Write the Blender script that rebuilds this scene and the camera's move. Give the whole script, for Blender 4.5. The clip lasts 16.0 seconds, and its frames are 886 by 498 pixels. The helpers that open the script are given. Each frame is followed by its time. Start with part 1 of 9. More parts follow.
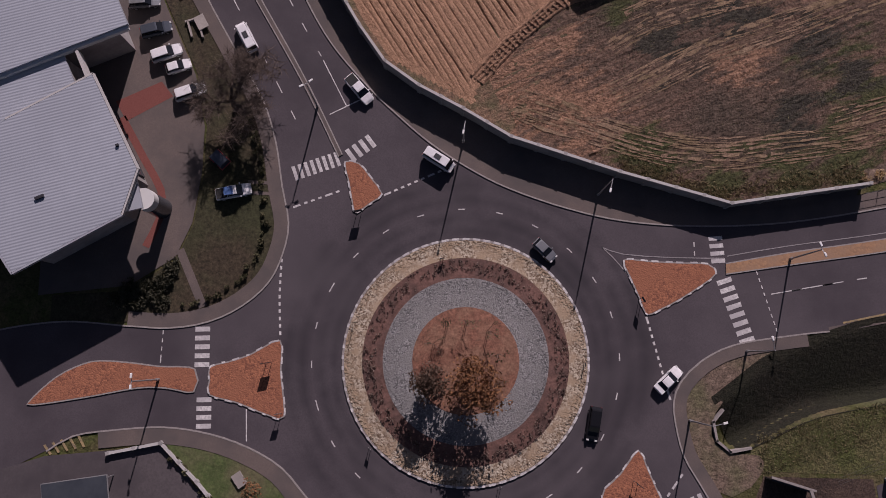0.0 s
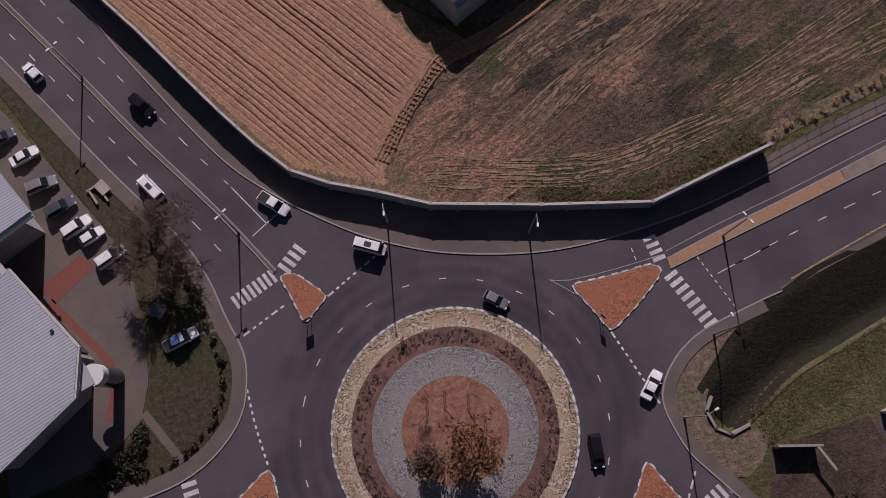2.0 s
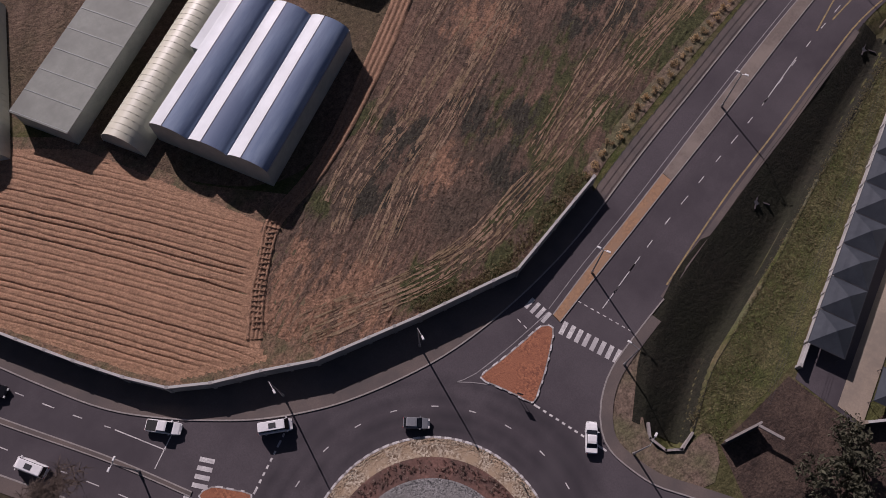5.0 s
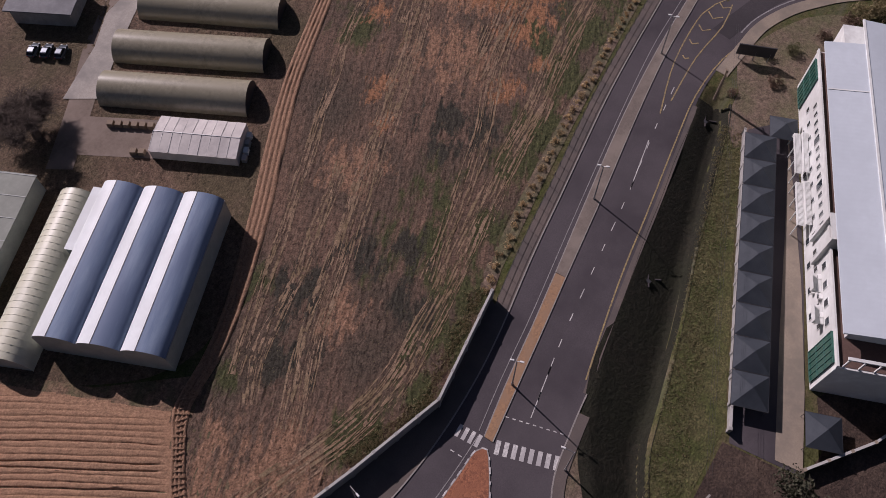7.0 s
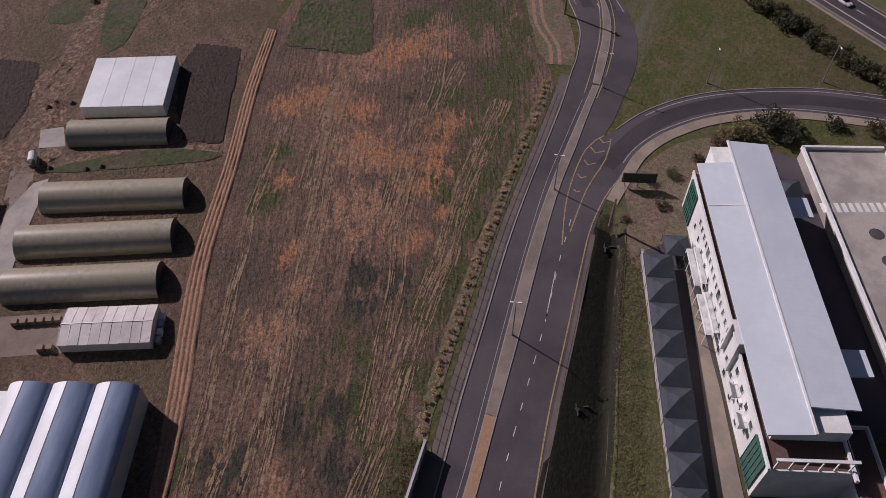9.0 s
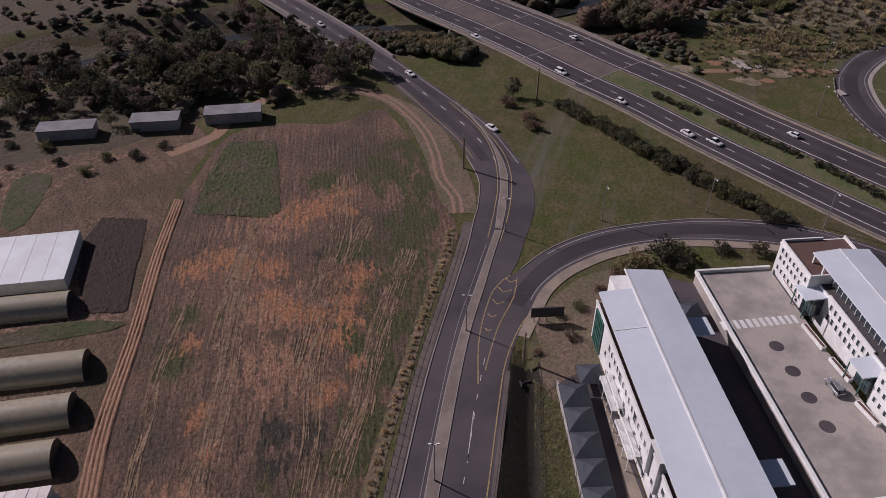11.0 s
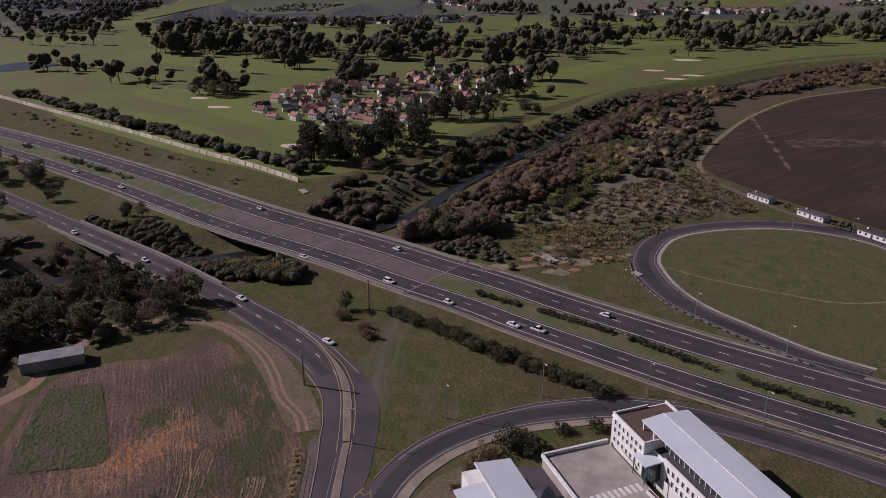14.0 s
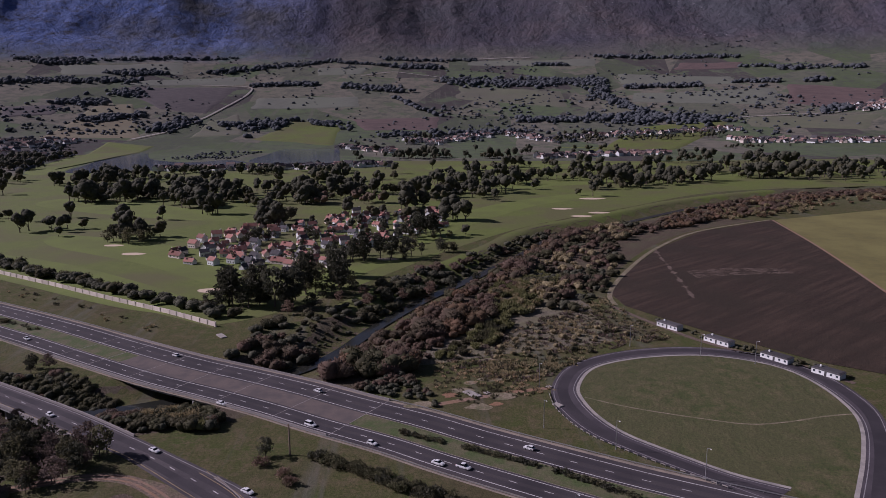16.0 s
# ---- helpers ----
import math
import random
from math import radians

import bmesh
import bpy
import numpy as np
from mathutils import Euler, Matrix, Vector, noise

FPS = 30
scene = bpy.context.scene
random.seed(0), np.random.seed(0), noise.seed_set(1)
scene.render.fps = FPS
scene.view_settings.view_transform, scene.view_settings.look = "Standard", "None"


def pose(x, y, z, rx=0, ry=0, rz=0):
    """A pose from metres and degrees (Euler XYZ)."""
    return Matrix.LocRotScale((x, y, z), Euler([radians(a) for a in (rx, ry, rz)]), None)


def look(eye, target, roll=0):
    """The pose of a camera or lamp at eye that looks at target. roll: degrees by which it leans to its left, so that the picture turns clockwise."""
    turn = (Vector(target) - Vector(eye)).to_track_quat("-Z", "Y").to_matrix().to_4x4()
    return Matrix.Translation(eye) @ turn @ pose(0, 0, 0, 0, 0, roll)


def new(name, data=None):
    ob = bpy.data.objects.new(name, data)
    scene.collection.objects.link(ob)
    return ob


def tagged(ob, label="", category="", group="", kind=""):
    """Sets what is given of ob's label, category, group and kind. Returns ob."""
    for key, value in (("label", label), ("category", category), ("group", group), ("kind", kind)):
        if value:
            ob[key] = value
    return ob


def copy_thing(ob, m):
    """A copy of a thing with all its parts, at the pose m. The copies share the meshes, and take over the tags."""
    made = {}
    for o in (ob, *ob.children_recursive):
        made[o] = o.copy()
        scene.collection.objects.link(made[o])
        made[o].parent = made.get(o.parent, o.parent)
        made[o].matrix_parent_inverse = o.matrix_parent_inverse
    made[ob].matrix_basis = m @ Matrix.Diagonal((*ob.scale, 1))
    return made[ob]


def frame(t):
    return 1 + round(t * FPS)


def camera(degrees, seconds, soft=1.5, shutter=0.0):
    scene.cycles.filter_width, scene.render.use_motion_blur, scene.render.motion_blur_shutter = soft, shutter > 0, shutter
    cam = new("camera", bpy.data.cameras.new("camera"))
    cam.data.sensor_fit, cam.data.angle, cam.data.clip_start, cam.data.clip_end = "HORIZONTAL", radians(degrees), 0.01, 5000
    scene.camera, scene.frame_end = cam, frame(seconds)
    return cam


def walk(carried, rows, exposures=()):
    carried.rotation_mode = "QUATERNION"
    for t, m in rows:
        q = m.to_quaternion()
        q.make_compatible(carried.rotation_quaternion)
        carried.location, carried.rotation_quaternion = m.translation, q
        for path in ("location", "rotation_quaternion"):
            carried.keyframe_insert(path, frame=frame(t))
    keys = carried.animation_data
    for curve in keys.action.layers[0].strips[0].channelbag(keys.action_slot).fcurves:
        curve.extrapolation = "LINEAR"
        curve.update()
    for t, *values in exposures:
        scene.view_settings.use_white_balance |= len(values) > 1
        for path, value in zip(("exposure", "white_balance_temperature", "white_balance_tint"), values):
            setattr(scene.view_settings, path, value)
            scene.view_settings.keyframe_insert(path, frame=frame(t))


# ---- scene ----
# t, x, y, z, pitch, yaw, roll of the drone's camera
ROWS = [
    (0.0, 0.00, 0.00, 110.00, -81.89, 0.00, -0.02),
    (0.5, 0.38, 0.03, 110.20, -80.53, -4.23, 0.06),
    (1.0, 0.75, 0.05, 110.44, -79.19, -8.44, -0.03),
    (1.5, 1.13, 0.08, 110.79, -77.92, -13.12, 0.02),
    (2.0, 1.51, 0.11, 111.22, -76.67, -17.99, -0.02),
    (2.5, 1.92, 0.14, 111.72, -75.41, -22.77, -0.04),
    (3.0, 2.40, 0.18, 112.21, -74.11, -27.13, 0.01),
    (3.5, 2.96, 0.23, 112.66, -72.81, -31.30, 0.01),
    (6.0, 8.50, 0.68, 112.44, -64.99, -49.51, -0.19),
    (6.5, 9.10, 0.49, 113.08, -62.48, -53.09, -0.16),
    (7.0, 9.62, 0.30, 113.74, -59.98, -56.55, -0.07),
    (7.5, 10.02, 0.10, 114.41, -57.40, -59.21, -0.02),
    (8.0, 10.29, -0.12, 115.02, -54.75, -61.58, 0.09),
    (8.5, 10.40, -0.37, 115.59, -52.09, -63.86, 0.24),
    (9.0, 10.43, -0.69, 116.05, -49.40, -66.06, 0.32),
    (11.5, 7.93, -6.14, 112.78, -34.04, -75.91, 0.46),
    (12.0, 7.40, -6.34, 113.09, -31.45, -79.28, 0.30),
    (12.5, 6.85, -6.48, 113.49, -28.88, -82.04, 0.06),
    (13.0, 6.26, -6.60, 113.94, -26.34, -83.73, -0.01),
    (13.5, 5.59, -6.74, 114.38, -23.79, -85.07, -0.05),
    (14.0, 4.82, -6.91, 114.77, -21.25, -86.49, -0.09),
    (14.5, 3.93, -7.07, 115.07, -18.68, -87.82, -0.13),
    (15.0, 2.89, -7.22, 115.30, -16.08, -89.15, -0.15),
    (15.5, 1.74, -7.37, 115.51, -13.48, -90.75, -0.27),
    (16.0, 0.53, -7.51, 115.73, -10.97, -92.62, -0.41),
]
cam = camera(59.93, 16.0, soft=0.6)
walk(cam, [(t, pose(x, y, z, 90 + p, 0, w) @ pose(0, 0, 0, 0, 0, r)) for t, x, y, z, p, w, r in ROWS],
     exposures=[(0.0, -0.06, 6300, 34), (7.0, 0.0, 6200, 31), (13.0, -0.08, 6150, 32), (14.5, -0.1, 6150, 34), (16.0, -0.06, 5750, 37)])

# ---- light: clear winter noon, sun in the north ----
SUN_EL, SUN_AZ = radians(33), radians(13)
world = bpy.data.worlds.new("sky")
scene.world = world
world.use_nodes = True
nt = world.node_tree
sky = nt.nodes.new("ShaderNodeTexSky")
sky.sky_type, sky.sun_disc = "NISHITA", False
sky.sun_elevation, sky.sun_rotation, sky.dust_density = SUN_EL, SUN_AZ, 1.5
nt.links.new(sky.outputs[0], nt.nodes["Background"].inputs[0])
nt.nodes["Background"].inputs[1].default_value = 0.027
sun = new("sun", bpy.data.lights.new("sun", "SUN"))
sun.data.energy, sun.data.angle, sun.data.color = 4.1, radians(0.5), (1.0, 0.94, 0.86)
sd = Vector((math.sin(SUN_AZ) * math.cos(SUN_EL), math.cos(SUN_AZ) * math.cos(SUN_EL), math.sin(SUN_EL)))
sun.matrix_world = look(sd * 400, (0, 0, 0))


# ---- materials ----
def nd(t, kind, **ins):
    n = t.nodes.new(kind)
    for k, v in ins.items():
        n.inputs[k.replace("_", " ")].default_value = v
    return n


def coords(t, local, stretch, turn):
    if local:
        src = t.nodes.new("ShaderNodeTexCoord").outputs["Object"]
    else:
        src = t.nodes.new("ShaderNodeNewGeometry").outputs["Position"]
    mp = t.nodes.new("ShaderNodeMapping")
    mp.inputs["Rotation"].default_value = (0, 0, radians(turn))
    t.links.new(src, mp.inputs["Vector"])
    m2 = t.nodes.new("ShaderNodeMapping")
    m2.inputs["Scale"].default_value = stretch
    t.links.new(mp.outputs[0], m2.inputs["Vector"])
    return m2.outputs[0], src


def ramp_of(t, fac, lo, hi):
    n = t.nodes.new("ShaderNodeMapRange")
    n.inputs["From Min"].default_value, n.inputs["From Max"].default_value = lo, hi
    t.links.new(fac, n.inputs["Value"])
    return n.outputs[0]


def blend(t, fac, a, b):
    n = t.nodes.new("ShaderNodeMix")
    n.data_type = "RGBA"
    if isinstance(fac, float):
        n.inputs[0].default_value = fac
    else:
        t.links.new(fac, n.inputs[0])
    for i, c in ((6, a), (7, b)):
        if isinstance(c, tuple):
            n.inputs[i].default_value = (*c, 1)
        else:
            t.links.new(c, n.inputs[i])
    return n.outputs[2]


def noise_of(t, vec, scale, detail=5, rough=0.6):
    n = nd(t, "ShaderNodeTexNoise", Scale=scale, Detail=detail, Roughness=rough)
    t.links.new(vec, n.inputs["Vector"])
    return n.outputs["Fac"]


def grained(t, vec, col, amount):
    """Clods and tufts a hand or two across: lighter crests, darker hollows."""
    tot = None
    for scale, share in ((1.1, 0.45), (3.2, 0.55)):
        n = ramp_of(t, noise_of(t, vec, scale, 3, 0.6), 0.3, 0.7)
        m = t.nodes.new("ShaderNodeMath")
        m.operation = "MULTIPLY_ADD"
        t.links.new(n, m.inputs[0])
        m.inputs[1].default_value = 2 * amount * share
        if tot is None:
            m.inputs[2].default_value = 1 - amount
        else:
            t.links.new(tot, m.inputs[2])
        tot = m.outputs[0]
    hsv = t.nodes.new("ShaderNodeHueSaturation")
    t.links.new(tot, hsv.inputs["Value"])
    t.links.new(col, hsv.inputs["Color"])
    return hsv.outputs[0]


def mat(name, a, b, fine=2.0, c=None, coarse=0.08, rough=0.9, bump=0.3, metal=0.0, local=False, stretch=(1, 1, 1), turn=0,
        depth=0.1, vary=0.0, spots=(), spec=0.3, cut=None, band=(0.35, 0.65), cells=0.0, rows=None, thin=0.0, grain=0.0, mark=(2.1, 2.4)):
    """Two colours mixed by a fine noise, a third by a coarse one, spots of soil or grass at given places."""
    m = bpy.data.materials.new(name)
    m.use_nodes = True
    t = m.node_tree
    p = t.nodes["Principled BSDF"]
    vec, src = coords(t, local, stretch, turn)
    f = noise_of(t, vec, fine, 8, 0.72)
    col = blend(t, ramp_of(t, f, *band), a, b)
    if cells:
        vo = nd(t, "ShaderNodeTexVoronoi", Scale=cells)
        t.links.new(vec, vo.inputs["Vector"])
        sp = t.nodes.new("ShaderNodeSeparateColor")
        t.links.new(vo.outputs["Color"], sp.inputs[0])
        col = blend(t, ramp_of(t, sp.outputs[0], 0.1, 0.9), a, b)
        f = ramp_of(t, vo.outputs["Distance"], 0.7, 0.0)
    if rows:
        m3 = t.nodes.new("ShaderNodeMapping")
        m3.inputs["Scale"].default_value = (rows[1], rows[2], 1)
        m4 = t.nodes.new("ShaderNodeMapping")
        m4.inputs["Rotation"].default_value = (0, 0, radians(rows[0]))
        t.links.new(src, m4.inputs["Vector"])
        t.links.new(m4.outputs[0], m3.inputs["Vector"])
        col = blend(t, ramp_of(t, noise_of(t, m3.outputs[0], 1.0, 3, 0.6), 0.4, 0.68), col, rows[3])
    if c:
        g = noise_of(t, vec, coarse, 4)
        col = blend(t, ramp_of(t, g, 0.42, 0.62), col, c)
    for colour, soft, places in spots:
        tot = None
        for x, y, rx in places:
            s = t.nodes.new("ShaderNodeVectorMath")
            s.operation = "DISTANCE"
            t.links.new(src, s.inputs[0])
            s.inputs[1].default_value = (x, y, 0)
            mr = ramp_of(t, s.outputs["Value"], rx * 1.25, 0.0)
            if tot is None:
                tot = mr
            else:
                mx = t.nodes.new("ShaderNodeMath")
                mx.operation = "MAXIMUM"
                t.links.new(tot, mx.inputs[0])
                t.links.new(mr, mx.inputs[1])
                tot = mx.outputs[0]
        m6 = t.nodes.new("ShaderNodeMapping")
        m6.inputs["Scale"].default_value = (0.35, 1.0, 1.0)
        t.links.new(m4.outputs[0], m6.inputs["Vector"])
        h = noise_of(t, m6.outputs[0], soft, 7, 0.72)
        mul = t.nodes.new("ShaderNodeMath")
        mul.operation = "MULTIPLY_ADD"
        t.links.new(h, mul.inputs[0])
        mul.inputs[1].default_value = 3.2
        t.links.new(tot, mul.inputs[2])
        col = blend(t, ramp_of(t, mul.outputs[0], *mark), col, colour)
    if grain:
        col = grained(t, src, col, grain)
    if vary:
        oi = t.nodes.new("ShaderNodeObjectInfo")
        hsv = t.nodes.new("ShaderNodeHueSaturation")
        mr = t.nodes.new("ShaderNodeMapRange")
        mr.inputs["To Min"].default_value, mr.inputs["To Max"].default_value = 1 - vary, 1 + vary
        t.links.new(oi.outputs["Random"], mr.inputs["Value"])
        t.links.new(mr.outputs[0], hsv.inputs["Value"])
        t.links.new(col, hsv.inputs["Color"])
        col = hsv.outputs[0]
    t.links.new(col, p.inputs["Base Color"])
    p.inputs["Roughness"].default_value, p.inputs["Metallic"].default_value = rough, metal
    p.inputs["Specular IOR Level"].default_value = spec
    if bump:
        bp = nd(t, "ShaderNodeBump", Strength=bump, Distance=depth)
        t.links.new(f, bp.inputs["Height"])
        t.links.new(bp.outputs[0], p.inputs["Normal"])
    if thin:
        tr = t.nodes.new("ShaderNodeBsdfTranslucent")
        t.links.new(col, tr.inputs["Color"])
        mx = t.nodes.new("ShaderNodeMixShader")
        mx.inputs[0].default_value = thin
        t.links.new(p.outputs[0], mx.inputs[1])
        t.links.new(tr.outputs[0], mx.inputs[2])
        t.links.new(mx.outputs[0], t.nodes["Material Output"].inputs["Surface"])
    if cut:
        k = noise_of(t, vec, cut, 4, 0.7)
        t.links.new(ramp_of(t, k, 0.38, 0.6), p.inputs["Alpha"])
    return m


def plain(name, col, rough=0.5, metal=0.0, spec=0.5, alpha=1.0):
    return mat(name, col, tuple(x * 0.86 for x in col), fine=1.3, rough=rough, metal=metal, spec=spec, bump=0.03, local=True)


M = {}
M["asphalt"] = mat("asphalt", (0.0658, 0.05546, 0.06204), (0.09212, 0.07896, 0.08648), 5, (0.05452, 0.04606, 0.05264), 0.06, rough=0.85, bump=0.25, depth=0.02)
M["asphalt_hw"] = mat("motorway_asphalt", (0.056, 0.048, 0.05), (0.074, 0.063, 0.065), 3, (0.048, 0.041, 0.044), 0.05, rough=0.85, bump=0.2, depth=0.02)
M["wornlane"] = mat("tyre_worn_asphalt", (0.044, 0.038, 0.042), (0.062, 0.053, 0.058), 3, (0.038, 0.033, 0.037), 0.05, rough=0.8, bump=0.2, depth=0.02)
M["oldroad"] = mat("old_asphalt", (0.075, 0.064, 0.067), (0.105, 0.091, 0.093), 3, (0.06, 0.052, 0.056), 0.07, bump=0.2, depth=0.02)
M["pave"] = mat("brown_paving", (0.12, 0.095, 0.085), (0.155, 0.125, 0.11), 5, (0.10, 0.085, 0.08), 0.12, bump=0.3, depth=0.02)
M["tanyard"] = mat("worn_yard_paving", (0.2, 0.155, 0.125), (0.15, 0.115, 0.095), 1.5, (0.23, 0.18, 0.15), 0.15, bump=0.3, depth=0.03)
M["redpave"] = mat("red_paving", (0.17, 0.055, 0.045), (0.21, 0.075, 0.06), 5, bump=0.3, depth=0.02)
M["concrete"] = mat("concrete", (0.32, 0.29, 0.26), (0.42, 0.38, 0.34), 3, (0.26, 0.24, 0.22), 0.15, bump=0.2, depth=0.02)
M["coping"] = mat("pale_coping", (0.5, 0.49, 0.47), (0.4, 0.385, 0.37), 2, (0.44, 0.43, 0.41), 0.2, bump=0.2, depth=0.02)
M["tanpave"] = mat("tan_paving", (0.26, 0.212, 0.165), (0.315, 0.26, 0.205), 4, (0.22, 0.185, 0.15), 0.2, bump=0.3, depth=0.02)
M["kerb"] = mat("kerb_concrete", (0.22, 0.2, 0.19), (0.33, 0.3, 0.28), 3, bump=0.2, depth=0.02)
M["median"] = mat("worn_median_paving", (0.2, 0.165, 0.14), (0.145, 0.118, 0.103), 3, (0.235, 0.195, 0.165), 0.2, bump=0.3, depth=0.02)
M["brick"] = mat("brick_paving", (0.37, 0.15, 0.08), (0.19, 0.075, 0.046), 3.5, (0.29, 0.118, 0.066), 0.3, bump=0.7, depth=0.05, cells=4.0)
M["tanbrick"] = mat("tan_brick_paving", (0.38, 0.22, 0.12), (0.27, 0.16, 0.095), 3.5, (0.3, 0.19, 0.12), 0.3, bump=0.5, depth=0.03, cells=3.0)
M["white"] = mat("road_paint_white", (0.66, 0.64, 0.62), (0.24, 0.23, 0.23), 3.0, (0.42, 0.4, 0.4), 0.25, rough=0.7, bump=0.05, band=(0.42, 0.72))
M["fadedwhite"] = mat("worn_road_paint_white", (0.36, 0.34, 0.34), (0.13, 0.12, 0.125), 2.0, (0.24, 0.225, 0.225), 0.2, rough=0.75, bump=0.05, band=(0.4, 0.66))
M["yellow"] = mat("road_paint_yellow", (0.38, 0.28, 0.13), (0.16, 0.13, 0.09), 2.2, rough=0.7, bump=0.05, band=(0.4, 0.62))
M["wallw"] = mat("white_plaster", (0.76, 0.78, 0.76), (0.66, 0.67, 0.65), 0.8, (0.58, 0.585, 0.565), 0.1, rough=0.85, bump=0.08)
M["graywall"] = mat("cast_concrete", (0.30, 0.29, 0.28), (0.40, 0.385, 0.37), 1.2, (0.25, 0.24, 0.23), 0.2, bump=0.2, depth=0.03)
M["stone"] = mat("yellow_stone", (0.516, 0.4472, 0.344), (0.1462, 0.0989, 0.0645), 4.5, (0.344, 0.258, 0.172), 0.5, bump=0.5, depth=0.04, cells=4.6)
M["gravel"] = mat("grey_gravel", (0.306, 0.3015, 0.2925), (0.108, 0.1053, 0.1035), 5.0, (0.216, 0.2115, 0.2025), 0.5, bump=0.8, depth=0.06, cells=6.5)
M["mulch"] = mat("red_mulch", (0.27, 0.125, 0.08), (0.13, 0.062, 0.043), 3.0, (0.22, 0.12, 0.078), 0.35, bump=0.8, depth=0.06, grain=0.5)
M["soilbed"] = mat("planting_soil", (0.13, 0.07, 0.055), (0.18, 0.10, 0.08), 3, (0.1, 0.06, 0.05), 0.4, bump=0.8, depth=0.08, grain=0.5)
M["furrow"] = mat("ploughed_soil", (0.44, 0.262, 0.161), (0.25, 0.146, 0.09), 3.4, (0.365, 0.211, 0.129), 0.06, bump=1.0, depth=0.3, turn=58, stretch=(0.7, 1, 1), grain=0.4)
M["stubble"] = mat("stubble_field", (0.222, 0.142, 0.1), (0.074, 0.052, 0.038), 2.2, (0.1, 0.073, 0.053), 0.045, bump=1.0, depth=0.6, band=(0.36, 0.62), rows=(-23, 0.03, 1.1, (0.225, 0.136, 0.094)),
                   spots=(((0.3, 0.172, 0.108), 0.5, [(13, 43.5, 7), (19, 46.5, 6), (12, 39, 15), (20, 36, 12), (8, 43, 10), (70, 60, 9), (104, 60, 15), (120, 68, 14), (45, 44, 7), (150, 84, 14)]),
                          ((0.072, 0.076, 0.03), 0.25, [(30, 29, 8), (40, 26, 9), (50, 27, 9), (60, 29, 9), (72, 31, 9), (85, 34, 10), (97, 36, 11), (111, 37, 12), (122, 40, 13), (137, 43, 14), (149, 47, 18), (163, 48, 17), (182, 52, 20), (182, 63, 17), (196, 61, 17),
                                                        (146, 59, 11), (117, 47, 9), (26, 52, 5), (42, 59, 5), (62, 41, 12), (98, 80, 10), (172, 78, 12), (75, 45, 9), (112, 84, 8)]),
                          ((0.34, 0.165, 0.085), 0.8, [(127.3, 91.5, 8.5), (132.8, 87, 8.5), (132.2, 80.5, 8.5), (132.6, 74.7, 8), (155, 78.2, 9.5), (160, 75, 9), (136, 54.5, 8.5), (128, 53.6, 7), (122, 51.5, 7.5), (115, 51.5, 7), (121, 58, 8),
                                                        (120.5, 64, 7), (88.9, 67.2, 4), (85.5, 67.1, 3.4), (101.8, 46, 4.4), (98.4, 46.2, 3.6), (110, 43.5, 3.6), (81, 60.5, 3.4), (104.7, 79, 5), (124, 70, 5), (161, 67, 5), (168, 72, 6)]),
                          ((0.052, 0.046, 0.034), 0.4, [(88.4, 51, 9), (88.6, 45, 8), (82, 48, 6), (62, 41.3, 7), (140.4, 65, 5), (52, 36, 7), (44, 52, 9), (56, 48, 8), (34, 46, 7)])), grain=0.8)
M["marginsoil"] = mat("field_margin_soil", (0.3, 0.185, 0.118), (0.13, 0.085, 0.058), 1.8, (0.12, 0.1, 0.055), 0.3, bump=1.0, depth=0.35, band=(0.32, 0.66), grain=0.6)
M["track"] = mat("tyre_track_soil", (0.36, 0.245, 0.16), (0.18, 0.122, 0.082), 3.4, (0.21, 0.148, 0.086), 0.2, bump=1.0, depth=0.2, grain=0.6)
M["dirt"] = mat("dirt_road", (0.29, 0.195, 0.14), (0.2, 0.13, 0.095), 1.0, (0.26, 0.155, 0.095), 0.1, bump=0.6, depth=0.1, grain=0.35)
M["dirtcut"] = mat("scuffed_dirt", (0.27, 0.185, 0.13), (0.17, 0.115, 0.082), 1.2, (0.23, 0.145, 0.095), 0.15, bump=1.0, depth=0.25, cut=0.7, grain=0.5)
M["greenpatch"] = mat("weedy_green_patch", (0.032, 0.0448, 0.0144), (0.068, 0.08, 0.0272), 0.6, (0.08, 0.068, 0.04), 0.12, bump=1.0, depth=0.5, grain=0.7)
M["lawn"] = mat("lawn", (0.055, 0.085, 0.025), (0.085, 0.105, 0.04), 1.5, (0.12, 0.11, 0.06), 0.15, bump=0.8, depth=0.1, grain=0.4)
M["drylawn"] = mat("dry_lawn", (0.036, 0.0285, 0.0175), (0.066, 0.049, 0.03), 2.2, (0.041, 0.04264, 0.01968), 0.08, bump=0.8, depth=0.1, grain=0.6)
M["verge"] = mat("rough_verge_grass", (0.062, 0.07, 0.024), (0.17, 0.145, 0.068), 2.4, (0.08, 0.09, 0.028), 0.2, bump=1.0, depth=0.5, grain=0.75)
M["leafpale"] = mat("pale_weeds", (0.17, 0.165, 0.085), (0.26, 0.235, 0.13), 0.9, local=True, bump=0, thin=0.45)
M["yard"] = mat("nursery_yard_soil", (0.205, 0.128, 0.087), (0.075, 0.051, 0.037), 1.2, (0.125, 0.095, 0.055), 0.06, bump=1.0, depth=1.0, band=(0.35, 0.66), rows=(-50, 0.06, 0.3, (0.22, 0.145, 0.1)), grain=0.7)
M["tilled"] = mat("dark_tilled_soil", (0.055, 0.035, 0.028), (0.028, 0.019, 0.016), 1.2, (0.045, 0.031, 0.023), 0.2, bump=1.0, depth=0.5, grain=0.5)
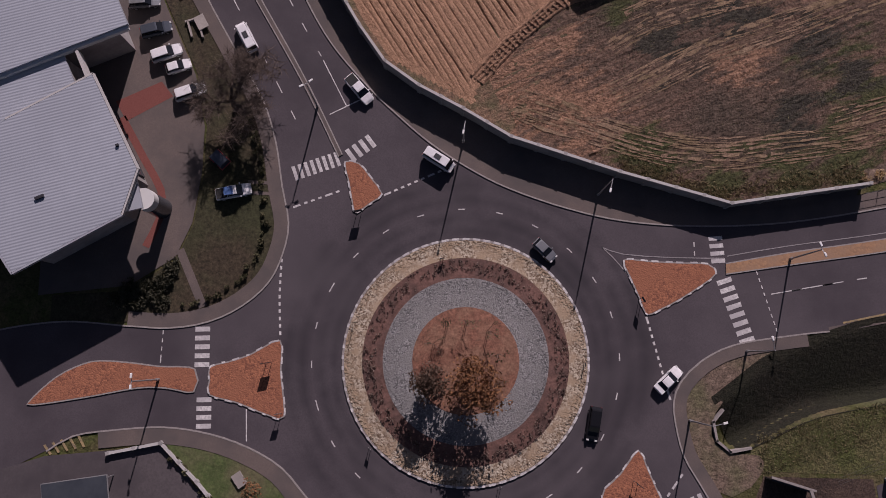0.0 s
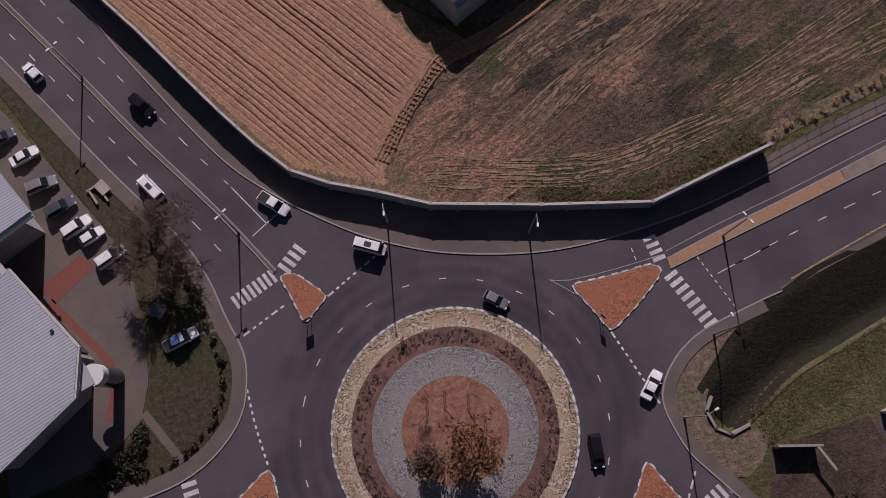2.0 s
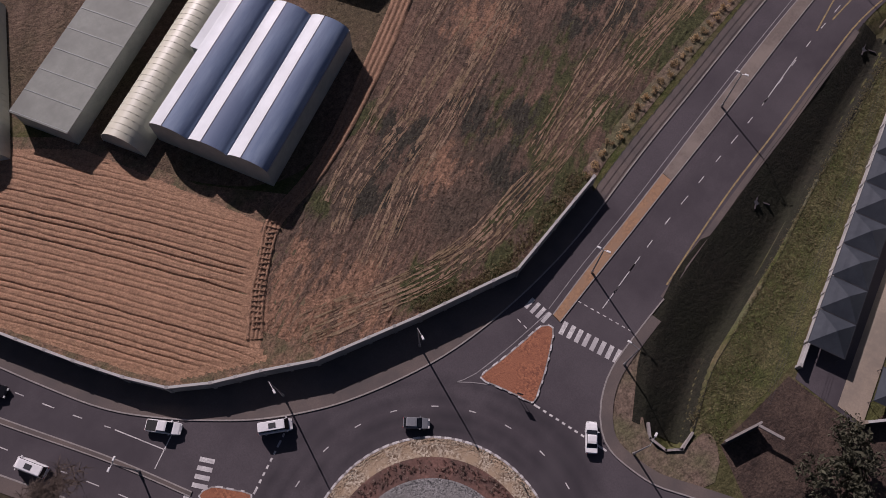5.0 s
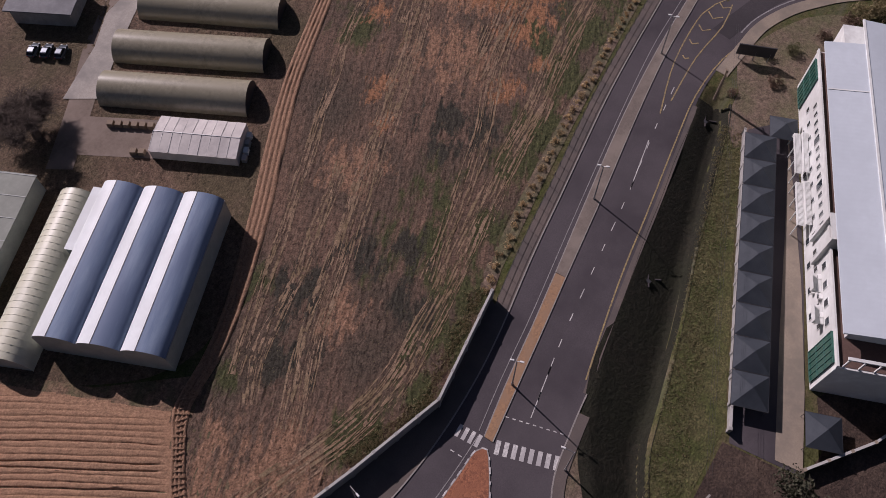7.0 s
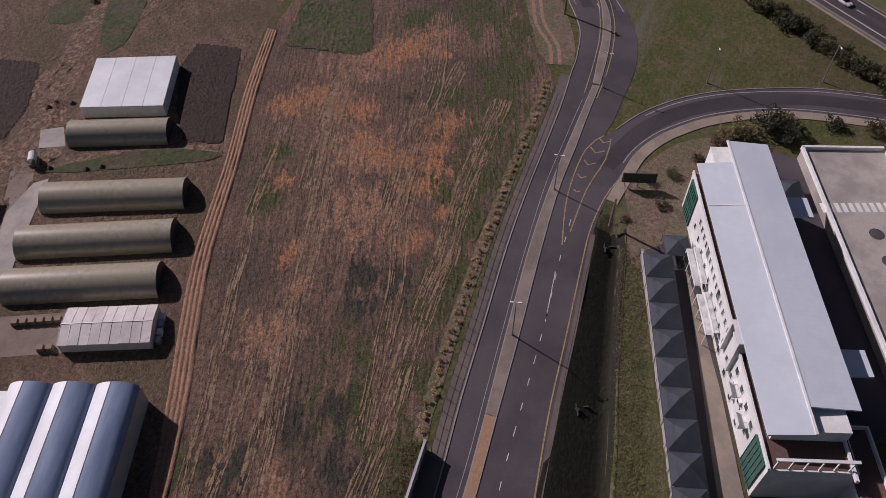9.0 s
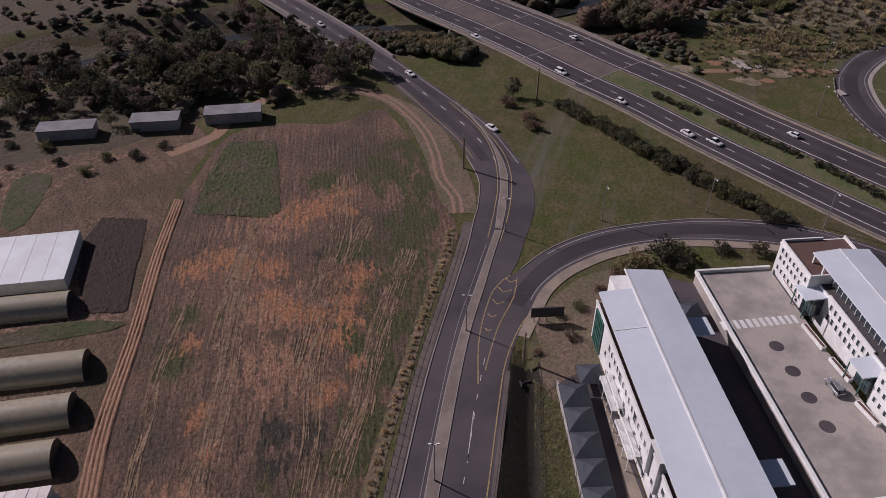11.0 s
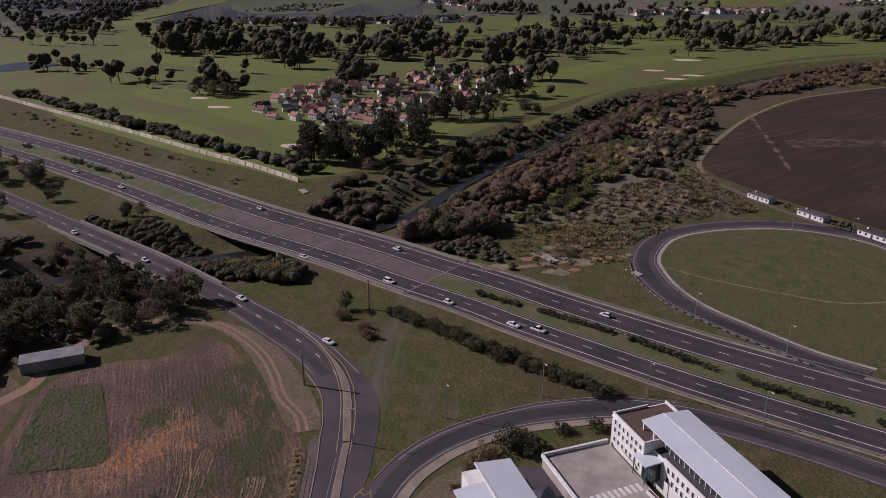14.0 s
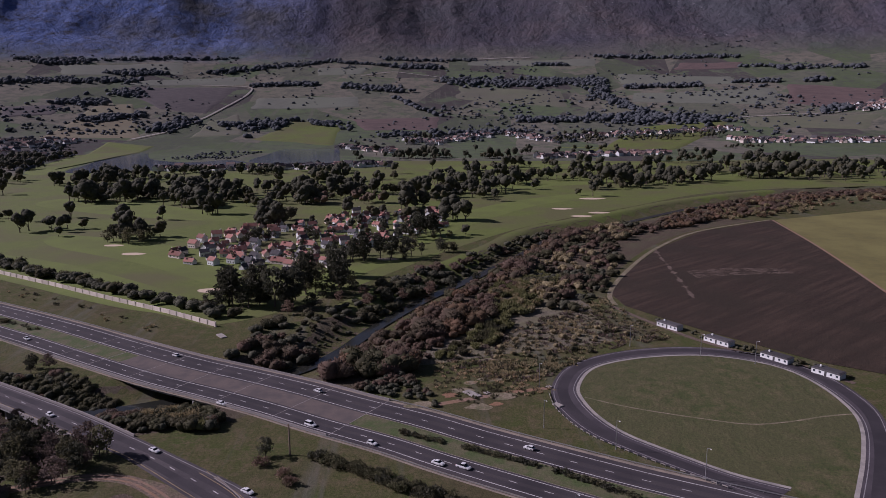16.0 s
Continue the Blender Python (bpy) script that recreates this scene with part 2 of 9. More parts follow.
M["ridge"] = mat("ridged_track_soil", (0.42, 0.25, 0.155), (0.22, 0.132, 0.086), 2.6, (0.33, 0.195, 0.122), 0.12, bump=1.0, depth=0.5, grain=0.4)
M["barewild"] = mat("bare_earth", (0.21, 0.15, 0.112), (0.11, 0.08, 0.058), 0.9, (0.12, 0.11, 0.06), 0.12, bump=1.0, depth=0.3, grain=0.6)
M["leaftan"] = mat("tan_dry_grass", (0.55, 0.42, 0.25), (0.4, 0.3, 0.175), 0.9, local=True, vary=0.25, bump=0, thin=0.6)
# ditch grass taken down to near-black so that it carries shade
M["shadegrass"] = mat("shaded_ditch_grass", (0.01224, 0.01296, 0.00792), (0.02592, 0.02232, 0.01368), 1.2, (0.01728, 0.018, 0.00936), 0.1, bump=1.0, depth=0.4, grain=0.6)
M["golf"] = mat("golf_grass", (0.098, 0.125, 0.026), (0.125, 0.15, 0.034), 0.12, (0.112, 0.112, 0.042), 0.014, bump=0.5, depth=0.3, grain=0.3)
M["fairway"] = mat("mown_fairway", (0.125, 0.16, 0.032), (0.142, 0.175, 0.042), 0.12, (0.118, 0.14, 0.036), 0.03, bump=0.3, depth=0.2, grain=0.2)
M["bunker"] = mat("bunker_sand", (0.62, 0.5, 0.36), (0.52, 0.42, 0.3), 0.5, bump=0.2)
M["darkfield"] = mat("dark_ploughed_field", (0.024, 0.0155, 0.0105), (0.046, 0.0285, 0.0185), 0.35, (0.036, 0.025, 0.016), 0.02, bump=1.0, depth=0.6, rows=(50, 0.012, 0.22, (0.066, 0.043, 0.029)))
M["palesoil"] = mat("pale_dry_soil", (0.17, 0.125, 0.098), (0.1, 0.072, 0.056), 0.6, bump=0.6, depth=0.2, grain=0.5)
M["palesand"] = mat("pale_sandy_soil", (0.3, 0.245, 0.17), (0.16, 0.13, 0.085), 0.8, (0.14, 0.13, 0.07), 0.2, bump=1.0, depth=0.3, grain=0.5)
M["orangesoil"] = mat("orange_soil", (0.3, 0.165, 0.095), (0.2, 0.115, 0.07), 0.9, bump=1.0, depth=0.3, grain=0.5)
M["darksoil"] = mat("dark_brown_soil", (0.07, 0.046, 0.036), (0.038, 0.027, 0.022), 1.4, (0.085, 0.058, 0.044), 0.2, bump=1.0, depth=0.3, grain=0.6)
M["darknet"] = mat("grey_green_netting", (0.22, 0.235, 0.205), (0.27, 0.285, 0.25), 0.6, (0.19, 0.2, 0.175), 0.1, rough=0.7, bump=0.1)
M["yellowfield"] = mat("yellow_cover_crop", (0.17, 0.15, 0.05), (0.13, 0.12, 0.045), 0.1, (0.19, 0.175, 0.06), 0.02, bump=0.5, depth=0.3)
# lake water: the sky's blue reflection is painted into the base colour
M["water"] = mat("water", (0.06, 0.08, 0.12), (0.072, 0.092, 0.132), 0.05, rough=0.12, bump=0.03, spec=0.6)
M["roof"] = mat("grey_sheet_metal", (0.4, 0.44, 0.47), (0.44, 0.48, 0.51), 0.5, (0.38, 0.39, 0.43), 0.1, rough=0.45, metal=0.25, bump=0.02)
M["tunnelcloth"] = mat("olive_tunnel_plastic", (0.36, 0.325, 0.235), (0.24, 0.215, 0.15), 0.9, (0.3, 0.27, 0.19), 0.15, rough=0.27, bump=0.06, spec=0.9)
M["creamcloth"] = mat("cream_tunnel_plastic", (0.62, 0.61, 0.49), (0.5, 0.5, 0.4), 0.5, (0.55, 0.54, 0.42), 0.15, rough=0.45, bump=0.1, spec=0.5)
M["pinkcloth"] = mat("pale_pink_plastic", (0.6, 0.45, 0.39), (0.5, 0.40, 0.36), 0.4, (0.62, 0.56, 0.5), 0.15, rough=0.6, bump=0.1)
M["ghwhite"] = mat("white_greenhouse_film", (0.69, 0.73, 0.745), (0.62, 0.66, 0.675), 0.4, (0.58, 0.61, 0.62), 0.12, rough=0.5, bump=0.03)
# roof film as its blue-grey reflecting side looks, reflection put into the colour
M["ghblue"] = mat("dull_side_film", (0.14, 0.2, 0.31), (0.22, 0.285, 0.39), 0.5, (0.13, 0.175, 0.27), 0.2, rough=0.55, bump=0.05, spec=0.2, turn=-23.8, stretch=(0.25, 1.6, 1))
M["milkfilm"] = mat("milky_greenhouse_sheet", (0.56, 0.52, 0.5), (0.43, 0.4, 0.385), 0.7, (0.6, 0.56, 0.53), 0.3, rough=0.5, bump=0.1, vary=0.1)
M["ghside"] = mat("grey_green_film", (0.27, 0.30, 0.28), (0.36, 0.38, 0.36), 0.4, rough=0.5, bump=0.05)
M["shade"] = mat("dark_shade_cloth", (0.034, 0.041, 0.052), (0.05, 0.058, 0.07), 0.4, rough=0.75, bump=0.1)
M["riverwater"] = mat("river_water", (0.022, 0.024, 0.02), (0.03, 0.03, 0.025), 0.2, rough=0.15, bump=0.05, spec=0.4)
M["terracotta"] = mat("red_roof_tiles", (0.36, 0.165, 0.125), (0.25, 0.115, 0.09), 1.2, (0.3, 0.17, 0.14), 0.3, local=True, bump=0.3, vary=0.35)
M["farroof"] = mat("faded_roof_tiles", (0.25, 0.155, 0.13), (0.19, 0.12, 0.105), 0.06, (0.21, 0.16, 0.145), 0.03, bump=0)
M["darkroof"] = mat("dark_roof", (0.06, 0.055, 0.06), (0.09, 0.085, 0.085), 1, local=True, vary=0.3)
M["darkfelt"] = mat("grey_roof_felt", (0.2, 0.2, 0.21), (0.25, 0.25, 0.26), 1.0, (0.17, 0.17, 0.18), 0.2)
M["brownroof"] = mat("brown_flat_roof", (0.1, 0.062, 0.052), (0.13, 0.08, 0.066), 1.5, bump=0.3)
M["pinkwall"] = mat("cream_plaster", (0.68, 0.6, 0.52), (0.6, 0.52, 0.45), 0.7, local=True, vary=0.2)
M["winglass"] = mat("window_glass", (0.03, 0.04, 0.05), (0.05, 0.06, 0.07), 0.5, rough=0.08, bump=0, spec=0.6)
M["greenglass"] = mat("green_glass", (0.02, 0.085, 0.065), (0.035, 0.12, 0.095), 0.3, rough=0.12, bump=0, spec=0.6)
M["greentrim"] = plain("green_steel", (0.05, 0.13, 0.11), 0.5)
M["steel"] = plain("galvanised_steel", (0.38, 0.38, 0.38), 0.45, 0.5)
M["dark"] = plain("dark_steel", (0.035, 0.035, 0.04), 0.5)
M["lampw"] = plain("lamp_head_white", (0.8, 0.8, 0.78), 0.5)
M["wood"] = mat("weathered_wood", (0.2, 0.15, 0.11), (0.27, 0.21, 0.155), 2, local=True, stretch=(4, 4, .4))
M["bark"] = mat("bark", (0.085, 0.062, 0.048), (0.13, 0.10, 0.08), 3, local=True, bump=0.6)
M["twigdark"] = mat("dark_bare_twigs", (0.075, 0.056, 0.045), (0.12, 0.09, 0.072), 1, local=True, bump=0)
M["twig"] = mat("dry_twigs", (0.15, 0.112, 0.092), (0.21, 0.16, 0.13), 1, local=True, vary=0.2, bump=0, thin=0.3)
M["thicketfloor"] = mat("tangled_undergrowth", (0.128, 0.088, 0.06), (0.056, 0.047, 0.03), 0.5, (0.096, 0.083, 0.047), 0.05, bump=1.0, depth=1.2, band=(0.3, 0.7), grain=0.5)
M["scrubfloor"] = mat("dry_scrub_floor", (0.21, 0.178, 0.13), (0.1, 0.09, 0.058), 0.6, (0.16, 0.145, 0.085), 0.05, bump=1.0, depth=0.8, band=(0.3, 0.7), grain=0.6)
M["vineyard"] = mat("winter_vineyard", (0.075, 0.062, 0.062), (0.05, 0.045, 0.046), 0.03, bump=0, rows=(30, 0.002, 0.06, (0.1, 0.085, 0.08)))
M["tanfield"] = mat("tan_dry_stubble", (0.2, 0.165, 0.1), (0.16, 0.135, 0.085), 0.02, (0.17, 0.155, 0.095), 0.006, bump=0, rows=(20, 0.003, 0.05, (0.14, 0.12, 0.075)))
# stubble with a cool cast of distance haze in its colour
M["straw"] = mat("pale_stubble_field", (0.155, 0.158, 0.125), (0.125, 0.132, 0.106), 0.02, (0.14, 0.15, 0.112), 0.006, bump=0, rows=(20, 0.003, 0.05, (0.115, 0.122, 0.092)))
M["loopgrass"] = mat("dry_olive_grass", (0.058, 0.072, 0.022), (0.128, 0.106, 0.054), 0.16, (0.082, 0.082, 0.034), 0.022, bump=1.0, depth=0.8, band=(0.4, 0.66), grain=0.6)
M["pasture"] = mat("grey_green_pasture", (0.11, 0.12, 0.075), (0.14, 0.14, 0.09), 0.02, (0.12, 0.115, 0.085), 0.006, bump=0)
M["redfield"] = mat("red_brown_field", (0.12, 0.08, 0.072), (0.085, 0.062, 0.058), 0.02, bump=0, rows=(60, 0.004, 0.04, (0.14, 0.1, 0.09)))
M["rock"] = mat("pale_mountain_rock", (0.26, 0.245, 0.25), (0.16, 0.155, 0.165), 0.08, bump=0)
M["leafdark"] = mat("dark_pine_needles", (0.06, 0.062, 0.04), (0.104, 0.102, 0.068), 0.5, local=True, vary=0.3, bump=0, thin=0.3)
M["leafolive"] = mat("olive_leaves", (0.105, 0.108, 0.055), (0.16, 0.15, 0.083), 0.5, (0.13, 0.114, 0.068), 0.05, local=True, vary=0.3, bump=0, thin=0.4)
M["leafreed"] = mat("yellow_green_reeds", (0.2, 0.19, 0.085), (0.13, 0.135, 0.055), 0.9, local=True, vary=0.2, bump=0, thin=0.35)
M["leafrust"] = mat("rust_brown_leaves", (0.26, 0.16, 0.095), (0.19, 0.12, 0.075), 0.5, (0.2, 0.145, 0.085), 0.06, local=True, vary=0.2, bump=0, thin=0.35)
M["leafred"] = mat("russet_leaves", (0.19, 0.13, 0.098), (0.25, 0.168, 0.124), 0.5, (0.15, 0.122, 0.08), 0.05, local=True, vary=0.25, bump=0, thin=0.45)
M["leafdry"] = mat("dry_reeds", (0.3, 0.245, 0.14), (0.22, 0.185, 0.1), 0.9, local=True, vary=0.3, bump=0.9, depth=0.5, thin=0.35)
# leaves greyed and blued: aerial haze painted into their colour
M["leafhaze"] = mat("haze_tinted_far_leaves", (0.088, 0.1, 0.112), (0.122, 0.132, 0.14), 0.05, local=True, bump=0.9, depth=2.0, thin=0.3)
M["leafautumn"] = mat("orange_autumn_leaves", (0.26, 0.12, 0.05), (0.16, 0.08, 0.04), 1.5, local=True, vary=0.2, bump=0)
M["rubber"] = plain("rubber", (0.02, 0.02, 0.02), 0.8)
M["carwhite"] = plain("white_car_paint", (0.78, 0.78, 0.78), 0.25)
M["carblack"] = plain("black_car_paint", (0.012, 0.012, 0.014), 0.2)
M["carsilver"] = plain("silver_car_paint", (0.42, 0.43, 0.44), 0.25, 0.6)
M["carblue"] = plain("grey_blue_car_paint", (0.10, 0.115, 0.14), 0.25, 0.4)
M["carred"] = plain("red_paint", (0.4, 0.05, 0.05), 0.4)
M["carglass"] = plain("car_glass", (0.012, 0.014, 0.018), 0.08)
M["lens"] = plain("lamp_lens", (0.6, 0.6, 0.58), 0.15)
M["redlens"] = plain("tail_lamp_lens", (0.35, 0.02, 0.02), 0.2)
M["bluestripe"] = plain("blue_vinyl", (0.08, 0.16, 0.36), 0.4)


def worn_rings(m, cx, cy):
    """Tyres polish darker lanes round the island and leave dust between them."""
    t = m.node_tree
    p = t.nodes["Principled BSDF"]
    old = p.inputs["Base Color"].links[0].from_socket
    g = t.nodes.new("ShaderNodeNewGeometry")
    s = t.nodes.new("ShaderNodeVectorMath")
    s.operation = "DISTANCE"
    t.links.new(g.outputs["Position"], s.inputs[0])
    s.inputs[1].default_value = (cx, cy, 0.07)
    cr = t.nodes.new("ShaderNodeValToRGB")
    e = cr.color_ramp.elements
    e[0].position, e[0].color = 0.0, (0, 0, 0, 1)
    e[1].position, e[1].color = 1.0, (0, 0, 0, 1)
    for q, v in ((17.4, 0.2), (18.6, 0.95), (19.5, 0.35), (20.5, 0.9), (21.8, 0.0), (23.1, 0.8), (24.2, 0.25), (25.4, 0.85), (27.2, 0.0)):
        k = e.new(q / 30)
        k.color = (v, v, v, 1)
    mr = ramp_of(t, s.outputs["Value"], 0, 30)
    t.links.new(mr, cr.inputs[0])
    mul = t.nodes.new("ShaderNodeMath")
    mul.operation = "MULTIPLY"
    t.links.new(cr.outputs[0], mul.inputs[0])
    t.links.new(ramp_of(t, noise_of(t, g.outputs["Position"], 0.12, 4), 0.3, 0.6), mul.inputs[1])
    c = blend(t, mul.outputs[0], old, (0.036, 0.032, 0.037))
    c = blend(t, ramp_of(t, noise_of(t, g.outputs["Position"], 0.035, 3), 0.5, 0.75), c, (0.092, 0.08, 0.086))
    t.links.new(c, p.inputs["Base Color"])



worn_rings(M["asphalt"], 3.2, -0.3)


# ---- mesh helpers ----
class MB:
    """Collects vertices and faces of one mesh."""

    def __init__(self):
        self.v, self.f = [], []

    def face(self, pts):
        n = len(self.v)
        self.v += [tuple(p) for p in pts]
        self.f.append(tuple(range(n, n + len(pts))))
        return self

    def box(self, cx, cy, cz, sx, sy, sz, turn=0.0, taper=1.0):
        c, s, n = math.cos(turn), math.sin(turn), len(self.v)
        for k, z in ((1.0, cz - sz / 2), (taper, cz + sz / 2)):
            for a, b in ((-1, -1), (1, -1), (1, 1), (-1, 1)):
                x, y = a * sx / 2 * k, b * sy / 2 * k
                self.v.append((cx + c * x - s * y, cy + s * x + c * y, z))
        for q in ((3, 2, 1, 0), (4, 5, 6, 7), (0, 1, 5, 4), (1, 2, 6, 5), (2, 3, 7, 6), (3, 0, 4, 7)):
            self.f.append(tuple(n + i for i in q))
        return self

    def prism(self, outline, z0, z1):
        if area(outline) < 0:
            outline = outline[::-1]
        n, k = len(self.v), len(outline)
        self.v += [(x, y, z0) for x, y in outline] + [(x, y, z1) for x, y in outline]
        self.f.append(tuple(range(n + k, n + 2 * k)))
        for i in range(k):
            j = (i + 1) % k
            self.f.append((n + i, n + j, n + k + j, n + k + i))
        return self

    def flat(self, outline, z):
        if area(outline) < 0:
            outline = outline[::-1]
        return self.face([(x, y, z) for x, y in outline])

    def tube(self, p, q, r0, r1, sides=6, cap=False):
        p, q = Vector(p), Vector(q)
        d = (q - p).normalized()
        a = d.orthogonal().normalized()
        b = d.cross(a)
        n = len(self.v)
        for o, r in ((p, r0), (q, r1)):
            for i in range(sides):
                t = 2 * math.pi * i / sides
                self.v.append(tuple(o + (a * math.cos(t) + b * math.sin(t)) * r))
        for i in range(sides):
            j = (i + 1) % sides
            self.f.append((n + i, n + j, n + sides + j, n + sides + i))
        if cap:
            self.f.append(tuple(range(n + sides, n + 2 * sides)))
        return self

    def ribbon(self, left, right, z, z1=None):
        """Flat strip between two lines with as many points; with z1 it gets sides down to z1."""
        n, k = len(self.v), len(left)
        self.v += [(x, y, z) for x, y in left] + [(x, y, z) for x, y in right]
        for i in range(k - 1):
            self.f.append((n + k + i, n + k + i + 1, n + i + 1, n + i))
        if z1 is not None:
            m = len(self.v)
            self.v += [(x, y, z1) for x, y in left] + [(x, y, z1) for x, y in right]
            for i in range(k - 1):
                self.f.append((n + i, n + i + 1, m + i + 1, m + i))
                self.f.append((m + k + i, m + k + i + 1, n + k + i + 1, n + k + i))
            self.f.append((n, m, m + k, n + k))
            self.f.append((n + k - 1, n + 2 * k - 1, m + 2 * k - 1, m + k - 1))
        return self

    def mesh(self, name, smooth=False):
        me = bpy.data.meshes.new(name)
        me.from_pydata(self.v, [], self.f)
        me.validate()
        if smooth:
            me.shade_smooth()
        return me


def area(o):
    return sum(o[i - 1][0] * o[i][1] - o[i][0] * o[i - 1][1] for i in range(len(o))) / 2


def link(name, mb, material, parent=None, label="", smooth=False):
    me = mb.mesh(name, smooth) if isinstance(mb, MB) else mb
    if not me.materials:
        me.materials.append(M[material])
    ob = new(name, me)
    ob.parent = parent
    return tagged(ob, label)


def thing(name, label, category, m=None, group="", kind=""):
    ob = new(name)
    ob.matrix_world = m or Matrix()
    return tagged(ob, label, category, group, kind)


def setting(name, mb, material, label, category, smooth=False):
    return tagged(link(name, mb, material, None, label, smooth), "", category, "", "structure")


HEAP = {}


def heap(name, me, m):
    """Adds a transformed copy of a mesh to one joined mass."""
    vs, fs = HEAP.setdefault(name, ([], []))
    n = sum(len(v) for v in vs)
    co = np.empty(len(me.vertices) * 3)
    me.vertices.foreach_get("co", co)
    a = np.array(m)
    vs.append(co.reshape(-1, 3) @ a[:3, :3].T + a[:3, 3])
    fs += [tuple(n + i for i in p.vertices) for p in me.polygons]


def unheap(name, material, label, category):
    vs, fs = HEAP[name]
    me = bpy.data.meshes.new(name)
    me.from_pydata(np.concatenate(vs).tolist(), [], fs)
    if "crowns" in name or "shrubs" in name:
        me.shade_smooth()
    tagged(link(name, me, material, None, label), "", category, "", "stuff")


def spline(pts, step=3.0, closed=False):
    """Catmull-Rom through plan points."""
    p = [Vector(q).to_2d() for q in pts]
    n, out = len(p), []
    for i in range(n if closed else n - 1):
        a, b, c, d = (p[(i + k) % n] if closed else p[min(max(i + k, 0), n - 1)] for k in (-1, 0, 1, 2))
        k = max(2, int((c - b).length / step))
        for j in range(k):
            t = j / k
            out.append(tuple(0.5 * ((2 * b) + (c - a) * t + (2 * a - 5 * b + 4 * c - d) * t * t + (3 * b - a - 3 * c + d) * t ** 3)))
    if not closed:
        out.append(tuple(p[-1]))
    return out


def even(line, n):
    """n points at even steps along a line."""
    a = np.array(line)
    s = np.concatenate([[0], np.cumsum(np.hypot(*np.diff(a, axis=0).T))])
    t = np.linspace(0, s[-1], n)
    return [tuple(x) for x in np.stack([np.interp(t, s, a[:, 0]), np.interp(t, s, a[:, 1])], 1)]


def length(line):
    a = np.array(line)
    return float(np.hypot(*np.diff(a, axis=0).T).sum())


def offset(line, d):
    """The line shifted to its left by d."""
    a = np.array(line, float)
    t = np.gradient(a, axis=0)
    t /= np.hypot(t[:, 0], t[:, 1])[:, None] + 1e-9
    return [tuple(x) for x in a + d * np.stack([-t[:, 1], t[:, 0]], 1)]


def dashes(mb, line, on, off, width, z, start=0.0):
    n = max(2, int(length(line) / 0.5))
    pts = even(line, n)
    L = length(line)
    s = start
    while s < L - 0.2:
        i, j = int(s / L * (n - 1)), int(min(s + on, L) / L * (n - 1))
        if j > i:
            seg = pts[i:j + 1:max(1, (j - i) // 4)]
            if seg[-1] != pts[j]:
                seg.append(pts[j])
            if len(seg) > 1:
                mb.ribbon(offset(seg, width / 2), offset(seg, -width / 2), z)
        s += on + off
    return mb


def stripe(mb, line, width, z):
    return mb.ribbon(offset(line, width / 2), offset(line, -width / 2), z)


def inside(poly, x, y):
    r, n = False, len(poly)
    for i in range(n):
        (x1, y1), (x2, y2) = poly[i - 1], poly[i]
        if (y1 > y) != (y2 > y) and x < (x2 - x1) * (y - y1) / (y2 - y1) + x1:
            r = not r
    return r


def circle(cx, cy, r, n=96, a0=0.0, a1=360.0):
    return [(cx + r * math.cos(radians(a0 + (a1 - a0) * i / n)), cy + r * math.sin(radians(a0 + (a1 - a0) * i / n))) for i in range(n + (a1 - a0 < 360))]


# ---- ground: one sheet to the horizon ----
RIVER = spline([(120, 300), (160, 262), (215, 215), (255, 176), (284, 140), (300, 98), (322, 60), (352, 32), (404, 10), (461, -18), (516, -52), (594, -97),
                (672, -140), (747, -225), (850, -340), (930, -486), (952, -620), (960, -900)], 8)
DITCH = spline([(40.5, -11.6), (45, -9.6), (52, -6.6), (62, -4.6), (74, -1.9), (86, 1.3), (96, 3.4), (105, 5.6), (116, 8.0), (121, 9.6)], 2)
PROFILE = ((0, 0), (1950, 0), (2300, 32), (2700, 112), (3200, 215), (3600, 315), (3850, 420), (4100, 600), (4500, 850), (5200, 1200))


def reach(x, y, line):
    a = np.array(line)
    p, d = a[:-1], np.diff(a, axis=0)
    best = np.full(x.shape, 1e9)
    for (px, py), (dx, dy) in zip(p, d):
        t = np.clip(((x - px) * dx + (y - py) * dy) / (dx * dx + dy * dy), 0, 1)
        best = np.minimum(best, np.hypot(x - px - t * dx, y - py - t * dy))
    return best


def sstep(v, lo, hi):
    t = np.clip((v - lo) / (hi - lo), 0, 1)
    return t * t * (3 - 2 * t)


DITCH_RUN = ((40, 48, 62, 86, 104, 118), (5.5, 7.4, 9.2, 7.0, 5.7, 4.2))


def ditch(x, y):
    """Long bank towards the road, short steep one towards the verge."""
    near = (x > 30) & (x < 135) & (np.abs(y) < 30)
    out = np.zeros(x.shape)
    px, py = x[near], y[near]
    if len(px):
        d = reach(px, py, DITCH)
        north = reach(px, py, offset(DITCH, 9)) < reach(px, py, offset(DITCH, -9))
        w = np.interp(px, *DITCH_RUN)
        out[near] = np.interp(px, [40, 60, 100, 121], [2.6, 3.4, 2.6, 1.9]) * np.where(north, np.clip((w - d) / (w - 1.0), 0, 1), 1 - sstep(d, 0.3, 1.6))
    return out


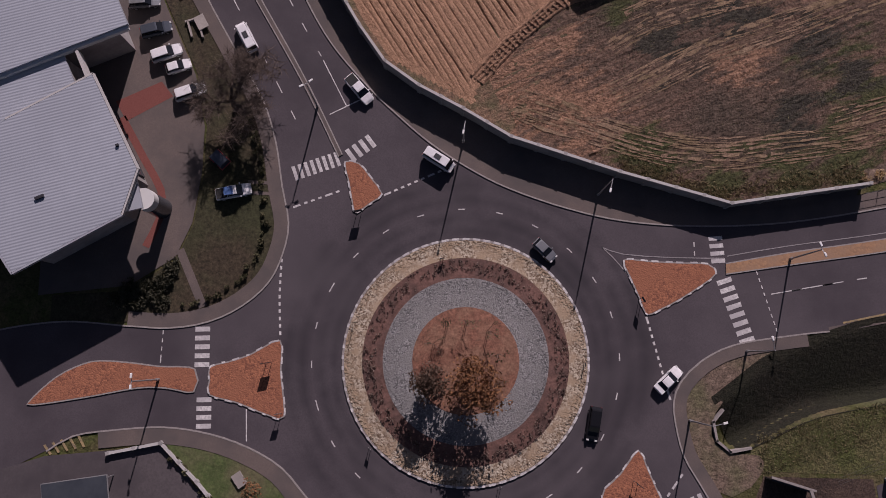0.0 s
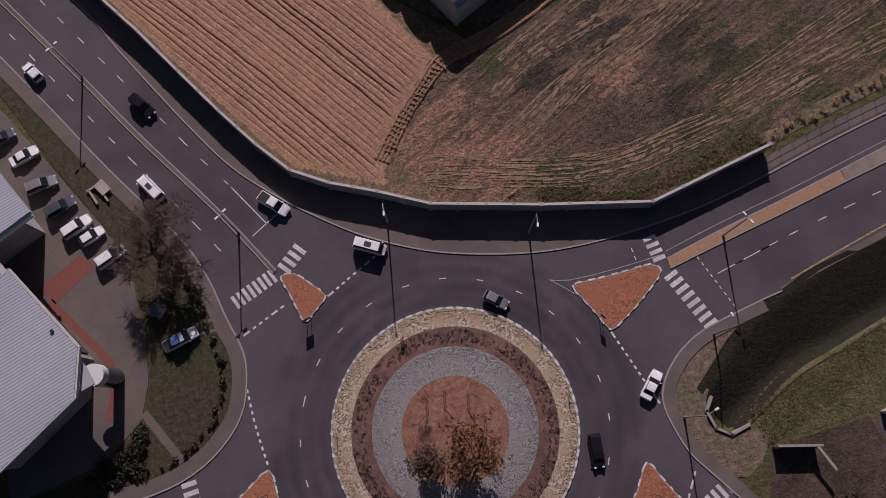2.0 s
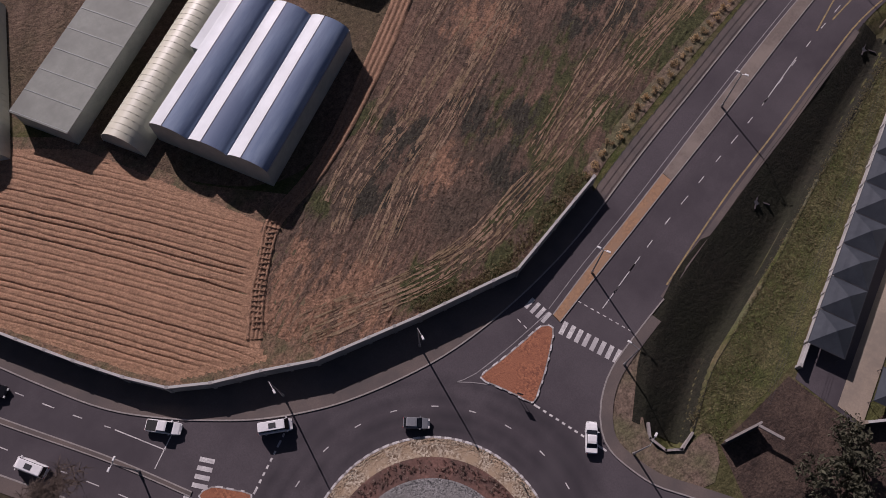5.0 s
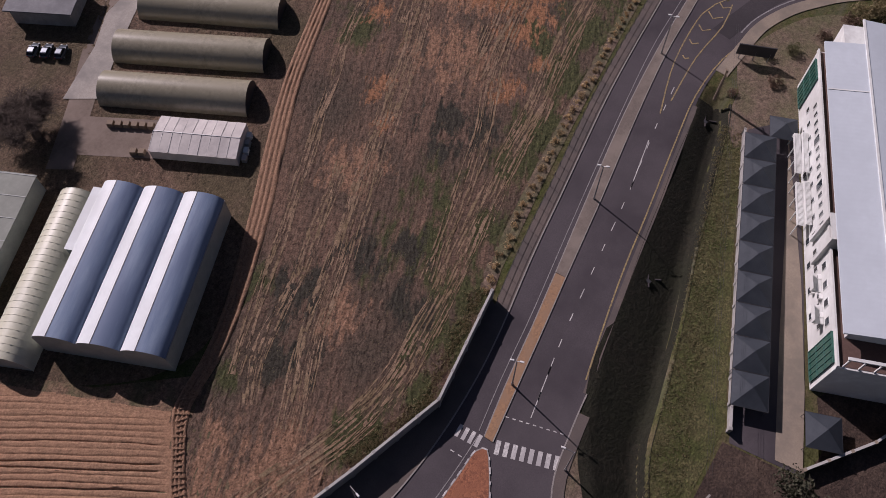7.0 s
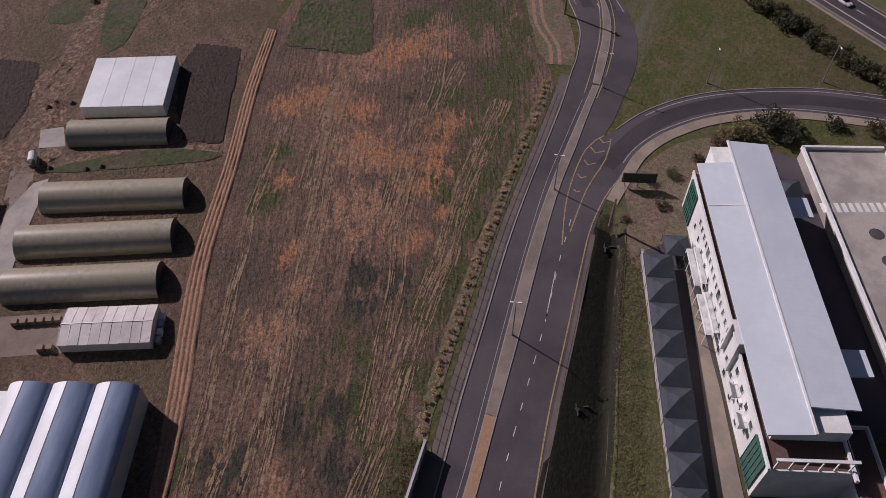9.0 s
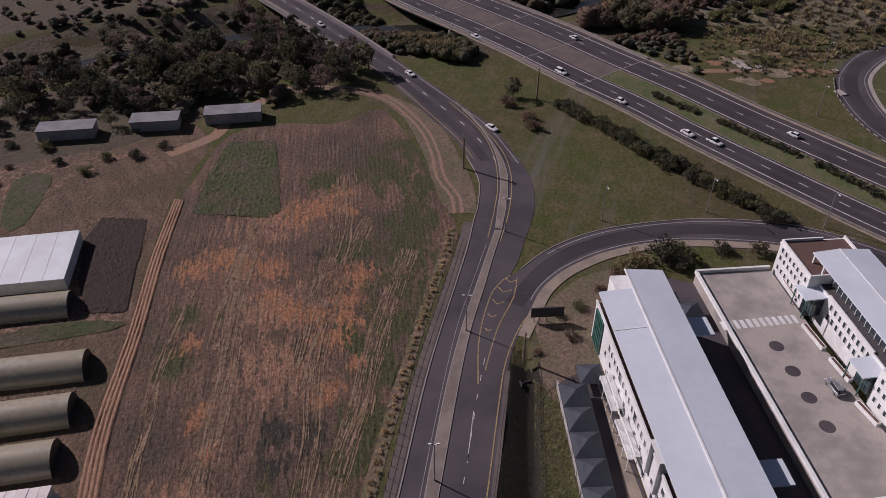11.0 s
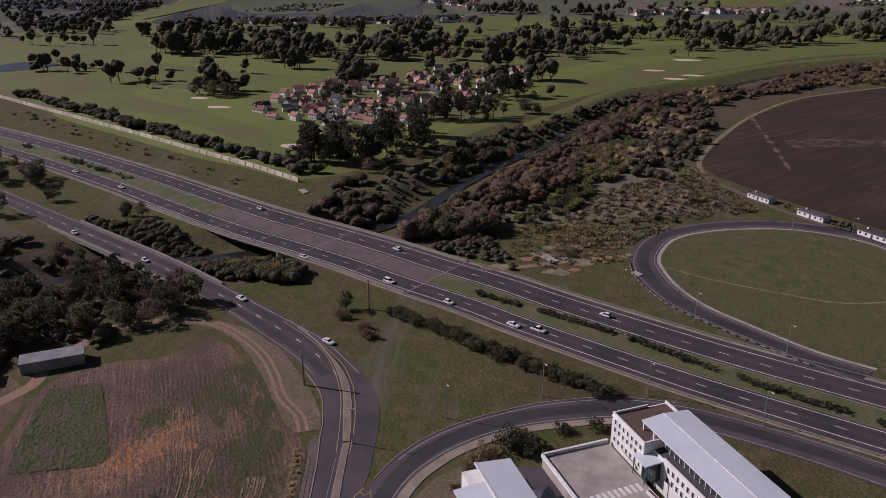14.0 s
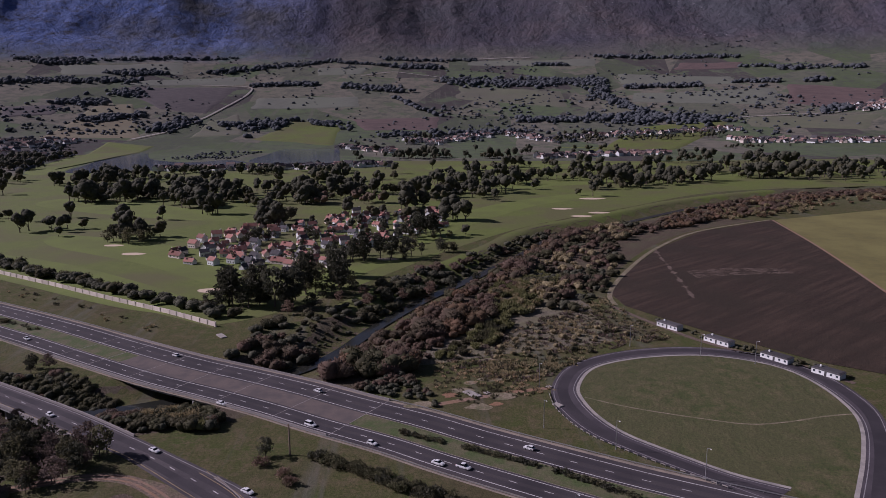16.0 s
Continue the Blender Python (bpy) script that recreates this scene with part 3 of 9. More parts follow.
def height(x, y):
    x, y = np.asarray(x, float), np.asarray(y, float)
    d = np.hypot(x, y)
    az = np.degrees(np.arctan2(y, x))
    w = 1 - sstep(np.abs(az), 60, 95)
    z = np.interp(d, [p[0] for p in PROFILE], [p[1] for p in PROFILE]) * w
    far = d > 1900
    rough = np.zeros(x.shape)
    rough[far] = [noise.fractal((a / 900, b / 900, 3.1), 1.0, 2.0, 5) for a, b in zip(x[far], y[far])]
    high = d > 3380
    spur, gully = np.zeros(x.shape), np.zeros(x.shape)
    spur[high] = [noise.ridged_multi_fractal((a / 2600 + 0.3, b / 760, 1.7), 1.0, 2.1, 4, 1.0, 2.0) - 1.2 for a, b in zip(x[high], y[high])]
    gully[high] = [noise.ridged_multi_fractal((a / 900, b / 260, 8.2), 0.9, 2.1, 4, 1.0, 2.0) - 1.2 for a, b in zip(x[high], y[high])]
    z = z + w * (rough * sstep(d, 1950, 3000) * 14 + spur * 70 * sstep(d, 3460, 4300) + gully * 14 * sstep(d, 3450, 4000))
    # hollow of the river flats under the ramp bridge
    u, v = (x - 280) * 0.6 + (y - 150) * 0.8, (x - 280) * 0.8 - (y - 150) * 0.6
    z = z - 4.6 * (1 - sstep(np.hypot(u / 44, v / 52), 0.35, 1.0))
    z = z - 5.5 * (1 - sstep(reach(x, y, RIVER), 7, 27)) - ditch(x, y)
    return z


def ground():
    rad = [0.0]
    r = 4.0
    while r < 4950:
        rad.append(r)
        r *= 1.02 if r < 700 else 1.03 if r < 3000 else 1.0085
    ang = list(np.arange(-48, 62, 0.33)) + list(np.arange(62, 312, 3.0))
    R, A = np.meshgrid(rad[1:], np.radians(ang), indexing="ij")
    X, Y = R * np.cos(A), R * np.sin(A)
    Z = height(X, Y)
    nr, na = X.shape
    mb = MB()
    mb.v = [(0.0, 0.0, 0.0)] + list(zip(X.ravel().tolist(), Y.ravel().tolist(), Z.ravel().tolist()))
    for j in range(na):
        mb.f.append((0, 1 + j, 1 + (j + 1) % na))
    for i in range(nr - 1):
        for j in range(na):
            k = (j + 1) % na
            mb.f.append((1 + i * na + j, 1 + (i + 1) * na + j, 1 + (i + 1) * na + k, 1 + i * na + k))
    return setting("ground", mb, "terrain", "rough veld, farmland and mountain foothills", "ground", True)


def terrain_material():
    m = bpy.data.materials.new("veld_and_farmland")
    m.use_nodes = True
    t = m.node_tree
    p = t.nodes["Principled BSDF"]
    src = t.nodes.new("ShaderNodeNewGeometry")
    pos = src.outputs["Position"]
    f1, f2, f3 = noise_of(t, pos, 0.9, 6, 0.7), noise_of(t, pos, 0.06, 5), noise_of(t, pos, 0.015, 4)
    near = blend(t, ramp_of(t, f1, 0.35, 0.65), (0.052, 0.064, 0.02), (0.112, 0.098, 0.046))
    near = blend(t, ramp_of(t, f2, 0.45, 0.65), near, (0.062, 0.08, 0.023))
    near = blend(t, ramp_of(t, f3, 0.52, 0.62), near, (0.078, 0.07, 0.035))
    near = blend(t, ramp_of(t, noise_of(t, pos, 0.16, 7, 0.78), 0.48, 0.66), near, (0.128, 0.102, 0.06))
    near = grained(t, pos, near, 0.5)
    # farm mosaic: cells of crops, stubble, vineyard and grass, tinted cool for haze
    mp = t.nodes.new("ShaderNodeMapping")
    mp.inputs["Rotation"].default_value = (0, 0, radians(24))
    mp.inputs["Scale"].default_value = (0.0028, 0.0058, 0.004)
    t.links.new(pos, mp.inputs["Vector"])
    wob = nd(t, "ShaderNodeTexVoronoi", Scale=1.0, Randomness=0.85)
    t.links.new(mp.outputs[0], wob.inputs["Vector"])
    cr = t.nodes.new("ShaderNodeValToRGB")
    cr.color_ramp.interpolation = "CONSTANT"
    el = cr.color_ramp.elements
    el[0].color = (0.12, 0.125, 0.09, 1)
    el[1].position, el[1].color = 0.16, (0.155, 0.148, 0.11, 1)
    for q, c in ((0.3, (0.085, 0.1, 0.062)), (0.44, (0.16, 0.148, 0.115)), (0.58, (0.07, 0.06, 0.058)), (0.68, (0.1, 0.13, 0.068)), (0.8, (0.17, 0.155, 0.12)), (0.9, (0.09, 0.115, 0.06))):
        e = el.new(q)
        e.color = (*c, 1)
    sep = t.nodes.new("ShaderNodeSeparateColor")
    t.links.new(wob.outputs["Color"], sep.inputs[0])
    t.links.new(sep.outputs[0], cr.inputs[0])
    farm = blend(t, ramp_of(t, noise_of(t, pos, 0.03, 6, 0.75), 0.46, 0.66), cr.outputs[0], (0.075, 0.08, 0.066))
    farm = blend(t, ramp_of(t, noise_of(t, pos, 0.009, 5, 0.7), 0.54, 0.6), farm, (0.1, 0.12, 0.075))
    ln = t.nodes.new("ShaderNodeVectorMath")
    ln.operation = "LENGTH"
    t.links.new(pos, ln.inputs[0])
    dist = ln.outputs["Value"]
    col = blend(t, ramp_of(t, dist, 900, 1500), near, farm)
    # mauve-blue rock tones: distance haze is mixed into the base colour
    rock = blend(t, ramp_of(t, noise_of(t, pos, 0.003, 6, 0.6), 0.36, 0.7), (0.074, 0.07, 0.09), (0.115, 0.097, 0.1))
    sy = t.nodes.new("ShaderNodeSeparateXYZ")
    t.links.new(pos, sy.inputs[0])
    # northern range bluer still, its haze and shade painted in
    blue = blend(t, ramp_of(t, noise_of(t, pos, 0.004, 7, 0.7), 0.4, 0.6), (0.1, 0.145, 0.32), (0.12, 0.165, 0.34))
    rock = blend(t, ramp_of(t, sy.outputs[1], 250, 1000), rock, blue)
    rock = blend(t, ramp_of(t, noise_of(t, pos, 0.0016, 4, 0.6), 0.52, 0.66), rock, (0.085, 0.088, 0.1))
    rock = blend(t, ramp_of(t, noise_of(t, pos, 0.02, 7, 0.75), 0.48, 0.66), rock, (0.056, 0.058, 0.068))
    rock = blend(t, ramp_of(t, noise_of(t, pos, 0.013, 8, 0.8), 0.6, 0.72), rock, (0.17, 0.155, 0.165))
    # vineyard and plough rows far off
    m5 = t.nodes.new("ShaderNodeMapping")
    m5.inputs["Rotation"].default_value = (0, 0, radians(-70))
    m5.inputs["Scale"].default_value = (0.004, 0.05, 0.01)
    t.links.new(pos, m5.inputs["Vector"])
    rowmix = noise_of(t, m5.outputs[0], 1.0, 5, 0.7)
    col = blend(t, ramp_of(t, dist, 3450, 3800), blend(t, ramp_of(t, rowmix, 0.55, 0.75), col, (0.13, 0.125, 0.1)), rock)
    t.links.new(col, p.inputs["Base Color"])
    p.inputs["Roughness"].default_value = 0.95
    p.inputs["Specular IOR Level"].default_value = 0.1
    bp = nd(t, "ShaderNodeBump", Strength=0.9, Distance=0.4)
    t.links.new(f1, bp.inputs["Height"])
    b2 = nd(t, "ShaderNodeBump", Distance=34.0)
    t.links.new(noise_of(t, pos, 0.011, 8, 0.66), b2.inputs["Height"])
    t.links.new(ramp_of(t, dist, 3400, 3800), b2.inputs["Strength"])
    t.links.new(bp.outputs[0], b2.inputs["Normal"])
    t.links.new(b2.outputs[0], p.inputs["Normal"])
    M["terrain"] = m


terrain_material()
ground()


# ---- fields and lawns ----
def patch(name, pts, z, material, label, category, smooth=True, step=4.0):
    out = spline(pts, step, True) if smooth else pts
    return setting(name, MB().flat(out, z), material, label, category)


def worn_streak(line, w, z, seed):
    """A narrow streak of bare soil that thins out and breaks up along its way."""
    pts = even(line, int(length(line) / 0.7))
    L, R, mb = [], [], MB()
    for i, (p, n_) in enumerate(zip(pts, offset(pts, 1.0))):
        h = w * max(0.0, 0.3 + 1.0 * noise.noise((i * 0.13, seed * 3.7, 0.3)) + 1.0 * noise.noise((i * 0.55, seed * 1.3, 2.0)))
        d = 0.5 * noise.noise((i * 0.07, seed * 2.1, 5.0)) + 0.12 * noise.noise((i * 0.9, seed, 7.0))
        nx, ny = n_[0] - p[0], n_[1] - p[1]
        L.append((p[0] + nx * (d + h), p[1] + ny * (d + h)))
        R.append((p[0] + nx * (d - h), p[1] + ny * (d - h)))
    return mb.ribbon(L, R, z)


patch("brown_field", [(4, 40), (10.7, 32.2), (25, 27), (41, 22.6), (61, 25.2), (66, 27), (84, 30.6), (101, 32.4), (131, 34.6), (160, 36.5), (169, 42), (182, 49),
                      (196, 59), (218, 79), (205, 89), (199, 107), (187, 117), (161, 113), (150, 110.5), (105, 92), (82, 82), (64, 73), (48, 65), (38, 58),
                      (18, 55), (9.4, 49.2)], 0.03, "stubble", "fallow brown field with orange soil and green weeds", "field")
patch("nursery_yard", [(20, 62), (38, 60), (64, 75), (105, 94), (150, 113), (176, 118), (186, 124), (190, 140), (160, 180), (130, 190), (60, 170), (0, 120), (4, 88)],
      0.015, "yard", "bare nursery yard with tyre marks", "yard")
patch("golf_course", [(396, 100), (452, 172), (533, 279), (640, 420), (800, 620), (1100, 720), (1335, 585), (1500, 420), (1500, 0), (1430, -500), (1400, -900), (1020, -900),
                      (985, -610), (945, -400), (805, -232), (704, -122), (614, -54), (544, -12), (474, 28), (414, 70), (396, 96)], 0.06, "golf", "green golf course with mown fairways", "lawn")
patch("dark_field", [(447, -129), (507, -157), (585, -204), (659, -266), (716, -358), (575, -328), (434, -293), (296, -215), (318, -190), (342, -174), (366, -158), (392, -143), (418, -130)],
      0.2, "darkfield", "dark ploughed field beside the river", "field", False)
patch("yellow_field", [(716, -360), (775, -505), (840, -700), (600, -760), (300, -500), (320, -228), (434, -295), (575, -330)], 0.19, "yellowfield", "yellow-green cover crop field", "field", False)
setting("field_path", stripe(MB(), spline([(420, -125), (449, -129.5), (508, -157), (586, -203), (660, -265), (717, -356)], 6), 3.0, 0.24), "palesand", "pale dirt path along the field's edge", "path")
setting("field_path", worn_streak(spline([(586, -203), (573, -198), (492, -185), (432, -175)], 6), 2.2, 0.23, 3), "palesoil", "pale dirt path across the field", "path")
setting("field_path", stripe(MB(), spline([(717, -358), (575, -329), (434, -294)], 8), 2.0, 0.23), "dirt", "pale dirt path between two fields", "path")
for k in range(7):
    setting("pale_streak", worn_streak(spline([(484 + 3 * k, -196), (490 + 3 * k, -225), (492 + 2.4 * k, -266)], 6), 1.3, 0.232 + 0.003 * k, 40 + k), "palesoil", "pale dry streak in the dark field", "field track")
for pts in ([(420, 112), (470, 140), (560, 240), (610, 330), (560, 320), (480, 220), (430, 150)], [(480, 80), (560, 110), (640, 200), (690, 300), (640, 290), (560, 190), (480, 110)],
            [(455, 48), (520, 20), (560, 0), (530, 40), (470, 70)], [(620, -20), (700, -60), (840, -150), (930, -260), (960, -240), (860, -110), (700, -20)],
            [(760, 160), (860, 240), (960, 400), (900, 420), (800, 280)], [(980, -80), (1050, -260), (1120, -500), (1180, -480), (1110, -220), (1030, -60)],
            [(1280, -100), (1340, -400), (1400, -380), (1350, -60)], [(1333, 640), (1602, 702), (1835, 738), (1930, 710), (1930, 600), (1872, 618), (1722, 637), (1493, 610), (1303, 580)], [(1420, 452), (1480, 385), (1535, 320), (1450, 240), (1390, 250), (1365, 345)], [(1850, 353), (1935, 355), (1945, 170), (1925, 290)], [(1855, -403), (1930, -435), (1930, -833), (1900, -842), (1846, -789)]):
    patch("fairway", pts, 0.1, "fairway", "bright mown golf fairway", "lawn", step=12)
for i, (x, y, r) in enumerate(((596, 206, 7), (634, 235, 6), (894, -225, 11), (812, -173, 8), (758, -182, 8), (472, 114, 8), (780, -205, 8), (700, 150, 6), (560, 8, 6))):
    patch("bunker", [(x + r * 0.8, y), (x + 0.5 * r, y + 1.3 * r), (x - 0.4 * r, y + r), (x - r * 0.7, y - 0.3 * r), (x, y - 1.5 * r)], 0.14, "bunker", "pale sand bunker in the golf grass", "bunker")
patch("lake", [(1327, 569), (1518, 603), (1722, 629), (1868, 612), (1624, 521), (1521, 421), (1570, 356), (1505, 298), (1457, 330), (1370, 408), (1314, 485)], 0.16, "water", "still lake at the golf course", "water", step=20)
patch("lake", [(1521, 301), (1708, 302), (1922, 284), (1948, 176), (1682, 139), (1457, 131), (1457, 225)], 0.2, "water", "still lake beside the houses", "water", step=20)
patch("pond", [(770, 500), (785, 468), (815, 455), (835, 470), (845, 505), (815, 520)], 0.18, "water", "small golf course pond", "water", step=20)
setting("river", MB().ribbon(offset(RIVER, 3.8), offset(RIVER, -3.8), -5.0), "riverwater", "dark river between overgrown banks", "water")


# undergrowth draped over both banks of the river
def draped(name, grid, material, label, category, lift, sink=0.0):
    """A grid of points (rows of equal length) laid on the ground, its border sunk into it."""
    mb = MB()
    n = len(grid[0])
    for i, row in enumerate(grid):
        xs, ys = np.array([p[0] for p in row], float), np.array([p[1] for p in row], float)
        zs = height(xs, ys) + lift
        if sink:
            zs[[0, -1]] -= sink
            if i in (0, len(grid) - 1):
                zs[1:-1] -= sink
        mb.v += list(zip(xs.tolist(), ys.tolist(), zs.tolist()))
    for i in range(len(grid) - 1):
        for j in range(n - 1):
            mb.f.append((i * n + j, i * n + j + 1, (i + 1) * n + j + 1, (i + 1) * n + j))
    return setting(name, mb, material, label, category, True)


def quad_field(name, q, material, label, n=18):
    a, b, c, d = (Vector(p) for p in q)
    wob = lambda u, v: Vector((noise.noise((u * 3, v * 3, a.x)), noise.noise((u * 3, v * 3, a.y)))) * (12 if a.x > 900 else 4)
    draped(name, [[a.lerp(b, i / n).lerp(d.lerp(c, i / n), j / n) + wob(i / n, j / n) for j in range(n + 1)] for i in range(n + 1)], material, label, "field", 1.4 if a.x > 900 else 0.03, 3.0 if a.x > 900 else 0.06)


BANK = [p for p in even(RIVER, 260) if p[0] > 225]
for side in (-1, 1):
    rows_ = []
    for q in np.linspace(3.5, 1.0, 12):
        rows_.append([])
    for k, w_ in enumerate(np.linspace(0, 1, 12)):
        line = offset(BANK, 1.0 * side)
        for j, (p, o) in enumerate(zip(BANK, line)):
            far_ = (22 if side > 0 else 44) * (1 + 0.45 * noise.noise((j * 0.21, side, 0.5)))
            d_ = 4 + (far_ - 4) * w_
            rows_[k].append((p[0] + (o[0] - p[0]) * d_, p[1] + (o[1] - p[1]) * d_))
    draped("river_bank", rows_, "thicketfloor", "tangled brown undergrowth on the riverbank", "bank", 0.02, 0.05)
GREEN_BANK = [p for p in BANK if 410 < p[0] < 930]
draped("grass_bank", [offset(GREEN_BANK, d_) for d_ in (11, 15, 19, 23, 27, 31, 36)], "golf", "mown grass running down to the river", "bank", 0.07, 0.12)
for name_, q_, m_, lb_ in (("vineyard", [(2821, 1024), (2950, 597), (2451, 612), (2476, 757)], "vineyard", "dark winter vineyard in rows"),
                           ("stubble_field", [(2026, 943), (2494, 961), (2569, 873), (2074, 682)], "tanfield", "pale tan stubble field"),
                           ("dark_field", [(2395, 1204), (2486, 1044), (2320, 1025), (2254, 1137)], "vineyard", "dark ploughed field"),
                           ("stubble_field", [(2840, 1030), (2983, 956), (3189, 621), (2985, 582)], "straw", "pale grey stubble field"),
                           ("pasture", [(2097, 579), (2363, 583), (2493, 517), (2168, 444)], "pasture", "grey-green pasture beside the farm road"),
                           ("red_field", [(2271, 123), (2441, 167), (2473, -116), (2280, -107)], "redfield", "red-brown fallow field"),
                           ("stubble_field", [(2884, -786), (3065, -834), (2852, -1219), (2697, -1176)], "straw", "pale stubble field"),
                           ("pasture", [(2569, -741), (2721, -793), (2572, -1257), (2330, -1161)], "straw", "dry pale pasture"),
                           ("red_field", [(3067, -1059), (3176, -1119), (3060, -1350), (2976, -1293)], "redfield", "brown ploughed field under the mountain"),
                           ("pasture", [(2119, -949), (2247, -987), (2113, -1342), (1960, -1210)], "pasture", "green pasture beside the houses"),
                           ("pasture", [(2308, -617), (2577, -648), (2529, -805), (2281, -712)], "pasture", "grey-green pasture"),
                           ("orchard", [(2561, 503), (2742, 517), (2776, 149), (2608, 140)], "straw", "pale orchard in rows"),
                           ("stubble_field", [(2763, -169), (2969, -203), (2794, -578), (2532, -544)], "pasture", "grey-green pasture"),
                           ("stubble_field", [(3174, 349), (3313, 364), (3327, 129), (3186, 170)], "straw", "pale field under the mountain"),
                           ("stubble_field", [(2344, -1168), (2626, -1302), (2384, -1506), (2144, -1361)], "redfield", "brown grassy field"),
                           ("stubble_field", [(2968, 1278), (3133, 1345), (3338, 904), (3131, 850)], "straw", "pale grey field under the mountain"),
                           ("stubble_field", [(3388, -255), (3480, -266), (3374, -841), (3213, -802)], "straw", "pale field at the mountain's foot")):
    quad_field(name_, q_, m_, lb_)
for pts, w_ in (([(2040, 705), (2083, 692), (2437, 600), (2901, 556), (2925, 756)], 11), ([(2227, -962), (2210, -1087), (2180, -1238), (2211, -1321)], 9), ([(3150, 168), (3242, 34), (3116, -145)], 10), ([(3490, -300), (3500, -480), (3470, -560)], 14)):
    ln_ = even(spline(pts, 20), 60)
    draped("farm_road", [offset(ln_, w_ / 3.4), offset(ln_, -w_ / 3.4)], "concrete", "pale gravel farm road", "road", 3.0)


patch("grass_verge", [(42, -13.2), (52, -8.4), (62, -6.4), (74, -3.6), (86, -0.4), (96, 1.8), (105, 4.0), (116, 6.4), (118, 4.2), (96, -3.4), (85, -7.4), (62, -16), (50, -15.8), (44, -15.4)], 0.035, "verge",
      "rough yellow-green verge beside the ditch", "verge", False)
# dark grass in the ditch, its colour holding the bank's shade
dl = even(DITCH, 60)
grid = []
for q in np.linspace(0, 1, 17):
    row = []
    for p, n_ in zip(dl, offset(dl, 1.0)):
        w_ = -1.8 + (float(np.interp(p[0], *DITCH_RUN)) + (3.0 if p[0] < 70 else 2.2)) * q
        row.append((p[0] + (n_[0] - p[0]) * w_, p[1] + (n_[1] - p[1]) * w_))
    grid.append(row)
draped("ditch_bank", grid, "shadegrass", "dark ditch grass with bank shade coloured in", "ditch", 0.1)


# ploughed rows: ridges about one and a half metres apart
def ploughed():
    poly = [(-50, 118), (-40, 101), (-29.2, 81.5), (-20.4, 65.5), (-12, 50.5), (-8, 44.6), (4, 37.8), (6.2, 44), (10.6, 49), (17.5, 55.5), (3.6, 86.5), (-18.7, 107), (-30, 125)]
    ux, uy = 0.53, -0.848
    vx, vy = 0.848, 0.53
    us = np.arange(-78, 62, 0.8)
    prof = ((-0.36, 0.2), (-0.17, 0.19), (-0.08, 0.06), (0.0, 0.0), (0.08, 0.07), (0.19, 0.19), (0.4, 0.21))
    rows = [(k * 0.97 + o, z, k) for k in range(-32, 48) for o, z in prof]
    deep = {k: random.choice((0.45, 0.65, 0.85, 1.25)) * random.uniform(0.8, 1.2) for k in range(-32, 49)}
    pts, lift = [], []
    for u in us:
        for v, z, k in rows:
            w = v + 0.5 * math.sin(u * 0.06 + 1.3) + 0.16 * noise.noise((u * 0.25, k * 1.7, 0)) + 0.25 * noise.noise((u * 0.05, k * 3.1, 4))
            pts.append((-10 + ux * u + vx * w, 62 + uy * u + vy * w))
            lift.append(0.22 - (0.22 - z) * deep[k] + 0.07 * noise.noise((u * 1.7, v * 2.3, 1)))
    a = np.array(pts)
    edge = sstep(reach(a[:, 0], a[:, 1], poly + poly[:1]), 0.1, 2.6)
    keep = [inside(poly, x, y) for x, y in pts]
    n = len(rows)
    index, mb = {}, MB()

    def vert(i):
        if i not in index:
            index[i] = len(mb.v)
            mb.v.append((*pts[i], 0.06 + lift[i] * float(edge[i])))
        return index[i]

    for i in range(len(us) - 1):
        for j in range(n - 1):
            q = i * n + j
            if keep[q]:
                mb.f.append((vert(q), vert(q + n), vert(q + n + 1), vert(q + 1)))
    setting("ploughed_field", mb, "furrow", "freshly ploughed orange-brown field in ridged rows", "field", True)
    patch("field_margin", [(-52, 119), (-40, 98), (-29.5, 80), (-20.8, 63.8), (-12.4, 48.4), (-8.4, 43), (3, 36), (9.6, 32), (14, 40), (18, 47), (26, 54), (14, 68), (5, 88), (-17, 109), (-29, 127)], 0.05, "marginsoil", "bare orange-brown margin round the ploughed rows", "field", False)


ploughed()


def ridged_strip(name, left, right, lines, material, label, z=0.05, amp=0.2):
    n = int(length(left) / 1.2)
    L, R = even(left, n), even(right, n)
    k = lines * 6
    mb = MB()
    for i, (a, b) in enumerate(zip(L, R)):
        for j in range(k + 1):
            t = j / k
            x, y = a[0] + (b[0] - a[0]) * t, a[1] + (b[1] - a[1]) * t
            h = amp * (0.5 - 0.5 * math.cos(2 * math.pi * lines * t)) ** 0.45 * (0.7 + 0.6 * noise.noise((x * 0.4, y * 0.4, j // 6)))
            mb.v.append((x + 0.1 * noise.noise((x, y, 5)), y, z + h))
    for i in range(n - 1):
        for j in range(k):
            a = i * (k + 1) + j
            mb.f.append((a, a + 1, a + k + 2, a + k + 1))
    setting(name, mb, material, label, "field track", True)


HEAD_L = spline([(4, 42), (9.2, 47.6), (14.3, 51.9), (18.4, 55.6), (26.2, 57.2), (36, 60.6), (52, 69), (66.4, 77), (81.4, 84.5), (104.2, 93.5), (128, 104), (152, 113)])
HEAD_R = spline([(6.1, 40.4), (10.3, 45.3), (14.9, 49.6), (20.2, 53.4), (27.6, 54.6), (37.4, 58), (53, 65.4), (67, 73.2), (82, 81), (105.2, 90.5), (129, 101), (152, 110)])
ridged_strip("ploughed_headland", HEAD_L, HEAD_R, 4, "ridge", "ridged plough track beside the brown field", 0.1, 0.3)
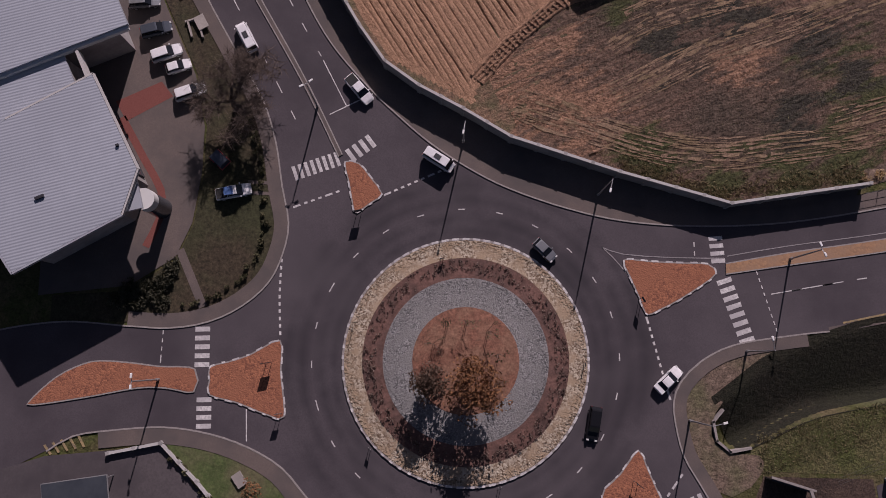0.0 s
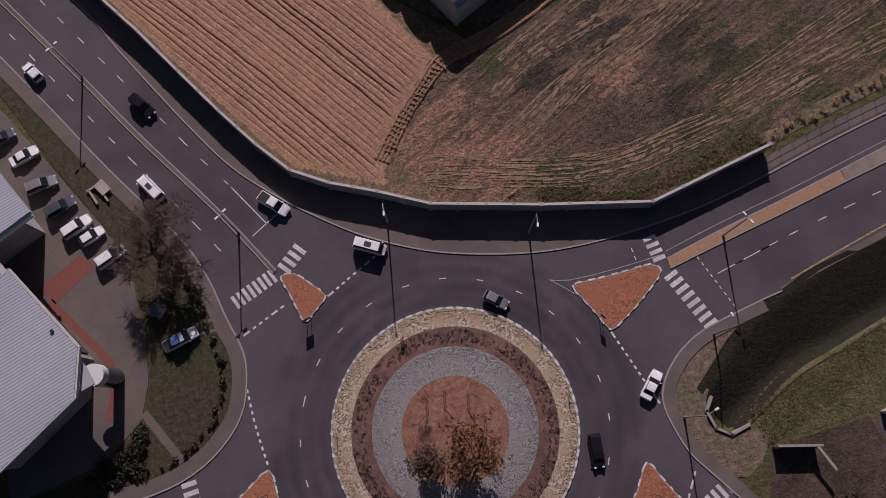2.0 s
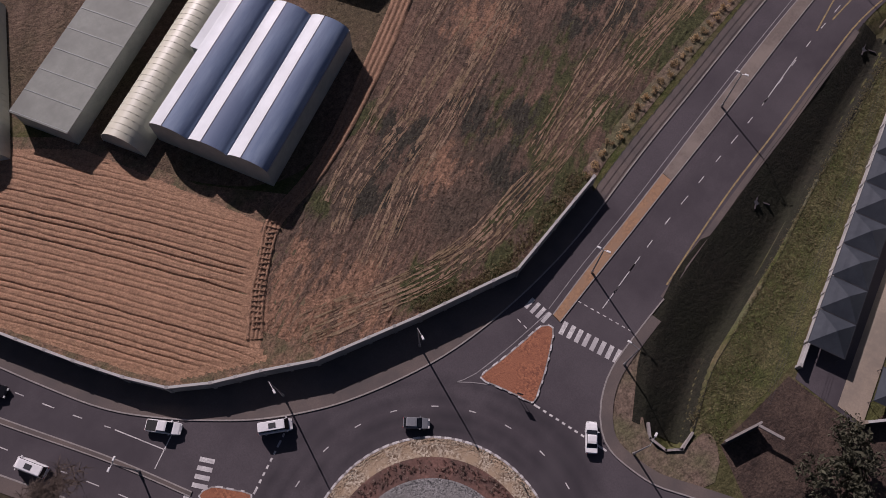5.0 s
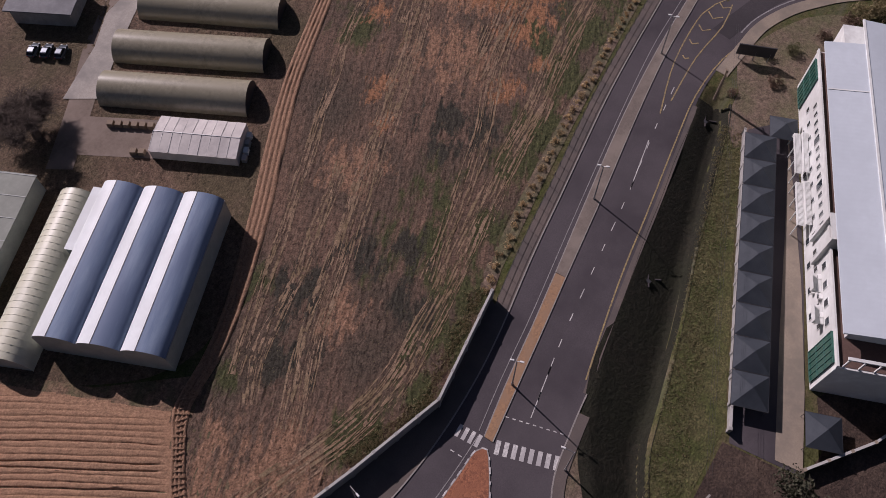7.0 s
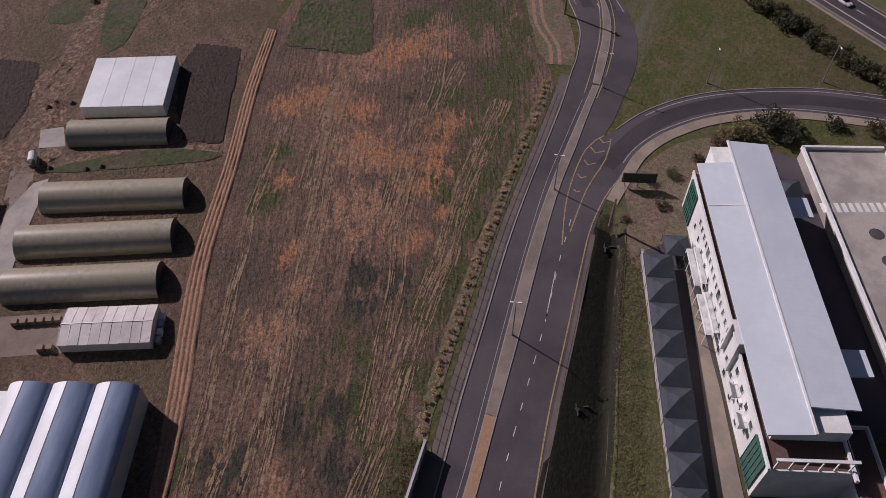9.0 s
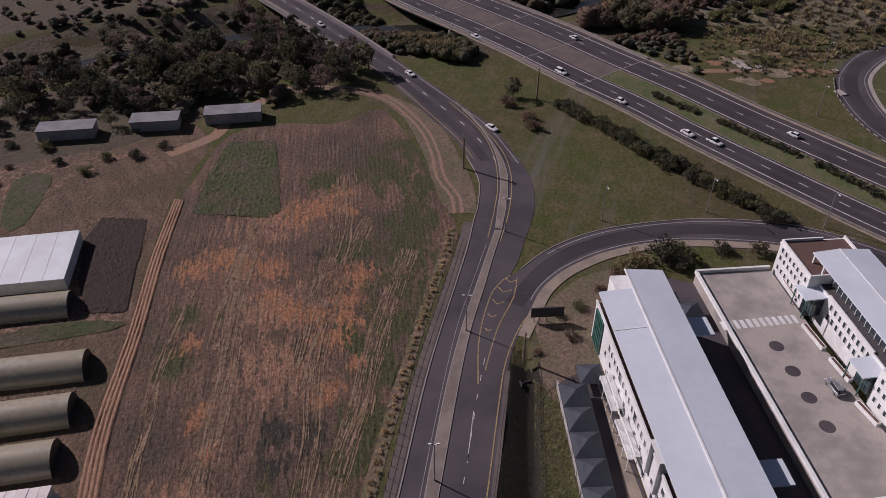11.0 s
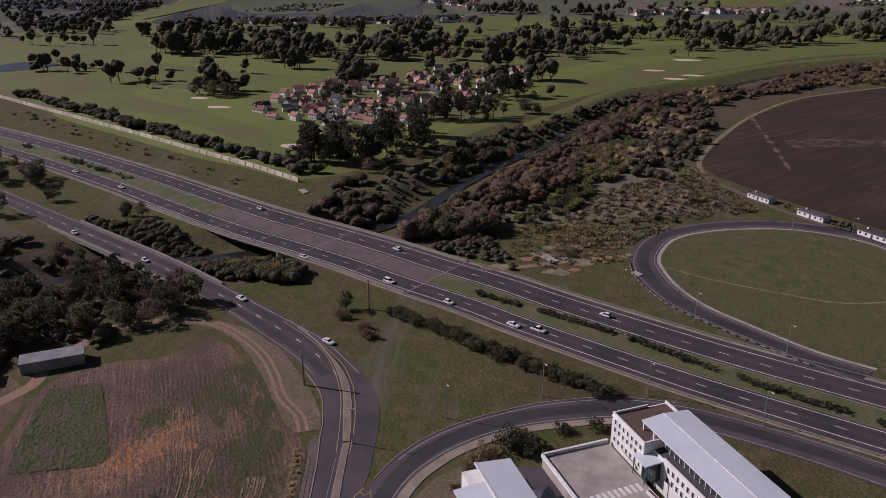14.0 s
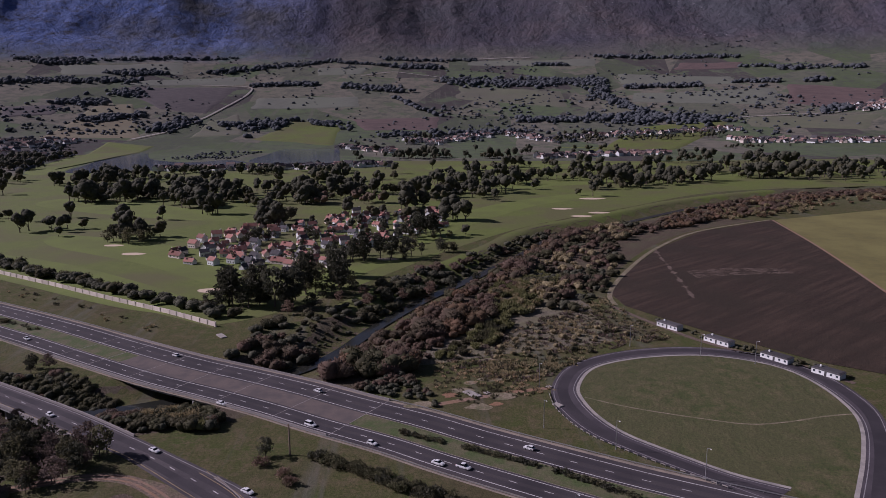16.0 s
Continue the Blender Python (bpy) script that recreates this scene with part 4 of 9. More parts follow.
# lug prints of the tractor between the wheel lines
lugs = MB()
for a, b in list(zip(even(HEAD_L, 190), even(HEAD_R, 190)))[2:26]:
    e = random.uniform(0.45, 0.9)
    lugs.box(a[0] + (b[0] - a[0]) * 0.55 + random.uniform(-0.1, 0.1), a[1] + (b[1] - a[1]) * 0.55, 0.3, math.dist(a, b) * e, 0.3, 0.22, math.atan2(b[1] - a[1], b[0] - a[0]) + random.uniform(-0.25, 0.1))
setting("lug_prints", lugs, "ridge", "clods pressed up by tractor tyres", "field track")
TRACKS = (([(70, 62), (58, 57.5), (47.6, 54), (38.7, 51.7), (31.2, 49.5), (25.3, 45.9)], 5, 0.5), ([(140, 84), (120, 76), (101, 68), (85, 62), (73, 57.5), (59.4, 52.2), (49, 48.4), (41, 45.8), (33.5, 42.3), (25.6, 38.2)], 8, 0.55), ([(150, 46), (118, 42), (101, 38.6), (85.4, 36.6), (72, 34.2), (60, 32), (49.7, 30.6), (39.4, 29.6), (30, 31), (18, 35), (11, 37.3)], 8, 0.6),
          ([(120, 88), (95, 80), (79, 73), (60.5, 65), (50, 60.5), (36.5, 55.2), (27.6, 51.2)], 4, 0.6), ([(160, 60), (135, 57), (110, 52), (90, 44), (70, 38), (58, 34.5)], 4, 0.9), ([(170, 92), (150, 86), (128, 80), (105, 72)], 5, 1.1), ([(178, 74), (150, 64), (124, 58), (100, 52)], 5, 1.2))
k = 0
for pts, n_, gap in TRACKS:
    for q in range(n_ * 2):
        k += 1
        setting("tyre_track", worn_streak(offset(spline(pts), (q / 2 - n_ / 2) * gap + random.uniform(-0.15, 0.15)), random.uniform(0.12, 0.28), 0.1 + 0.001 * k, k), "track", "pale broken tyre track across the fallow field", "field track")
ROAD_DIRT = spline([(168.5, 39), (176, 42), (184, 48.5), (196, 54), (208, 61), (218, 70), (226, 80), (229, 92), (227, 104), (222, 116)])
setting("dirt_road", stripe(MB(), ROAD_DIRT, 5.2, 0.08), "barewild", "rutted dirt road along the field", "road")
for q in (-1.1, 1.0):
    setting("wheel_rut", stripe(MB(), offset(ROAD_DIRT, q), 0.9, 0.092), "dirt", "pale wheel rut in the dirt road", "road")
setting("dirt_path", stripe(MB(), spline([(279, -12), (284, -26), (291, -46), (296, -66)]), 3, 0.05), "dirt", "trodden dirt path to the slip road", "path")
setting("dirt_path", stripe(MB(), spline([(284.6, -76.2), (272.8, -92), (260.7, -115.7), (255.3, -130.2), (256.8, -145.6), (260.5, -160.2), (262, -172)]), 0.9, 0.07), "palesand", "trodden path across the loop's grass", "path")
for k in range(34):
    x, y = random.uniform(276, 334), random.uniform(-64, -8)
    if reach(np.array(x), np.array(y), [(268, -18), (284, -30), (300, -40), (318, -34), (332, -42)]) > 14:
        continue
    r = random.uniform(1.5, 5.0)
    patch("bare_soil", [(x + r * random.uniform(0.5, 1.2) * math.cos(q * 0.9), y + 1.5 * r * random.uniform(0.5, 1.2) * math.sin(q * 0.9)) for q in range(7)], 0.05 + 0.003 * k, "orangesoil" if k % 6 == 0 else "palesand", "bare patch of pale sandy soil", "soil", step=1.5)
setting("dirt_path", stripe(MB(), spline([(172, 128), (186, 121), (196, 122), (214, 118)]), 4, 0.05), "dirt", "dirt track past the farm sheds", "path")

setting("nursery_path", stripe(MB(), spline([(88, 135), (77, 127), (64, 120), (55, 113.5), (40, 104)]), 5, 0.07), "tanyard", "paved nursery path", "path")
patch("nursery_apron", [(51, 110), (60, 94), (52, 90), (44, 104)], 0.06, "tanyard", "paved nursery apron", "path", False)

# ---- roads ----
CX, CY = 3.2, -0.3
N_KERB = spline([(-48, 108), (-40, 93), (-32, 78.1), (-29.2, 71.5), (-22.2, 56.6), (-17.1, 47.2), (-11.2, 40), (-7, 35.8), (-2, 31.4), (3.8, 27.5), (9.6, 24.5), (17.8, 21.6), (26, 19.7),
                 (35.8, 18.9), (46, 19.1), (56, 20.2), (72, 23.0), (87, 25.2), (108, 28.3), (124, 30), (139, 31.2), (155, 32.6), (167, 34.2), (174, 35), (186, 38), (198, 45)], 1.5)
W_KERB = spline([(-63, 106), (-55, 91), (-47.5, 77.2), (-41, 64.8), (-35.5, 54), (-30.7, 45.4), (-26.6, 38), (-24.5, 31.5), (-23.4, 25), (-22.3, 19.5), (-23, 15), (-24.9, 10.8), (-28.6, 7.4),
                 (-33.4, 5.1), (-39, 4.2), (-45, 4.5), (-56, 5), (-70, 2), (-95, -8)], 1.5)
SW_KERB = spline([(-55.3, -12.7), (-51.7, -10.6), (-46.2, -9.8), (-39.1, -9.4), (-32.7, -10.3), (-27.1, -12.2), (-22.3, -15), (-18.7, -19), (-14, -23.5), (-6, -27), (2, -28.2), (9, -28),
                  (14, -31), (18, -40), (24, -60)], 1.5)
E_KERB = spline([(54, -58), (46, -38), (40, -25.5), (35.7, -17.7), (33.4, -13.5), (32.4, -9), (32.3, -6), (33.4, -3.3), (36.5, -0.3), (41.4, 2), (49.5, 3.3), (55, 3.9)], 1.5)
E_EDGE = spline([(55, 3.9), (64, 5.6), (79.4, 8.0), (92, 9.7), (106, 11.8), (118.7, 13.7), (127, 13.9), (135, 12.9), (144, 12.3), (150, 13), (147, 19.6), (154, 19.6), (161, 19.8), (175.6, 20.3), (189, 23.6), (201, 30)], 1.5)
core = W_KERB + [(-100, -24), (-60, -15)] + SW_KERB + E_KERB + E_EDGE[1:] + N_KERB[::-1]
setting("roundabout_road", MB().flat(core, 0.07), "asphalt", "dark asphalt roundabout with its approach roads", "road")
N_LEFT = spline([(196, 43.5), (206, 51), (220, 65), (243, 89), (256, 107), (286, 146), (314, 185), (350, 233), (400, 300)], 3)
N_RIGHT = spline([(199, 28.6), (206, 33.5), (219, 43.5), (233, 59.5), (258, 89), (283, 120), (319, 170), (356, 222), (408, 294)], 3)
n = 60
NL, NR = even(N_LEFT, n), even(N_RIGHT, n)
setting("ramp_road", MB().ribbon(NL, NR, 0.078), "oldroad", "worn grey asphalt road over the river", "road")
SLIP_OUT = spline([(146.9, 19.8), (150.6, 18.2), (158.9, 14.3), (166.5, 8.6), (172.4, 2.2), (177.3, -5.2), (182.5, -15.3), (186.4, -25.6), (189.4, -42), (187.4, -59), (181, -75), (171, -93), (150, -125)], 2)
SLIP_IN = spline([(128, 14), (136, 13.2), (144.4, 12.2), (151.9, 9.2), (157.3, 5.5), (163.2, 0.2), (169.6, -8.4), (174.2, -18), (177.3, -29.4), (179.2, -41.5), (177.6, -55), (172, -69), (161, -89), (140, -120)], 2)
n = 90
setting("slip_road", MB().ribbon(even(SLIP_OUT, n), even(SLIP_IN, n), 0.086), "asphalt", "curving dark asphalt slip road", "road")
HW = spline([(610, 552), (560, 474), (493, 368), (433, 273), (380, 197), (339, 143), (312, 106), (294, 77.5), (277, 52), (260, 29), (243, 4.5), (226, -17), (200, -53), (188, -71), (172, -97), (148, -137), (100, -215)], 4)
setting("motorway", MB().ribbon(HW, offset(HW, 11.6), 0.094), "asphalt_hw", "grey asphalt motorway carriageway", "road")
setting("motorway", MB().ribbon(offset(HW, 22.2), offset(HW, 36.4), 0.094), "asphalt_hw", "grey asphalt motorway carriageway", "road")
setting("motorway_verge", MB().ribbon(offset(HW, -2.2), offset(HW, 38.4), 0.04), "tanpave", "pale gravel shoulder of the motorway", "verge")
setting("motorway_median", MB().ribbon(offset(HW, 11.9), offset(HW, 21.9), 0.07), "lawn", "grassed motorway median", "verge")


def near_on(line, p):
    return min(range(len(line)), key=lambda i: (line[i][0] - p[0]) ** 2 + (line[i][1] - p[1]) ** 2)


b0, b1 = near_on(HW, (350, 156)), near_on(HW, (256, 24))
BR = HW[b0:b1 + 1]
BP = HW[near_on(HW, (333, 130)):b1 + 1]
setting("bridge_paving", MB().ribbon(offset(BP, 11.6), offset(BP, 22.2), 0.1), "pave", "brown-grey paved median of the bridge", "bridge")
LOOP_IN = spline([(208.6, -121.3), (218.2, -108.1), (232.7, -95.3), (248.7, -82.9), (263.7, -76.7), (280.1, -74.1), (295.1, -75.1), (314.5, -84.3), (324.7, -96.9), (331.1, -116.9), (331.8, -140.8), (322.7, -160.5), (308.7, -171.6), (288.5, -175.5), (265.4, -173.8), (248.1, -167.7), (226.9, -155.4), (209.3, -143.6), (190, -130)], 3)
LOOP_OUT = spline([(201, -112), (209.6, -104.4), (223, -91.9), (235.6, -81.1), (251.9, -69.7), (272.4, -63.7), (289.6, -63.6), (308.5, -69.6), (322.2, -78.5), (334.2, -94.2), (341.8, -114.9), (343.5, -139.8), (334.4, -163.1), (319.3, -176.9), (303.1, -183.5), (284.8, -185.1), (262, -182.2), (235, -170), (209, -154), (182, -136)], 3)
n = 100
setting("loop_road", MB().ribbon(even(LOOP_OUT, n), even(LOOP_IN, n), 0.1), "asphalt", "looping asphalt slip road", "road")
setting("loop_kerb", MB().ribbon(even(LOOP_IN, n), even(offset(LOOP_IN, -1.4), n), 0.12), "concrete", "pale concrete edge of the loop", "kerb")


# ---- bridges ----
def bridge(name, left, right, label, piers):
    b = thing(name, label, "bridge", kind="structure")
    link("deck", MB().ribbon(left, right, 0.03, -1.5), "graywall", b)
    for side, s in ((left, 1), (right, -1)):
        link("parapet", MB().ribbon(offset(s and side, 0.05 * s), offset(side, -0.35 * s), 0.95, -0.3) if s < 0 else MB().ribbon(offset(side, 0.35), offset(side, -0.05), 0.95, -0.3), "kerb", b)
        posts = MB()
        for p in even(side, max(2, int(length(side) / 3))):
            posts.box(p[0], p[1], 1.1, 0.15, 0.15, 0.35)
        link("rail_posts", posts, "steel", b)
    for (x, y), w, a in piers:
        link("pier", MB().box(x, y, -4, 1.2, w, 6.6, a), "graywall", b)
    return b


hw_dir = math.atan2(0.79, 0.61)
bridge("motorway_bridge", offset(BR, 37.2), offset(BR, -0.6), "concrete motorway bridge over the river valley",
       [((p[0] + q * 0.8, p[1] - q * 0.6), 8, hw_dir) for p in (BR[int(len(BR) * 0.3)], BR[int(len(BR) * 0.6)]) for q in (2, 9, 27, 35)])
i0, i1 = near_on(NL, (252, 102)), near_on(NL, (318, 190))
bridge("ramp_bridge", NL[i0:i1 + 1], NR[i0:i1 + 1], "narrow concrete road bridge over the river valley",
       [(((NL[k][0] + NR[k][0]) / 2, (NL[k][1] + NR[k][1]) / 2), 7, hw_dir) for k in (i0 + (i1 - i0) // 3, i0 + 2 * (i1 - i0) // 3)])


# ---- pavements and kerbs ----
def cutline(line, p, q):
    i, j = near_on(line, p), near_on(line, q)
    return line[min(i, j):max(i, j) + 1]


def pavement(line, inner, outer, material, label, z=0.17):
    setting("pavement", MB().ribbon(offset(line, max(inner, outer)), offset(line, min(inner, outer)), z, 0.0), material, label, "pavement")


def kerb(line, side, z=0.2, w=0.22):
    setting("kerb", MB().ribbon(offset(line, max(0, side * w)), offset(line, min(0, side * w)), z, 0.0), "kerb", "grey concrete kerb", "kerb")


pavement(cutline(N_KERB, (-48, 108), (56, 20)), 0.22, 2.3, "pave", "brown paved footway under the boundary wall")
pavement(cutline(N_KERB, (56, 20), (166, 34)), 0.22, 2.6, "pave", "brown paved footway beside the fence")
kerb(N_KERB, 1)
pavement(cutline(W_KERB, (-63, 106), (-45, 4.5)), -0.22, -2.2, "pave", "brown paved footway")
kerb(W_KERB, -1)
pavement(cutline(SW_KERB, (-48, -10), (-14, -23)), -0.22, -2.4, "pave", "brown paved footway")
kerb(SW_KERB, -1)
pavement(cutline(E_KERB, (46, -38), (51, 3.4)), -0.22, -1.9, "pave", "brown paved footway beside the ditch")
kerb(E_KERB, -1)
pavement(cutline(E_EDGE, (55, 3.9), (118, 13.7)), 0.5, -0.5, "pave", "brown gravel road shoulder", 0.085)
setting("slip_footway", MB().ribbon(even(cutline(SLIP_IN, (128, 14), (179.2, -41.5)), 60), even(offset(cutline(SLIP_IN, (128, 14), (179.2, -41.5)), -2.6), 60), 0.16, 0.0), "tanpave", "pale paved footway inside the slip road's curve", "pavement")
kerb(cutline(SLIP_OUT, (150.6, 18.2), (187.4, -59)), 1)


# ---- road islands ----
def island(pts, material, label, painted=True, z=0.22, closed=True):
    out = spline(pts, 1.2, True)
    if area(out) < 0:
        out = out[::-1]
    b = thing("traffic_island", label, "traffic island", kind="structure")
    link("paving", MB().prism(offset(out + out[:1], 0.2)[:-1], 0.02, z + 0.01), material, b)
    ring = out + [out[0]]
    link("kerb", MB().ribbon(offset(ring, 0.22), ring, z, 0.02), "kerb", b)
    if painted:
        link("painted_kerb", dashes(MB(), offset(ring, 0.02), 0.9, 0.9, 0.24, z + 0.012), "white", b, "white painted kerb stretches")
    return b


island([(-14.5, 28.6), (-12.3, 28.4), (-10.6, 26.4), (-8.8, 23.8), (-10.4, 22.4), (-12.6, 20.9), (-13.2, 22), (-13.8, 25.4)], "brick", "orange brick traffic island with painted kerb")
island([(26, 14.1), (30, 13.9), (34, 13.7), (38.2, 13.5), (39.3, 12.0), (37, 10.2), (33.6, 8.1), (31, 6.8), (29, 6.1), (28, 8.6), (26.8, 11.5)], "brick", "orange brick traffic island with painted kerb")
island([(-23.1, 2.6), (-22.8, -2), (-22.2, -8.1), (-24.6, -7.9), (-29, -6.2), (-32.9, -5.1), (-33.0, -3), (-33.0, -1.1), (-30.5, -0.4), (-27.4, 0.6)], "brick", "orange brick traffic island with painted kerb")
island([(-35.0, -1.4), (-35.0, -4.7), (-39, -4.2), (-43, -4.2), (-50.4, -5.5), (-57.5, -6.5), (-58.1, -5.8), (-54.6, -2.5), (-51, -0.7), (-48.4, -0.2), (-44, -0.5), (-40, -1.0)], "brick", "long orange brick traffic island", False)
island([(27.2, -12.6), (28.4, -15), (30.2, -19.2), (34, -27), (30, -30), (25, -24), (21.8, -19), (24.5, -15.8)], "brick", "orange brick traffic island with painted kerb")


def median(left, right, material, label, z=0.2):
    n = max(8, int(length(left) / 2))
    b = thing("median", label, "median strip", kind="structure")
    L, R = even(spline(left, 2), n), even(spline(right, 2), n)
    link("paving", MB().ribbon(offset(L, -0.18), offset(R, 0.18), z + 0.005, 0.0), material, b)
    link("kerb", MB().ribbon(L, offset(L, -0.2), z, 0.0), "kerb", b)
    link("kerb", MB().ribbon(offset(R, 0.2), R, z, 0.0), "kerb", b)


median([(40.7, 13.6), (50, 15.2), (60, 16.6), (70.9, 18.3)], [(40.7, 11.9), (50.5, 13.3), (60, 14.6), (71, 16.2)], "tanbrick", "tan brick median between the carriageways")
median([(71, 18.3), (87.4, 21), (108.5, 24.2), (125.7, 26), (139.4, 26.8), (152, 27.4), (164.1, 28.0)], [(71, 16.2), (89, 18.7), (110, 21.9), (127, 24), (140.7, 24.8), (152, 25.6), (164.6, 26.3)], "median",
       "worn grey-brown concrete median between the carriageways")
median([(165, 28.2), (174.6, 29.9), (187, 32.2), (202, 37.4), (216, 45.7), (226, 54.4)], [(165, 26.4), (171.5, 27.2), (183.4, 29.1), (194.8, 32.4), (208, 39.7), (227, 53.4)], "median", "narrow worn median on the bend")
median([(-51.7, 99), (-43.2, 83.4), (-35.5, 69.2), (-29.2, 57.1), (-20.4, 41.3), (-14.7, 29.7)], [(-52.4, 98.4), (-43.9, 82.8), (-36.2, 68.6), (-29.9, 56.5), (-21.1, 40.9), (-15.4, 29.3)], "pave", "narrow tan median kerb strip")

# ---- painted lines ----
Z = 0.11
ring = circle(CX, CY, 21.8, 180)
mk = dashes(MB(), ring + ring[:1], 1.05, 4.65, 0.16, Z, 0.4)
setting("lane_dashes", mk, "white", "white lane dashes round the roundabout", "road marking")


def marking(name, lines, on, off, w, material, label, z=Z, **kw):
    mb = MB()
    for l in lines:
        if off:
            dashes(mb, l, on, off, w, z, **kw)
        else:
            stripe(mb, l, w, z)
    setting(name, mb, material, label, "road marking")


marking("give_way_line", [[(-21.8, 21.8), (-14.1, 24.6)], [(-8.6, 23.6), (1.7, 28.1)], spline([(-23.2, 15.8), (-23.4, 9), (-23.1, 2.8)], 1), [(29.0, 5.9), (32.2, -6.8)], [(22.6, -28), (18, -30)],
                          spline([(30.6, -19.4), (33.6, -15.4)], 1)], 0.55, 0.45, 0.3, "white", "white broken give-way line")
marking("stop_dashes", [[(-16.8, 35.8), (-10.4, 39)], [(45.1, 12.4), (47.7, 3.2)], [(-40, -0.6), (-39.8, 4)], [(-27.6, -7), (-27.4, -12)], [(36.3, 17.3), (36.3, 14)]], 0.6, 0.5, 0.16, "white", "short white dashed line")
marking("lane_dashes", [spline([(-54, 97), (-45.4, 80.5), (-36.1, 62.2), (-30.7, 52), (-25.4, 42), (-21.6, 34.6)]), spline([(-46.2, 97.5), (-38.6, 83), (-32, 70.6), (-25.8, 58.9), (-21.9, 51.3), (-18.2, 44.8)]),
                        spline([(50, 9.6), (62, 11.6), (76, 13.3), (92, 15.2), (108, 17.6), (120, 19)]), ], 1.6, 3.3, 0.15, "white", "white lane dashes")
marking("lane_line", [[(-17.9, 44.2), (-14.2, 36.9)], spline([(47, 9.1), (57.5, 10.9)]), spline([(93, 15.3), (105, 17.4)])], 1, 0, 0.15, "white", "white solid lane line")
marking("edge_line", [spline([(41, 14.6), (50, 16.1), (62.8, 17.8), (78.5, 20.3), (101.5, 23.8), (125, 26.9), (140, 27.8), (158, 28.6)]), spline([(23, 15.9), (26, 14.9), (33, 14.4), (40.5, 14.3)]),
                      spline([(23, 15.9), (26.4, 12.2), (28.7, 6.8)])], 1, 0, 0.14, "fadedwhite", "worn white edge line")
marking("edge_line", [spline([(57, 5), (67, 7), (77.7, 8.9), (90.2, 10.6), (108, 13.2), (120, 14.6), (131.5, 14.0), (142, 11)]), spline([(116, 18.0), (129, 18.6), (140, 17.6), (147, 18.4)]),
                      spline([(112, 18.4), (126, 21.8), (141, 22.6), (147.4, 20.2)]), spline([(160.5, 28.9), (174.6, 30.6), (187, 32.9), (202, 38.1), (216, 46.5), (230, 60)]), spline([(159.8, 25.6), (171, 26.3), (183.1, 28.1), (194.6, 31.3), (208, 38.5), (231, 58)]),
                      offset(even(N_LEFT, 80), -1.2)], 1, 0, 0.26, "yellow", "faded yellow edge line")
# lanes worn dark by traffic
for a_, b_, f_, w_, z_ in ((SLIP_OUT, SLIP_IN, 0.48, 4.2, 0.106), (LOOP_OUT, LOOP_IN, 0.45, 4.4, 0.106), (NL, NR, 0.3, 3.0, 0.09), (NL, NR, 0.7, 3.0, 0.09)):
    mid_ = [(p[0] + (q[0] - p[0]) * f_, p[1] + (q[1] - p[1]) * f_) for p, q in zip(even(a_, 90), even(b_, 90))]
    setting("wheel_path", stripe(MB(), mid_, w_, z_), "wornlane", "asphalt lane worn dark by tyres", "road")
for o_ in (4.3, 8.4, 26.0, 31.0):
    setting("wheel_path", stripe(MB(), offset(HW, o_), 2.3, 0.104), "wornlane", "asphalt lane worn dark by tyres", "road")
marking("edge_line", [offset(HW, 2.2), offset(HW, 33.6), offset(HW, 10.4), offset(HW, 23.4)], 1, 0, 0.34, "white", "white motorway edge line", 0.115)
marking("edge_line", [offset(SLIP_OUT, -1.1)[6:-4], offset(SLIP_IN, 0.9)[6:-4], even(offset(N_RIGHT, 1.2), 60), offset(even(LOOP_OUT, 90), -1.2), offset(even(LOOP_IN, 90), 1.0)], 1, 0, 0.28, "fadedwhite", "worn white edge line", 0.115)
marking("lane_dashes", [offset(HW, 6.3), offset(HW, 28.5), [((a[0] + b[0]) / 2, (a[1] + b[1]) / 2) for a, b in zip(NL, NR)]], 3.0, 9.0, 0.28, "white", "white motorway lane dashes", 0.115)
mb = MB()
for k, (x, y) in enumerate(((127.5, 20.4), (132, 20.8), (136.6, 20.6), (141, 20.2), (145, 19.6))):
    h = 0.7 + 0.3 * k if k < 4 else 1.2
    stripe(mb, [(x + h * 0.9, y - h), (x, y), (x + h * 0.9, y + h)], 0.32, Z + 0.004)
setting("chevron_marking", mb, "yellow", "faded yellow chevrons where the slip road leaves", "road marking")
mb = MB()
for k in range(7):
    i = b0 + int((b1 - b0) * k / 6)
    a, b = offset(HW, 0.3)[i], offset(HW, 36.2)[i]
    stripe(mb, [a, b], 0.25, 0.118)
setting("expansion_joint", mb, "kerb", "pale expansion joints across the bridge", "bridge")


def zebra(a, b, stripes, length_, label="white zebra crossing stripes on the asphalt"):
    """Bars from a to b, each length_ long across the walking line."""
    t = thing("zebra_crossing", label, "zebra crossing", kind="structure")
    d = (Vector(b) - Vector(a))
    s = d.length / (stripes - 0.45)
    d.normalize()
    me = MB().flat([(0, -length_ / 2), (s * 0.55, -length_ / 2), (s * 0.55, length_ / 2), (0, length_ / 2)], 0).mesh("stripe")
    for k in range(stripes):
        o = link("stripe", me, "white", t)
        p = Vector(a) + d * s * k
        o.matrix_basis = pose(p.x, p.y, 0.105, 0, 0, math.degrees(math.atan2(d.y, d.x)))


